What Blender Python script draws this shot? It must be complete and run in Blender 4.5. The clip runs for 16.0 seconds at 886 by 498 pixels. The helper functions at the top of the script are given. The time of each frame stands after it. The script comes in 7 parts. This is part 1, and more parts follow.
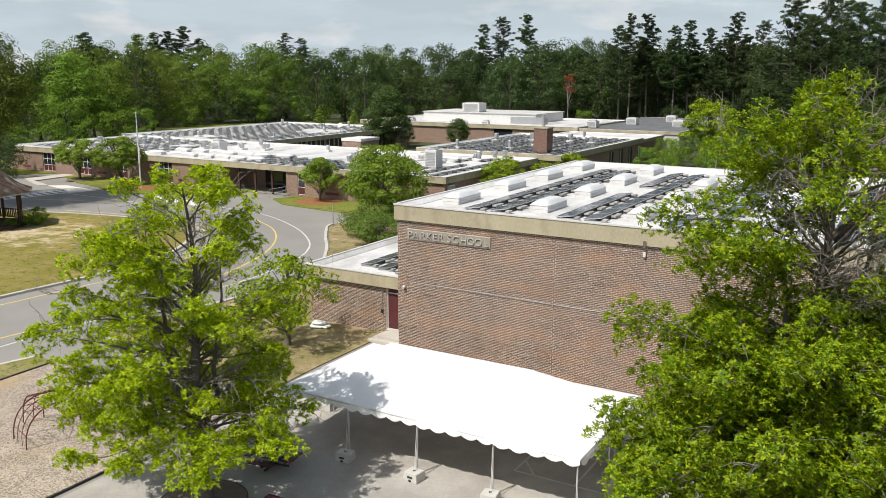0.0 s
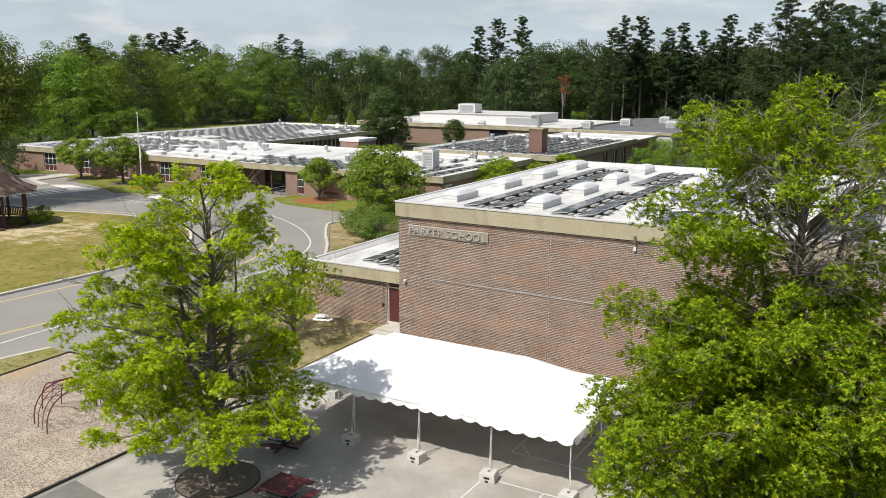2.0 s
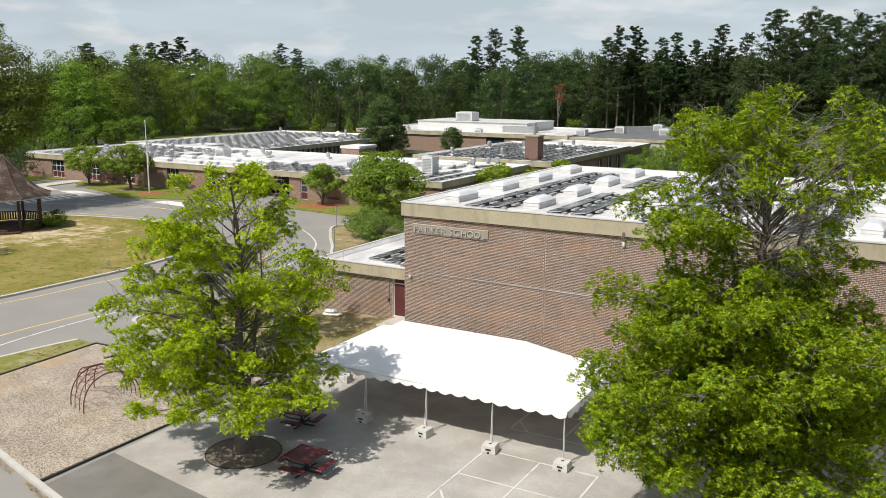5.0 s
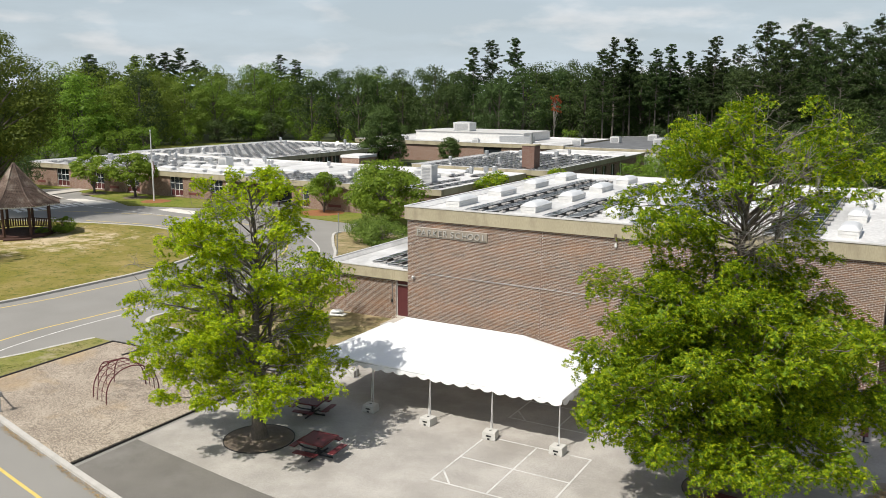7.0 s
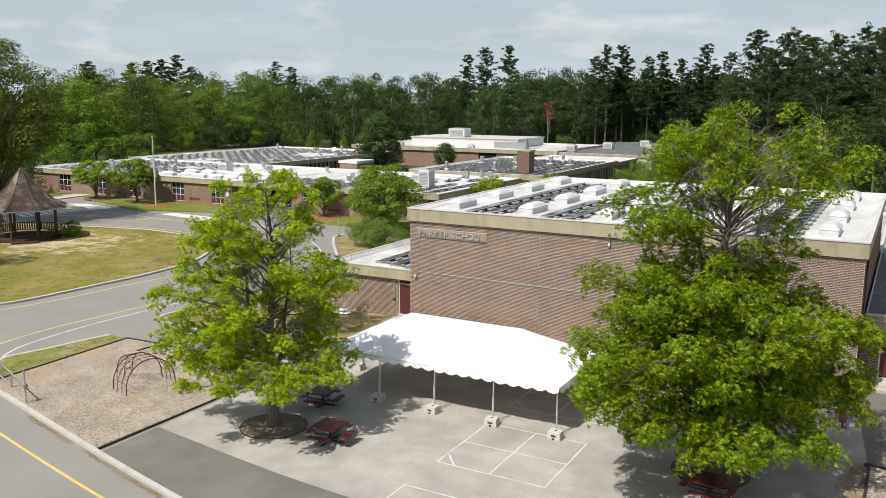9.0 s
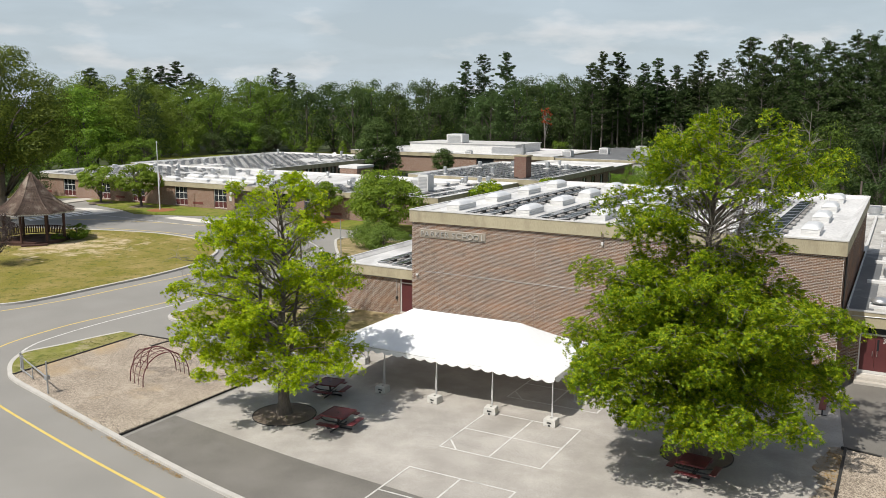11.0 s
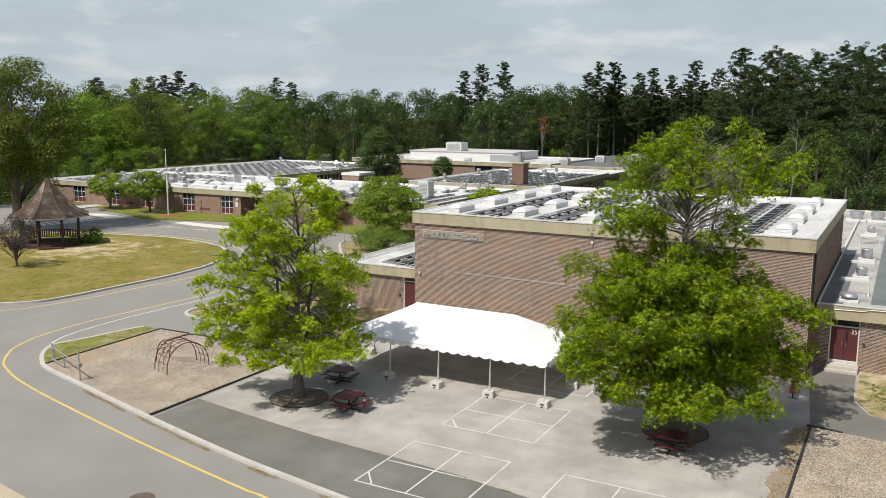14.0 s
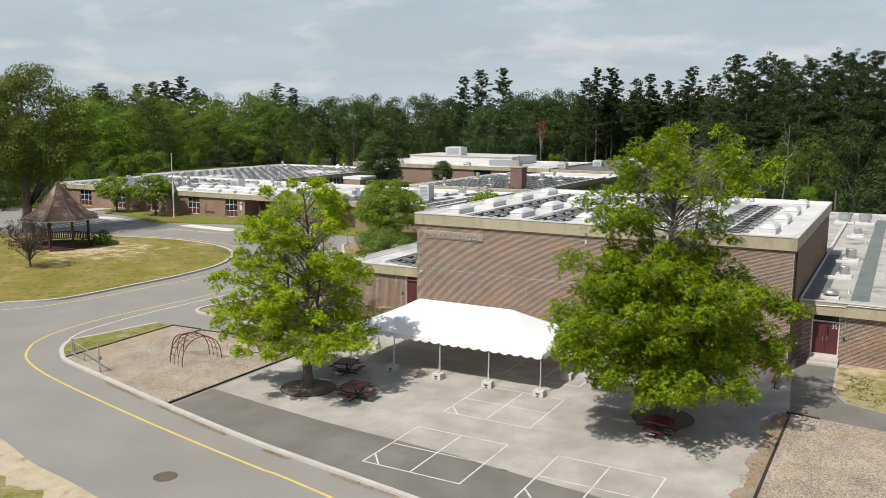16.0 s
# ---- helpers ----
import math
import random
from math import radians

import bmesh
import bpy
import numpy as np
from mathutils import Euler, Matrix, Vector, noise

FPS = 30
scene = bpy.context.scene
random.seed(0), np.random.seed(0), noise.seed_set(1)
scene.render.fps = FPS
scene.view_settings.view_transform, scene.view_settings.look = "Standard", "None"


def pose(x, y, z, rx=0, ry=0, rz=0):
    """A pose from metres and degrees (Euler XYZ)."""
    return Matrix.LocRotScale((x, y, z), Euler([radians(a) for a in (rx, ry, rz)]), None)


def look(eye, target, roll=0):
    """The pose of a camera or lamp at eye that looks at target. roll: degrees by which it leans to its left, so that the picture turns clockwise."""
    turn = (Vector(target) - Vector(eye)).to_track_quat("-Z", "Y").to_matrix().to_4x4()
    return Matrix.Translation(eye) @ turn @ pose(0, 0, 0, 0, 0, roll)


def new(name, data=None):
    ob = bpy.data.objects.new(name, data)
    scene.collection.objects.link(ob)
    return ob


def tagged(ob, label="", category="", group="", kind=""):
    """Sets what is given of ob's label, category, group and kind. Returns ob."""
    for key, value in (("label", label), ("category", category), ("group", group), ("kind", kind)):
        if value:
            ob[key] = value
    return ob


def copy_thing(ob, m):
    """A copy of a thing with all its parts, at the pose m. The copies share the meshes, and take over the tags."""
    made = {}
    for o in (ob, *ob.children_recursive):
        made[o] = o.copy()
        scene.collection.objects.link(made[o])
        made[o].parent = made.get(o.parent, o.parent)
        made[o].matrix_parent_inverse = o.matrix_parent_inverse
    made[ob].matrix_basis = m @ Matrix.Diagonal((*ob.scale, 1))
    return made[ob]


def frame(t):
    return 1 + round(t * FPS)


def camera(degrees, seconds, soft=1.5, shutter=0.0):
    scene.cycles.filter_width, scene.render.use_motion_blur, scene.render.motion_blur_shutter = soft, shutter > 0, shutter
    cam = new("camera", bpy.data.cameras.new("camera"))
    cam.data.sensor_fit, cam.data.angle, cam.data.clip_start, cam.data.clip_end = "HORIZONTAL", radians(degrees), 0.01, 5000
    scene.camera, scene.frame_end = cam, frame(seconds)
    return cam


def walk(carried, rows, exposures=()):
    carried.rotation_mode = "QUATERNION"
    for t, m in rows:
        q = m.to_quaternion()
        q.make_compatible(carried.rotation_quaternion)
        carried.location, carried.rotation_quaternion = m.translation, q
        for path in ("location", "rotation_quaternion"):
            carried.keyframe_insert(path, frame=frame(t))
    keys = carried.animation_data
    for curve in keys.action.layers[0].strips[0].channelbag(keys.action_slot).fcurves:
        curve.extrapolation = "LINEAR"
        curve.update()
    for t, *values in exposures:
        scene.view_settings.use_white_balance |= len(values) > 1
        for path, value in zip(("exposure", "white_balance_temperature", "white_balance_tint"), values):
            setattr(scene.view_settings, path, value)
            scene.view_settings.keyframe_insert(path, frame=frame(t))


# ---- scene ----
cam = camera(55.7, 16.0, soft=0.8)
PATH = [
    (0, (22.34, -33.342, 14.01), (21.349, -31.655, 13.596), 0.1),
    (0.5, (22.502, -33.741, 14.011), (21.513, -32.052, 13.597), 0.2),
    (1, (22.678, -34.158, 14.052), (21.691, -32.469, 13.638), 0.2),
    (1.5, (22.856, -34.584, 14.065), (21.873, -32.892, 13.651), 0.2),
    (2, (23.014, -34.937, 14.088), (22.033, -33.243, 13.676), 0.2),
    (2.5, (23.228, -35.312, 14.107), (22.248, -33.617, 13.699), 0.2),
    (3, (23.431, -35.728, 14.123), (22.45, -34.033, 13.718), 0.2),
    (3.5, (23.623, -36.231, 14.13), (22.643, -34.534, 13.727), 0.2),
    (4, (23.829, -36.742, 14.15), (22.851, -35.043, 13.748), 0.2),
    (6.5, (24.958, -39.402, 14.077), (23.986, -37.694, 13.705), 0.2),
    (7, (25.182, -39.919, 14.098), (24.211, -38.209, 13.73), 0.2),
    (7.5, (25.364, -40.428, 14.137), (24.394, -38.717, 13.772), 0.2),
    (8, (25.516, -40.959, 14.123), (24.55, -39.245, 13.762), 0.2),
    (8.5, (25.714, -41.535, 14.139), (24.753, -39.818, 13.782), 0.2),
    (9, (25.867, -42.057, 14.129), (24.909, -40.338, 13.776), 0.2),
    (11.5, (26.992, -44.557, 14.131), (26.039, -42.831, 13.795), 0.2),
    (12, (27.241, -45.093, 14.111), (26.289, -43.366, 13.778), 0.2),
    (12.5, (27.507, -45.645, 14.132), (26.555, -43.918, 13.802), 0.2),
    (13, (27.775, -46.173, 14.135), (26.823, -44.444, 13.809), 0.2),
    (13.5, (28.06, -46.687, 14.145), (27.108, -44.958, 13.823), 0.2),
    (14, (28.347, -47.235, 14.147), (27.394, -45.506, 13.828), 0.2),
    (14.5, (28.603, -47.842, 14.166), (27.652, -46.111, 13.85), 0.2),
    (15, (28.855, -48.365, 14.178), (27.904, -46.634, 13.865), 0.2),
    (15.5, (29.16, -48.909, 14.2), (28.208, -47.178, 13.889), 0.2),
    (16, (29.456, -49.472, 14.204), (28.504, -47.741, 13.896), 0.2),
]
walk(cam, [(t, look(eye, target, roll)) for t, eye, target, roll in PATH],
     exposures=((0, 0.0), (4, 0.0), (9, -0.03), (12, -0.08), (16, -0.12)))

# ---------- light ----------
SUN_DIR = Vector((-0.2, -0.65, 1.0)).normalized()      # towards the sun
world = bpy.data.worlds.new("world")
scene.world = world
world.use_nodes = True
wn, wl = world.node_tree.nodes, world.node_tree.links
wn.clear()
w_out = wn.new("ShaderNodeOutputWorld")
w_bg = wn.new("ShaderNodeBackground")
w_sky = wn.new("ShaderNodeTexSky")
w_sky.sky_type = 'NISHITA'
w_sky.sun_disc = False
w_sky.sun_elevation = math.asin(SUN_DIR.z)
w_sky.sun_rotation = radians(197)
w_sky.air_density = 1.0
w_sky.dust_density = 3.0
w_sky.ozone_density = 1.0
w_tc = wn.new("ShaderNodeTexCoord")
w_map = wn.new("ShaderNodeMapping")
w_map.inputs["Scale"].default_value = (1.6, 1.6, 7.0)
w_noise = wn.new("ShaderNodeTexNoise")
w_noise.inputs["Scale"].default_value = 2.6
w_noise.inputs["Detail"].default_value = 7
w_noise.inputs["Roughness"].default_value = 0.55
w_ramp = wn.new("ShaderNodeValToRGB")
w_ramp.color_ramp.elements[0].position = 0.40
w_ramp.color_ramp.elements[0].color = (0.74, 0.74, 0.74, 1)
w_ramp.color_ramp.elements[1].position = 0.72
w_ramp.color_ramp.elements[1].color = (1, 1, 1, 1)
w_mix = wn.new("ShaderNodeMixRGB")
w_mix.inputs["Color2"].default_value = (6.9, 8.1, 9.0, 1)
w_bg.inputs["Strength"].default_value = 0.085
w_cloud = wn.new("ShaderNodeMixRGB")
w_cloud.inputs["Color1"].default_value = (7.7, 8.9, 9.8, 1)
w_cloud.inputs["Color2"].default_value = (10.6, 11.0, 11.4, 1)
w_puff = wn.new("ShaderNodeValToRGB")
w_puff.color_ramp.elements[0].position = 0.54
w_puff.color_ramp.elements[1].position = 0.68
w_map2 = wn.new("ShaderNodeMapping")
w_map2.inputs["Scale"].default_value = (2.6, 2.6, 8.0)
w_map2.inputs["Location"].default_value = (3.7, 1.2, 0.4)
w_noise2 = wn.new("ShaderNodeTexNoise")
w_noise2.inputs["Scale"].default_value = 3.4
w_noise2.inputs["Detail"].default_value = 9
w_noise2.inputs["Roughness"].default_value = 0.5
wl.new(w_tc.outputs["Generated"], w_map2.inputs["Vector"])
wl.new(w_map2.outputs["Vector"], w_noise2.inputs["Vector"])
wl.new(w_noise2.outputs["Fac"], w_puff.inputs["Fac"])
wl.new(w_puff.outputs["Color"], w_cloud.inputs["Fac"])
wl.new(w_cloud.outputs["Color"], w_mix.inputs["Color2"])
wl.new(w_tc.outputs["Generated"], w_map.inputs["Vector"])
wl.new(w_map.outputs["Vector"], w_noise.inputs["Vector"])
wl.new(w_noise.outputs["Fac"], w_ramp.inputs["Fac"])
w_sep = wn.new("ShaderNodeSeparateXYZ")
w_fall = wn.new("ShaderNodeMapRange")
w_fall.inputs["From Min"].default_value = 0.0
w_fall.inputs["From Max"].default_value = 0.55
w_fall.inputs["To Min"].default_value = 1.0
w_fall.inputs["To Max"].default_value = 0.22
w_mul = wn.new("ShaderNodeMath")
w_mul.operation = 'MULTIPLY'
wl.new(w_tc.outputs["Generated"], w_sep.inputs[0])
wl.new(w_sep.outputs["Z"], w_fall.inputs["Value"])
wl.new(w_fall.outputs["Result"], w_mul.inputs[0])
wl.new(w_ramp.outputs["Color"], w_mul.inputs[1])
wl.new(w_mul.outputs[0], w_mix.inputs["Fac"])
wl.new(w_sky.outputs["Color"], w_mix.inputs["Color1"])
wl.new(w_mix.outputs["Color"], w_bg.inputs["Color"])
wl.new(w_bg.outputs["Background"], w_out.inputs["Surface"])

sun = new("sun", bpy.data.lights.new("sun", 'SUN'))
sun.data.energy = 5.0
sun.data.angle = radians(0.6)
sun.data.color = (1.0, 0.95, 0.87)
sun.rotation_euler = SUN_DIR.to_track_quat("Z", "Y").to_euler()
sun.location = (0, 0, 80)


# ---------- materials ----------
def rgb(c):
    return (c[0], c[1], c[2], 1.0)


def surface(name, a, b, scale=3.0, fine=40.0, rough=0.8, bump=0.1, metal=0.0, spots=None, spot_scale=0.4, spot_lo=0.52, spot_hi=0.66, stretch=(1, 1, 1), rand=0.0, spec=0.4, cells=0.0):
    """Two colours mixed by coarse and fine grain, with patches of a third and a fine relief."""
    m = bpy.data.materials.new(name)
    m.use_nodes = True
    n, l = m.node_tree.nodes, m.node_tree.links
    p = n["Principled BSDF"]
    tc = n.new("ShaderNodeTexCoord")
    mp = n.new("ShaderNodeMapping")
    mp.inputs["Scale"].default_value = stretch
    l.new(tc.outputs["Object"], mp.inputs["Vector"])
    n1, n2 = n.new("ShaderNodeTexNoise"), n.new("ShaderNodeTexNoise")
    for node, s, d in ((n1, scale, 5), (n2, fine, 3)):
        node.inputs["Scale"].default_value = s
        node.inputs["Detail"].default_value = d
        l.new(mp.outputs["Vector"], node.inputs["Vector"])
    add = n.new("ShaderNodeMath")
    add.operation = 'ADD'
    l.new(n1.outputs["Fac"], add.inputs[0])
    grain = n2.outputs["Fac"]
    if cells:
        vo = n.new("ShaderNodeTexVoronoi")
        vo.inputs["Scale"].default_value = cells
        l.new(mp.outputs["Vector"], vo.inputs["Vector"])
        sv = n.new("ShaderNodeSeparateColor")
        l.new(vo.outputs["Color"], sv.inputs["Color"])
        grain = sv.outputs["Red"]
    l.new(grain, add.inputs[1])
    ramp = n.new("ShaderNodeValToRGB")
    ramp.color_ramp.elements[0].position = 0.36
    ramp.color_ramp.elements[0].color = rgb(a)
    ramp.color_ramp.elements[1].position = 0.64
    ramp.color_ramp.elements[1].color = rgb(b)
    half = n.new("ShaderNodeMath")
    half.operation = 'MULTIPLY'
    half.inputs[1].default_value = 0.5
    l.new(add.outputs[0], half.inputs[0])
    l.new(half.outputs[0], ramp.inputs["Fac"])
    col = ramp.outputs["Color"]
    if spots:
        n3 = n.new("ShaderNodeTexNoise")
        n3.inputs["Scale"].default_value = spot_scale
        n3.inputs["Detail"].default_value = 6
        n3.inputs["Roughness"].default_value = 0.6
        l.new(mp.outputs["Vector"], n3.inputs["Vector"])
        r3 = n.new("ShaderNodeValToRGB")
        r3.color_ramp.elements[0].position = spot_lo
        r3.color_ramp.elements[1].position = spot_hi
        l.new(n3.outputs["Fac"], r3.inputs["Fac"])
        mx = n.new("ShaderNodeMixRGB")
        l.new(r3.outputs["Color"], mx.inputs["Fac"])
        l.new(col, mx.inputs["Color1"])
        mx.inputs["Color2"].default_value = rgb(spots)
        col = mx.outputs["Color"]
    if rand:
        oi = n.new("ShaderNodeObjectInfo")
        mr = n.new("ShaderNodeMapRange")
        mr.inputs["To Min"].default_value = 1 - rand
        mr.inputs["To Max"].default_value = 1 + rand
        l.new(oi.outputs["Random"], mr.inputs["Value"])
        hs = n.new("ShaderNodeHueSaturation")
        l.new(mr.outputs["Result"], hs.inputs["Value"])
        l.new(col, hs.inputs["Color"])
        col = hs.outputs["Color"]
    l.new(col, p.inputs["Base Color"])
    p.inputs["Roughness"].default_value = rough
    p.inputs["Metallic"].default_value = metal
    p.inputs["Specular IOR Level"].default_value = spec
    if bump:
        bp = n.new("ShaderNodeBump")
        bp.inputs["Strength"].default_value = bump
        bp.inputs["Distance"].default_value = 0.02
        l.new(grain, bp.inputs["Height"])
        l.new(bp.outputs["Normal"], p.inputs["Normal"])
    return m


def brick_material(name, c1, c2, mortar, stain):
    m = bpy.data.materials.new(name)
    m.use_nodes = True
    n, l = m.node_tree.nodes, m.node_tree.links
    p = n["Principled BSDF"]
    tc = n.new("ShaderNodeTexCoord")
    sep = n.new("ShaderNodeSeparateXYZ")
    l.new(tc.outputs["Object"], sep.inputs[0])
    add = n.new("ShaderNodeMath")
    add.operation = 'ADD'
    l.new(sep.outputs["X"], add.inputs[0])
    l.new(sep.outputs["Y"], add.inputs[1])
    cmb = n.new("ShaderNodeCombineXYZ")
    l.new(add.outputs[0], cmb.inputs["X"])
    l.new(sep.outputs["Z"], cmb.inputs["Y"])
    bt = n.new("ShaderNodeTexBrick")
    bt.inputs["Scale"].default_value = 1.0
    bt.inputs["Brick Width"].default_value = 0.225
    bt.inputs["Row Height"].default_value = 0.075
    bt.inputs["Mortar Size"].default_value = 0.012
    bt.inputs["Mortar Smooth"].default_value = 0.2
    bt.inputs["Bias"].default_value = 0.0
    bt.inputs["Color1"].default_value = rgb(c1)
    bt.inputs["Color2"].default_value = rgb(c2)
    bt.inputs["Mortar"].default_value = rgb(mortar)
    l.new(cmb.outputs[0], bt.inputs["Vector"])
    n1 = n.new("ShaderNodeTexNoise")
    n1.inputs["Scale"].default_value = 0.35
    n1.inputs["Detail"].default_value = 6
    l.new(tc.outputs["Object"], n1.inputs["Vector"])
    r1 = n.new("ShaderNodeValToRGB")
    r1.color_ramp.elements[0].position = 0.45
    r1.color_ramp.elements[0].color = (0, 0, 0, 1)
    r1.color_ramp.elements[1].position = 0.75
    r1.color_ramp.elements[1].color = (0.5, 0.5, 0.5, 1)
    l.new(n1.outputs["Fac"], r1.inputs["Fac"])
    mx = n.new("ShaderNodeMixRGB")
    l.new(r1.outputs["Color"], mx.inputs["Fac"])
    l.new(bt.outputs["Color"], mx.inputs["Color1"])
    mx.inputs["Color2"].default_value = rgb(stain)
    n2 = n.new("ShaderNodeTexNoise")
    n2.inputs["Scale"].default_value = 7
    n2.inputs["Detail"].default_value = 4
    l.new(tc.outputs["Object"], n2.inputs["Vector"])
    mr = n.new("ShaderNodeMapRange")
    mr.inputs["To Min"].default_value = 0.72
    mr.inputs["To Max"].default_value = 1.25
    l.new(n2.outputs["Fac"], mr.inputs["Value"])
    hs = n.new("ShaderNodeHueSaturation")
    l.new(mr.outputs["Result"], hs.inputs["Value"])
    l.new(mx.outputs["Color"], hs.inputs["Color"])
    l.new(hs.outputs["Color"], p.inputs["Base Color"])
    p.inputs["Roughness"].default_value = 0.9
    p.inputs["Specular IOR Level"].default_value = 0.2
    bp = n.new("ShaderNodeBump")
    bp.inputs["Strength"].default_value = 0.5
    bp.inputs["Distance"].default_value = 0.012
    inv = n.new("ShaderNodeMath")
    inv.operation = 'SUBTRACT'
    inv.inputs[0].default_value = 1.0
    l.new(bt.outputs["Fac"], inv.inputs[1])
    l.new(inv.outputs[0], bp.inputs["Height"])
    l.new(bp.outputs["Normal"], p.inputs["Normal"])
    return m


def leaf_material(name, a, b, c, through_light=0.35, rand=0.25):
    m = bpy.data.materials.new(name)
    m.use_nodes = True
    n, l = m.node_tree.nodes, m.node_tree.links
    n.remove(n["Principled BSDF"])
    out = n["Material Output"]
    geo = n.new("ShaderNodeNewGeometry")
    ramp = n.new("ShaderNodeValToRGB")
    ramp.color_ramp.elements[0].position = 0.0
    ramp.color_ramp.elements[0].color = rgb(a)
    ramp.color_ramp.elements[1].position = 1.0
    ramp.color_ramp.elements[1].color = rgb(c)
    e = ramp.color_ramp.elements.new(0.5)
    e.color = rgb(b)
    l.new(geo.outputs["Random Per Island"], ramp.inputs["Fac"])
    oi = n.new("ShaderNodeObjectInfo")
    mr = n.new("ShaderNodeMapRange")
    mr.inputs["To Min"].default_value = 1 - rand
    mr.inputs["To Max"].default_value = 1 + rand
    l.new(oi.outputs["Random"], mr.inputs["Value"])
    mh = n.new("ShaderNodeMapRange")
    mh.inputs["To Min"].default_value = 0.5 - 0.06 * rand
    mh.inputs["To Max"].default_value = 0.5 + 0.05 * rand
    wave = n.new("ShaderNodeMath")
    wave.operation = 'PINGPONG'
    wave.inputs[1].default_value = 0.13
    l.new(oi.outputs["Random"], wave.inputs[0])
    sc = n.new("ShaderNodeMath")
    sc.operation = 'MULTIPLY'
    sc.inputs[1].default_value = 7.7
    l.new(wave.outputs[0], sc.inputs[0])
    l.new(sc.outputs[0], mh.inputs["Value"])
    hs = n.new("ShaderNodeHueSaturation")
    l.new(mr.outputs["Result"], hs.inputs["Value"])
    l.new(mh.outputs["Result"], hs.inputs["Hue"])
    l.new(ramp.outputs["Color"], hs.inputs["Color"])
    d, t = n.new("ShaderNodeBsdfDiffuse"), n.new("ShaderNodeBsdfTranslucent")
    l.new(hs.outputs["Color"], d.inputs["Color"])
    l.new(hs.outputs["Color"], t.inputs["Color"])
    mix = n.new("ShaderNodeMixShader")
    mix.inputs["Fac"].default_value = through_light
    l.new(d.outputs[0], mix.inputs[1])
    l.new(t.outputs[0], mix.inputs[2])
    g = n.new("ShaderNodeBsdfGlossy")
    g.inputs["Roughness"].default_value = 0.55
    mix2 = n.new("ShaderNodeMixShader")
    mix2.inputs["Fac"].default_value = 0.015
    l.new(mix.outputs[0], mix2.inputs[1])
    l.new(g.outputs[0], mix2.inputs[2])
    l.new(mix2.outputs[0], out.inputs["Surface"])
    return m


def lawn_material(name, lush, straw, weed, bare, bare_at=None, bare_share=0.62, green=0.5):
    """Mown grass: blades at three sizes, dark weed tufts, thin straw and bare ground."""
    m = bpy.data.materials.new(name)
    m.use_nodes = True
    n, l = m.node_tree.nodes, m.node_tree.links
    p = n["Principled BSDF"]
    tc = n.new("ShaderNodeTexCoord")

    def grain(scale, detail=4, rough=0.6):
        t = n.new("ShaderNodeTexNoise")
        t.inputs["Scale"].default_value = scale
        t.inputs["Detail"].default_value = detail
        t.inputs["Roughness"].default_value = rough
        l.new(tc.outputs["Object"], t.inputs["Vector"])
        return t.outputs["Fac"]

    def ramp(fac, lo, hi, a=(0, 0, 0), b=(1, 1, 1)):
        r = n.new("ShaderNodeValToRGB")
        r.color_ramp.elements[0].position, r.color_ramp.elements[1].position = lo, hi
        r.color_ramp.elements[0].color, r.color_ramp.elements[1].color = rgb(a), rgb(b)
        l.new(fac, r.inputs["Fac"])
        return r.outputs["Color"]

    def mix(fac, a, b):
        x = n.new("ShaderNodeMixRGB")
        l.new(fac, x.inputs["Fac"])
        for v, k in ((a, "Color1"), (b, "Color2")):
            if isinstance(v, tuple):
                x.inputs[k].default_value = rgb(v)
            else:
                l.new(v, x.inputs[k])
        return x.outputs["Color"]

    fine = grain(9, 6, 0.75)
    col = mix(ramp(fine, 0.36, 0.64), tuple(c * 0.72 for c in lush), tuple(c * 1.25 for c in lush))
    patch = grain(0.22, 7, 0.68)
    col = mix(ramp(patch, green - 0.10, green + 0.13), col, mix(ramp(fine, 0.35, 0.65), tuple(c * 0.75 for c in straw), straw))
    col = mix(ramp(grain(1.3, 6, 0.75), 0.53, 0.62), col, weed)
    spot = grain(0.5, 8, 0.7)
    if bare_at:
        vec = n.new("ShaderNodeVectorMath")
        vec.operation = 'DISTANCE'
        vec.inputs[1].default_value = (*bare_at, 0.12)
        l.new(tc.outputs["Object"], vec.inputs[0])
        near = n.new("ShaderNodeMapRange")
        near.inputs["From Min"].default_value = 1.0
        near.inputs["From Max"].default_value = 13.0
        near.inputs["To Min"].default_value = 0.19
        near.inputs["To Max"].default_value = -0.06
        l.new(vec.outputs["Value"], near.inputs["Value"])
        add = n.new("ShaderNodeMath")
        add.operation = 'ADD'
        l.new(spot, add.inputs[0])
        l.new(near.outputs["Result"], add.inputs[1])
        spot = add.outputs[0]
    col = mix(ramp(spot, bare_share - 0.06, bare_share + 0.08), col, bare)
    l.new(col, p.inputs["Base Color"])
    p.inputs["Roughness"].default_value = 0.95
    p.inputs["Specular IOR Level"].default_value = 0.15
    bp = n.new("ShaderNodeBump")
    bp.inputs["Strength"].default_value = 0.8
    bp.inputs["Distance"].default_value = 0.05
    l.new(fine, bp.inputs["Height"])
    l.new(bp.outputs["Normal"], p.inputs["Normal"])
    return m


def glass_material(name, tint=(0.02, 0.025, 0.03)):
    m = bpy.data.materials.new(name)
    m.use_nodes = True
    p = m.node_tree.nodes["Principled BSDF"]
    p.inputs["Base Color"].default_value = rgb(tint)
    p.inputs["Roughness"].default_value = 0.06
    p.inputs["Specular IOR Level"].default_value = 0.6
    return m


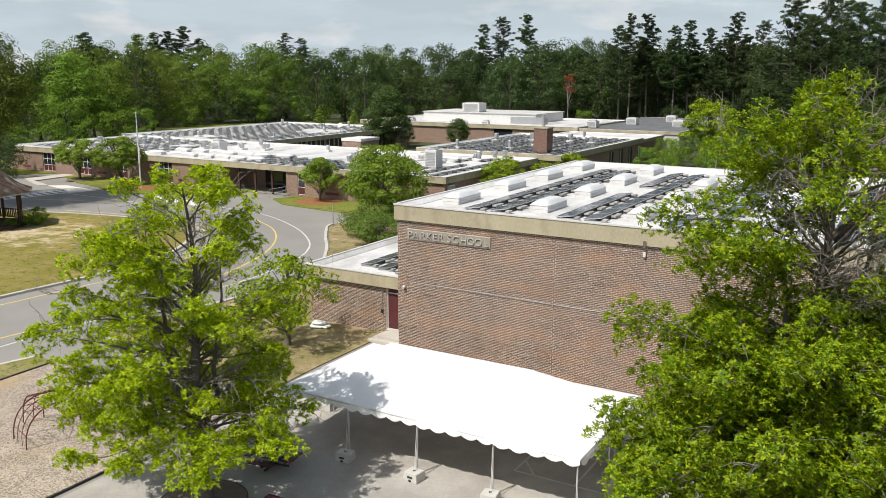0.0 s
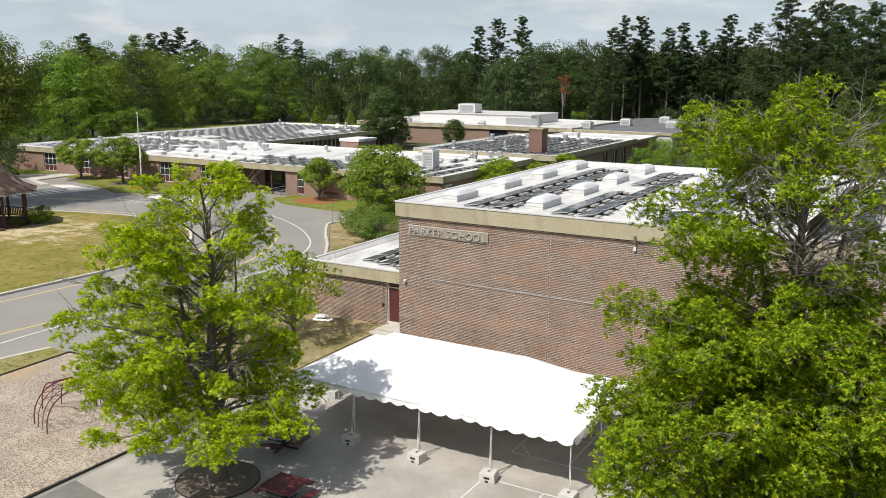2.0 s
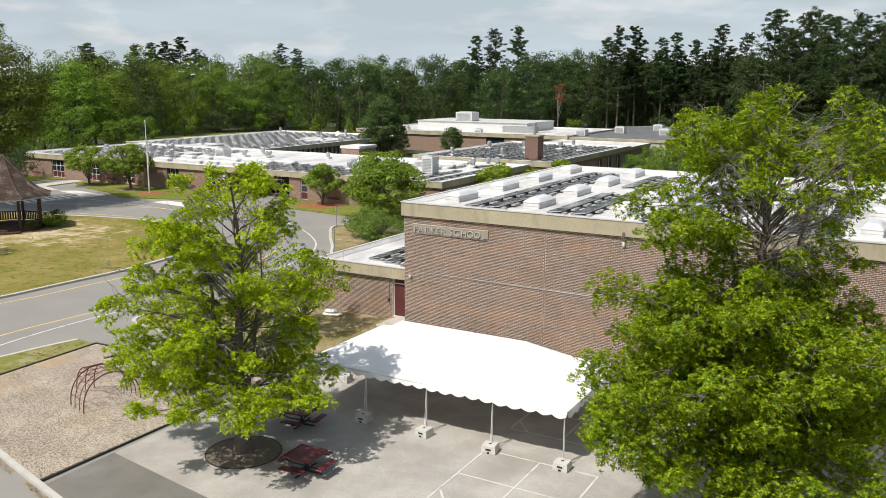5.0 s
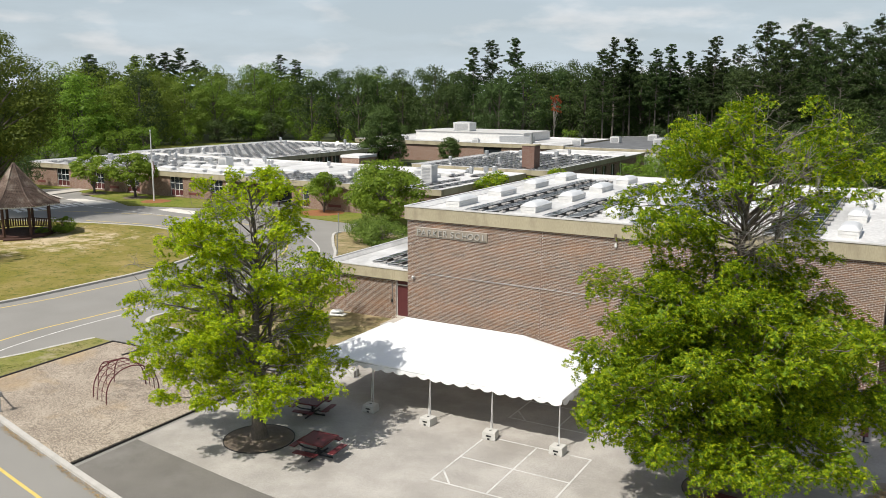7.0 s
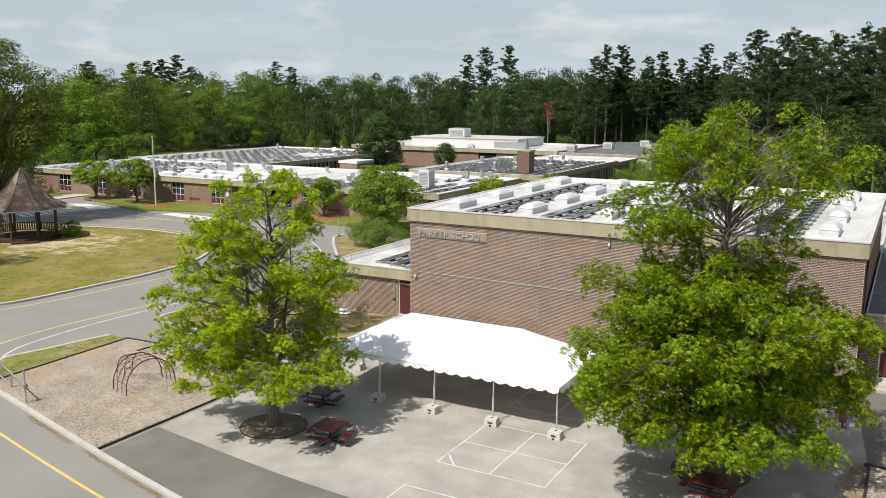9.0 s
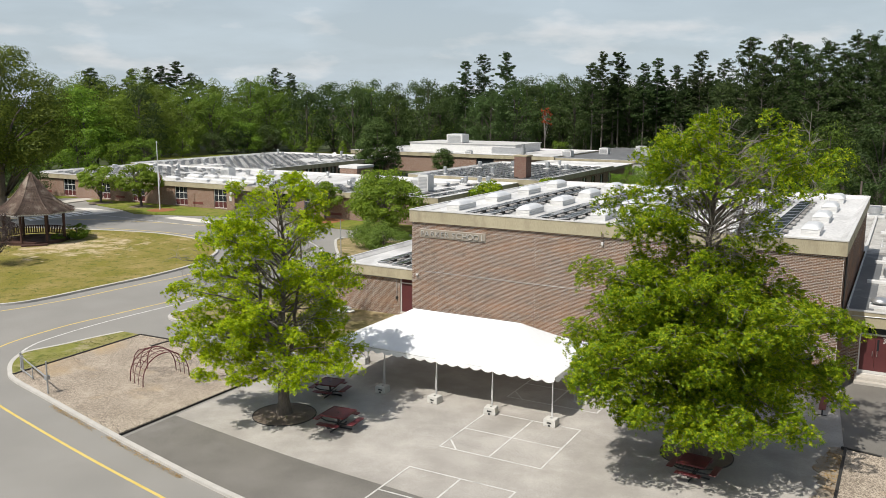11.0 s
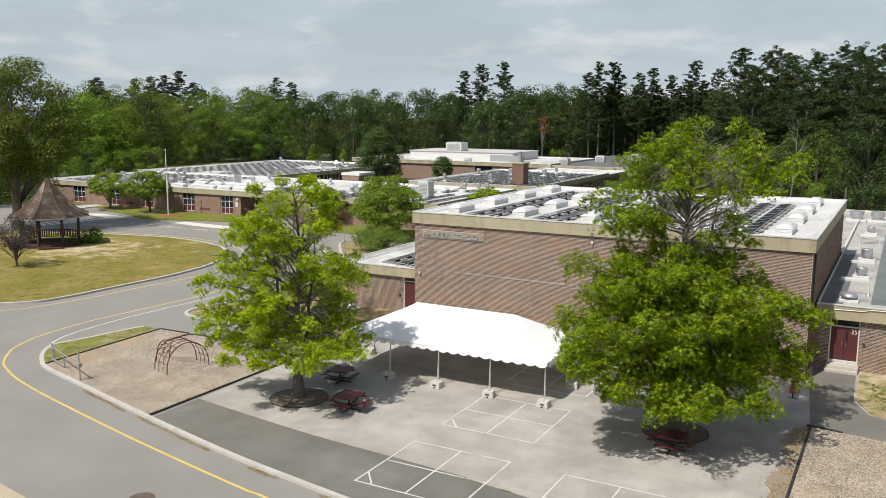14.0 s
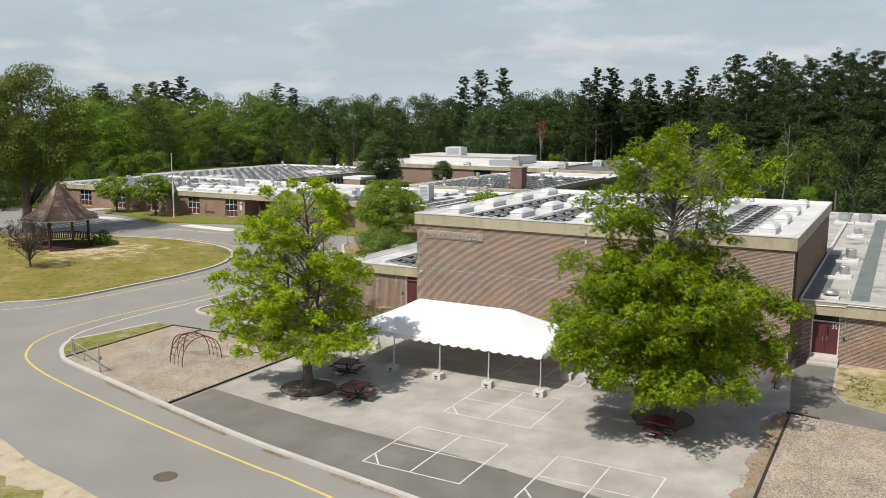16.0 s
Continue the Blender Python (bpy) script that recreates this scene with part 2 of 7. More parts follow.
M_BRICK = brick_material("brown_brick", (0.215, 0.125, 0.092), (0.135, 0.084, 0.066), (0.38, 0.335, 0.285), (0.175, 0.122, 0.098))
M_MORTAR = surface("pale_mortar", (0.53, 0.505, 0.460), (0.66, 0.632, 0.582), 1.0, 30, 0.95, 0.1, spots=(0.44, 0.375, 0.31), spot_scale=0.4, spot_lo=0.5, spot_hi=0.72)


def brick_unit_material(name, colours):
    """Single bricks: each takes its own shade, with burnt and sandy ones among them."""
    m = surface(name, (0.2, 0.1, 0.1), (0.2, 0.1, 0.1), 6, 40, 0.9, 0.2, spec=0.2)
    n, l = m.node_tree.nodes, m.node_tree.links
    p = n["Principled BSDF"]
    geo, oi = n.new("ShaderNodeNewGeometry"), n.new("ShaderNodeObjectInfo")
    add, fr = n.new("ShaderNodeMath"), n.new("ShaderNodeMath")
    add.operation, fr.operation = 'ADD', 'FRACT'
    l.new(geo.outputs["Random Per Island"], add.inputs[0])
    l.new(oi.outputs["Random"], add.inputs[1])
    l.new(add.outputs[0], fr.inputs[0])
    r = n.new("ShaderNodeValToRGB")
    r.color_ramp.elements[0].color, r.color_ramp.elements[1].color = rgb(colours[0]), rgb(colours[-1])
    for i, c in enumerate(colours[1:-1]):
        r.color_ramp.elements.new((i + 1) / (len(colours) - 1)).color = rgb(c)
    l.new(fr.outputs[0], r.inputs["Fac"])
    tc, nz, mr, hs = n.new("ShaderNodeTexCoord"), n.new("ShaderNodeTexNoise"), n.new("ShaderNodeMapRange"), n.new("ShaderNodeHueSaturation")
    nz.inputs["Scale"].default_value = 0.3
    nz.inputs["Detail"].default_value = 6
    mr.inputs["To Min"].default_value = 0.78
    mr.inputs["To Max"].default_value = 1.25
    geo2 = n.new("ShaderNodeNewGeometry")
    l.new(geo2.outputs["Position"], nz.inputs["Vector"])
    l.new(nz.outputs["Fac"], mr.inputs["Value"])
    l.new(mr.outputs["Result"], hs.inputs["Value"])
    bloom, at, warm = n.new("ShaderNodeTexNoise"), n.new("ShaderNodeMapping"), n.new("ShaderNodeMixRGB")
    at.inputs["Scale"].default_value = (0.40, 0.40, 1.3)
    bloom.inputs["Scale"].default_value = 0.9
    bloom.inputs["Detail"].default_value = 5
    l.new(geo2.outputs["Position"], at.inputs["Vector"])
    l.new(at.outputs["Vector"], bloom.inputs["Vector"])
    share = n.new("ShaderNodeMapRange")
    share.inputs["From Min"].default_value, share.inputs["From Max"].default_value = 0.44, 0.76
    share.inputs["To Max"].default_value = 0.60
    l.new(bloom.outputs["Fac"], share.inputs["Value"])
    l.new(share.outputs["Result"], warm.inputs["Fac"])
    l.new(r.outputs["Color"], warm.inputs["Color1"])
    warm.inputs["Color2"].default_value = rgb((0.32, 0.155, 0.075))
    l.new(warm.outputs["Color"], hs.inputs["Color"])
    l.new(hs.outputs["Color"], p.inputs["Base Color"])
    return m


M_BRICK_UNIT = brick_unit_material("brown_brick_unit", [(0.098, 0.071, 0.057), (0.142, 0.098, 0.075), (0.188, 0.121, 0.086), (0.152, 0.104, 0.079), (0.238, 0.148, 0.098), (0.118, 0.084, 0.066)])
M_RUST_JOINT = surface("rust_brown_sealant", (0.13, 0.075, 0.055), (0.18, 0.105, 0.075), 2, 30, 0.8, 0.03)
M_GRASS_EAST = lawn_material("tan_worn_lawn", (0.25, 0.225, 0.085), (0.38, 0.315, 0.175), (0.125, 0.145, 0.040), (0.47, 0.39, 0.27), (27.6, 2.6), 0.68, 0.50)
M_BRICK_FAR = brick_material("tan_brick", (0.27, 0.155, 0.11), (0.20, 0.12, 0.09), (0.36, 0.30, 0.25), (0.22, 0.14, 0.11))
M_BRICK_RED = brick_material("chimney_brick", (0.19, 0.095, 0.07), (0.15, 0.08, 0.062), (0.24, 0.19, 0.16), (0.15, 0.09, 0.075))
M_FASCIA = surface("weathered_concrete_fascia", (0.320, 0.285, 0.195), (0.430, 0.385, 0.270), 0.6, 18, 0.85, 0.05, spots=(0.27, 0.235, 0.165), spot_scale=0.9, stretch=(1, 1, 0.35))
M_COPING = surface("pale_metal_coping", (0.50, 0.495, 0.48), (0.60, 0.595, 0.58), 1, 20, 0.5, 0.02)
M_ROOF = surface("white_roof_membrane", (0.52, 0.515, 0.505), (0.70, 0.695, 0.685), 0.5, 6, 0.5, 0.03, spots=(0.33, 0.325, 0.31), spot_scale=0.30, spot_lo=0.48, spot_hi=0.70, stretch=(1, 0.45, 1))
M_ROOF_GREY = surface("grey_stained_roof_membrane", (0.33, 0.32, 0.30), (0.50, 0.49, 0.46), 0.5, 8, 0.7, 0.03, spots=(0.17, 0.16, 0.145), spot_scale=0.45, spot_lo=0.50, spot_hi=0.68)
M_ROOF_DARK = surface("dark_roof_membrane", (0.10, 0.105, 0.11), (0.15, 0.155, 0.16), 0.4, 8, 0.7, 0.03, spots=(0.24, 0.24, 0.235), spot_scale=0.5, spot_lo=0.56, spot_hi=0.72)
M_WHITE = surface("white_painted_metal", (0.54, 0.54, 0.53), (0.66, 0.66, 0.65), 2, 30, 0.45, 0.01)
M_DOME = surface("white_acrylic_dome", (0.58, 0.59, 0.60), (0.66, 0.67, 0.68), 2, 30, 0.3, 0.0)
M_TENT = surface("white_vinyl", (0.78, 0.79, 0.80), (0.83, 0.84, 0.85), 0.6, 6, 0.45, 0.01)
M_PANEL = surface("solar_cells", (0.014, 0.018, 0.028), (0.026, 0.032, 0.046), 2, 60, 0.16, 0.0, spec=0.4)
M_ALU = surface("aluminium", (0.50, 0.51, 0.52), (0.62, 0.63, 0.64), 3, 60, 0.4, 0.02, metal=0.8)
M_STEEL = surface("galvanised_steel", (0.36, 0.37, 0.38), (0.46, 0.47, 0.48), 3, 60, 0.5, 0.03, metal=0.6)
M_BLOCK = surface("pale_concrete_ballast", (0.46, 0.45, 0.42), (0.56, 0.55, 0.52), 3, 50, 0.9, 0.15)
M_ASPHALT = surface("worn_grey_asphalt", (0.218, 0.211, 0.194), (0.268, 0.258, 0.238), 0.25, 34, 0.92, 0.3, spots=(0.222, 0.214, 0.198), spot_scale=0.07, spot_lo=0.48, spot_hi=0.66)
M_ASPHALT_OLD = surface("pale_old_asphalt", (0.285, 0.268, 0.244), (0.455, 0.430, 0.396), 0.5, 26, 0.95, 0.45, spots=(0.285, 0.266, 0.240), spot_scale=0.32, spot_lo=0.47, spot_hi=0.68)
M_ASPHALT_NEW = surface("dark_patched_asphalt", (0.122, 0.115, 0.102), (0.192, 0.181, 0.162), 0.5, 30, 0.92, 0.3, spots=(0.205, 0.195, 0.178), spot_scale=0.3, spot_lo=0.55, spot_hi=0.72)
M_KERB = surface("pale_concrete_kerb", (0.40, 0.385, 0.355), (0.52, 0.50, 0.465), 1.5, 40, 0.9, 0.15)
M_CONCRETE = surface("concrete", (0.40, 0.37, 0.33), (0.50, 0.47, 0.42), 1.0, 40, 0.9, 0.15)
M_CONCRETE_PALE = surface("fresh_pale_concrete", (0.56, 0.53, 0.48), (0.68, 0.65, 0.60), 1.0, 40, 0.9, 0.1)
M_LINE = surface("white_road_paint", (0.48, 0.475, 0.455), (0.62, 0.615, 0.59), 1.5, 30, 0.8, 0.05, spots=(0.34, 0.33, 0.31), spot_scale=1.6, spot_lo=0.52, spot_hi=0.72)
M_YELLOW = surface("yellow_road_paint", (0.54, 0.40, 0.09), (0.66, 0.52, 0.17), 1.5, 30, 0.8, 0.05, spots=(0.42, 0.33, 0.15), spot_scale=1.5, spot_lo=0.58, spot_hi=0.75)
M_GRASS = lawn_material("dry_lawn", (0.185, 0.168, 0.034), (0.325, 0.255, 0.095), (0.105, 0.118, 0.024), (0.48, 0.39, 0.255), (-45.5, 10.5), 0.65, 0.52)
M_GRASS_GREEN = lawn_material("green_lawn", (0.155, 0.185, 0.028), (0.26, 0.225, 0.075), (0.085, 0.125, 0.018), (0.36, 0.29, 0.17), None, 0.66, 0.56)
M_GRASS_ROUGH = lawn_material("rough_verge_grass", (0.190, 0.200, 0.045), (0.31, 0.270, 0.12), (0.110, 0.130, 0.028), (0.40, 0.335, 0.235), None, 0.59, 0.50)
M_SAND = surface("pale_sandy_ground", (0.36, 0.30, 0.21), (0.50, 0.43, 0.32), 1.2, 25, 0.95, 0.4, spots=(0.27, 0.20, 0.13), spot_scale=1.4, spot_lo=0.56, spot_hi=0.72)
M_GREY_BLOCK = surface("grey_ballast_paver", (0.24, 0.235, 0.225), (0.36, 0.35, 0.335), 3, 50, 0.9, 0.15, rand=0.2)
M_ROOF_GREEN = surface("grey_green_roof_strip", (0.115, 0.14, 0.135), (0.17, 0.195, 0.185), 0.5, 8, 0.8, 0.03, spots=(0.21, 0.215, 0.20), spot_scale=0.3, spot_lo=0.55, spot_hi=0.75)
M_GRASS_DRY = lawn_material("parched_lawn", (0.175, 0.160, 0.060), (0.34, 0.270, 0.150), (0.11, 0.112, 0.040), (0.40, 0.315, 0.200), None, 0.58, 0.46)
M_WOODLAND = surface("woodland_floor", (0.035, 0.05, 0.018), (0.07, 0.085, 0.03), 0.2, 5, 1.0, 0.4)
M_MULCH = surface("wood_chip_mulch", (0.185, 0.152, 0.117), (0.475, 0.405, 0.325), 0.6, 30, 0.95, 0.8, spots=(0.43, 0.30, 0.15), spot_scale=0.20, spot_lo=0.55, spot_hi=0.80, cells=25.0)
M_DIRT = surface("sandy_dirt", (0.215, 0.18, 0.14), (0.32, 0.275, 0.22), 1.5, 25, 0.95, 0.5, spots=(0.30, 0.21, 0.12), spot_scale=1.2)
M_MULCH_RED = surface("orange_mulch", (0.20, 0.085, 0.035), (0.30, 0.13, 0.05), 2, 25, 0.95, 0.6)
M_SOIL = surface("dark_soil", (0.115, 0.09, 0.068), (0.20, 0.16, 0.125), 2, 25, 0.95, 0.5)
M_TIMBER = surface("black_plastic_edging", (0.018, 0.017, 0.016), (0.042, 0.039, 0.036), 2, 30, 0.7, 0.1)
M_MAROON = surface("maroon_paint", (0.085, 0.014, 0.018), (0.12, 0.022, 0.026), 2, 40, 0.45, 0.04)
M_DOOR = surface("dark_red_door_paint", (0.080, 0.022, 0.024), (0.105, 0.030, 0.031), 1.5, 40, 0.5, 0.02)
M_REDVENT = surface("brick_red_panel", (0.13, 0.04, 0.035), (0.17, 0.055, 0.045), 2, 40, 0.7, 0.02)
M_BLACK = surface("black_steel", (0.015, 0.015, 0.016), (0.03, 0.03, 0.03), 2, 40, 0.5, 0.04)
M_GLASS = glass_material("dark_window_glass")
M_SHINGLE = surface("weathered_brown_shingles", (0.062, 0.043, 0.035), (0.155, 0.108, 0.083), 0.9, 9, 0.9, 0.4, spots=(0.24, 0.205, 0.17), spot_scale=0.9, spot_lo=0.50, spot_hi=0.66, rand=0.22)
M_WOOD = surface("dark_stained_wood", (0.049, 0.023, 0.017), (0.078, 0.039, 0.028), 2, 30, 0.7, 0.1)
M_LETTER = surface("cast_metal_letter", (0.46, 0.45, 0.43), (0.56, 0.55, 0.52), 3, 40, 0.5, 0.02, metal=0.3)
M_SIGNBAND = surface("pale_stone_band", (0.24, 0.21, 0.17), (0.30, 0.265, 0.22), 2, 25, 0.9, 0.05)
M_BARK = surface("grey_brown_bark", (0.085, 0.07, 0.057), (0.17, 0.145, 0.12), 3, 22, 0.95, 0.6, stretch=(1, 1, 0.25))
# darker copy of the brown bark, with the shade inside the woods in its colour
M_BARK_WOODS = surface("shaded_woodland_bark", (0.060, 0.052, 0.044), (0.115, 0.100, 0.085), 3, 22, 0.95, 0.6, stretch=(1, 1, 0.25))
M_BARK_PINE = surface("grey_pine_bark", (0.115, 0.100, 0.085), (0.20, 0.178, 0.152), 3, 22, 0.95, 0.6, stretch=(1, 1, 0.25))
M_BARK_PALE = surface("pale_grey_bark", (0.17, 0.155, 0.135), (0.30, 0.275, 0.245), 3, 22, 0.9, 0.4, stretch=(1, 1, 0.3))
M_OAK_LEAF = leaf_material("oak_leaf", (0.068, 0.143, 0.006), (0.188, 0.300, 0.007), (0.440, 0.495, 0.011), 0.44, 0.03)
M_LEAF = leaf_material("broad_leaf", (0.080, 0.132, 0.018), (0.124, 0.190, 0.024), (0.182, 0.252, 0.032), 0.36, 0.24)
M_LEAF_BRIGHT = leaf_material("bright_leaf", (0.106, 0.188, 0.019), (0.163, 0.263, 0.027), (0.225, 0.338, 0.037), 0.38, 0.16)
M_WORN_LID = surface("rusty_cast_iron", (0.10, 0.08, 0.062), (0.17, 0.135, 0.10), 4, 40, 0.7, 0.2, metal=0.2)
M_LEAF_DARK = leaf_material("dark_leaf", (0.034, 0.061, 0.018), (0.053, 0.089, 0.024), (0.080, 0.126, 0.034), 0.28, 0.2)
M_NEEDLE = leaf_material("pine_needles", (0.024, 0.043, 0.014), (0.038, 0.065, 0.019), (0.057, 0.092, 0.026), 0.2, 0.28)
M_NEEDLE_LIGHT = leaf_material("light_pine_needles", (0.030, 0.053, 0.017), (0.045, 0.074, 0.021), (0.068, 0.103, 0.028), 0.22, 0.15)
M_COURT_LEAF = leaf_material("blue_green_leaf", (0.042, 0.078, 0.020), (0.066, 0.110, 0.027), (0.098, 0.146, 0.037), 0.3, 0.1)
M_LAWN_LEAF = leaf_material("fresh_green_leaf", (0.120, 0.200, 0.019), (0.180, 0.280, 0.026), (0.255, 0.355, 0.035), 0.38, 0.12)
M_RED_LEAF = leaf_material("rust_red_leaf", (0.17, 0.035, 0.015), (0.24, 0.055, 0.02), (0.30, 0.085, 0.03), 0.3, 0.05)
M_PLUM_LEAF = leaf_material("dusky_plum_leaf", (0.050, 0.036, 0.036), (0.075, 0.058, 0.056), (0.12, 0.10, 0.095), 0.15, 0.02)
M_WEED = leaf_material("dull_weed_leaf", (0.075, 0.095, 0.022), (0.105, 0.128, 0.030), (0.150, 0.165, 0.042), 0.25, 0.05)
M_LITTER = leaf_material("dry_leaf_litter", (0.20, 0.13, 0.055), (0.33, 0.225, 0.095), (0.46, 0.34, 0.18), 0.1, 0.02)
M_BAG = surface("pale_plastic_sack", (0.68, 0.68, 0.66), (0.80, 0.80, 0.78), 3, 20, 0.6, 0.2)


# ---------- builders ----------
def thing(name, loc=(0, 0, 0), label="", category="", group="", kind="", turn=0.0):
    ob = new(name)
    ob.empty_display_size = 0.3
    ob.matrix_basis = Matrix.Translation(loc) @ Matrix.Rotation(radians(turn), 4, 'Z')
    return tagged(ob, label, category, group, kind)


def as_object(name, bm, material, smooth=False):
    me = bpy.data.meshes.new(name)
    bm.normal_update()
    bm.to_mesh(me)
    bm.free()
    me.materials.append(material)
    if smooth:
        me.polygons.foreach_set("use_smooth", [True] * len(me.polygons))
    return new(name, me)


def part(name, bm, material, parent, label="", smooth=False):
    ob = as_object(name, bm, material, smooth)
    ob.parent = parent
    return tagged(ob, label)


def data_part(name, me, parent, label="", m=None):
    ob = new(name, me)
    ob.parent = parent
    if m is not None:
        ob.matrix_basis = m
    return tagged(ob, label)


def single(name, bm, material, label, category, group="", kind="", smooth=False):
    return tagged(as_object(name, bm, material, smooth), label, category, group, kind)


def box(bm, x0, x1, y0, y1, z0, z1):
    v = [bm.verts.new(c) for c in ((x0, y0, z0), (x1, y0, z0), (x1, y1, z0), (x0, y1, z0), (x0, y0, z1), (x1, y0, z1), (x1, y1, z1), (x0, y1, z1))]
    for f in ((3, 2, 1, 0), (4, 5, 6, 7), (0, 1, 5, 4), (1, 2, 6, 5), (2, 3, 7, 6), (3, 0, 4, 7)):
        bm.faces.new([v[i] for i in f])
    return bm


def boxes(*rows, bevel=0.0):
    bm = bmesh.new()
    for r in rows:
        box(bm, *r)
    if bevel:
        bmesh.ops.bevel(bm, geom=list(bm.edges), offset=bevel, segments=1, affect='EDGES')
    return bm


def tube(bm, pts, radii, sides=8, closed=True):
    """A tapered tube through points."""
    pts = [Vector(p) for p in pts]
    rings = []
    for i, p in enumerate(pts):
        d = (pts[min(i + 1, len(pts) - 1)] - pts[max(i - 1, 0)]).normalized()
        u = d.orthogonal().normalized() if abs(d.z) > 0.999 or i == 0 and abs(d.z) > 0.9 else d.cross(Vector((0, 0, 1))).normalized()
        if rings and abs(d.z) > 0.9:
            u = (prev - d * prev.dot(d)).normalized()
        prev = u
        w = d.cross(u)
        r = radii[i] if isinstance(radii, (list, tuple)) else radii
        rings.append([bm.verts.new(p + (u * math.cos(a) + w * math.sin(a)) * r) for a in (2 * math.pi * k / sides for k in range(sides))])
    for a, b in zip(rings, rings[1:]):
        for k in range(sides):
            bm.faces.new((a[k], a[(k + 1) % sides], b[(k + 1) % sides], b[k]))
    if closed:
        bm.faces.new(rings[0][::-1])
        bm.faces.new(rings[-1])
    return bm


def tubes(*rows, sides=8):
    bm = bmesh.new()
    for pts, r in rows:
        tube(bm, pts, r, sides)
    return bm


def lathe(profile, sides=16, cx=0, cy=0):
    """A turned body from (radius, z) pairs."""
    bm = bmesh.new()
    rings = [[bm.verts.new((cx + r * math.cos(2 * math.pi * k / sides), cy + r * math.sin(2 * math.pi * k / sides), z)) for k in range(sides)] for r, z in profile]
    for a, b in zip(rings, rings[1:]):
        for k in range(sides):
            bm.faces.new((a[k], a[(k + 1) % sides], b[(k + 1) % sides], b[k]))
    bm.faces.new(rings[0][::-1])
    bm.faces.new(rings[-1])
    return bm


def curve_through(pts, steps=6, closed=False):
    """A smooth line through points of the plan."""
    P = [Vector((*p, 0)) if len(p) == 2 else Vector(p) for p in pts]
    n = len(P)
    out = []
    for i in range(n if closed else n - 1):
        if closed:
            a, b, c, d = P[(i - 1) % n], P[i], P[(i + 1) % n], P[(i + 2) % n]
        else:
            a, b, c, d = P[max(i - 1, 0)], P[i], P[i + 1], P[min(i + 2, n - 1)]
        for k in range(steps):
            t = k / steps
            out.append(0.5 * (2 * b + (c - a) * t + (2 * a - 5 * b + 4 * c - d) * t * t + (3 * b - a - 3 * c + d) * t ** 3))
    if not closed:
        out.append(P[-1])
    return out


def slab(pts, z0, z1):
    """A flat plate with sides, over an outline."""
    bm = bmesh.new()
    top = [bm.verts.new((p[0], p[1], z1)) for p in pts]
    low = [bm.verts.new((p[0], p[1], z0)) for p in pts]
    bm.faces.new(top)
    n = len(pts)
    for i in range(n):
        bm.faces.new((low[i], low[(i + 1) % n], top[(i + 1) % n], top[i]))
    bmesh.ops.recalc_face_normals(bm, faces=list(bm.faces))
    bmesh.ops.triangulate(bm, faces=[f for f in bm.faces if len(f.verts) > 4])
    return bm


def strip(bm, pts, width, z0, z1, closed=False, side=0.0):
    """A bar of that width along a line; side moves it to its left."""
    pts = [Vector((p[0], p[1], 0)) for p in pts]
    n = len(pts)
    rows = []
    for i, p in enumerate(pts):
        a = pts[(i - 1) % n] if closed else pts[max(i - 1, 0)]
        b = pts[(i + 1) % n] if closed else pts[min(i + 1, n - 1)]
        d = (b - a).normalized()
        nrm = Vector((-d.y, d.x, 0))
        l, r = p + nrm * (side + width / 2), p + nrm * (side - width / 2)
        rows.append([bm.verts.new((q.x, q.y, z)) for q, z in ((l, z0), (l, z1), (r, z1), (r, z0))])
    pairs = list(zip(rows, rows[1:])) + ([(rows[-1], rows[0])] if closed else [])
    for a, b in pairs:
        for k in range(3):
            bm.faces.new((a[k], b[k], b[k + 1], a[k + 1]))
    if not closed:
        bm.faces.new(rows[0])
        bm.faces.new(rows[-1][::-1])
    bmesh.ops.recalc_face_normals(bm, faces=list(bm.faces))
    return bm


def wall_run(bm, along, a0, a1, b0, b1, z0, z1, gaps=()):
    """A wall along 'x' or 'y' from a0 to a1, b0 to b1 thick, with openings (a, a, z, z) through it."""
    def put(u0, u1, w0, w1):
        if u1 - u0 > 1e-4 and w1 - w0 > 1e-4:
            box(bm, *((u0, u1, b0, b1) if along == 'x' else (b0, b1, u0, u1)), w0, w1)
    at = a0
    for g0, g1, h0, h1 in sorted(gaps):
        put(at, g0, z0, z1)
        put(g0, g1, z0, h0)
        put(g0, g1, h1, z1)
        at = g1
    put(at, a1, z0, z1)
    return bm


# ---------- ground ----------
bm = bmesh.new()
g = 48
ring = [[bm.verts.new((r * math.cos(2 * math.pi * k / g) - 20, r * math.sin(2 * math.pi * k / g) + 30, -0.06)) for k in range(g)] for r in (60, 140, 320, 800, 2400)]
bm.faces.new(ring[0])
for a, b in zip(ring, ring[1:]):
    for k in range(g):
        bm.faces.new((a[k], b[k], b[(k + 1) % g], a[(k + 1) % g]))
single("ground", bm, M_WOODLAND, "dark green woodland and meadow floor", "ground", kind="structure")

single("road", slab([(-120, -75), (60, -75), (60, 6), (-12, 6), (-12, 46), (-120, 46)], -0.05, 0.0), M_ASPHALT, "worn grey asphalt driveway loop round the lawn", "road", kind="structure")

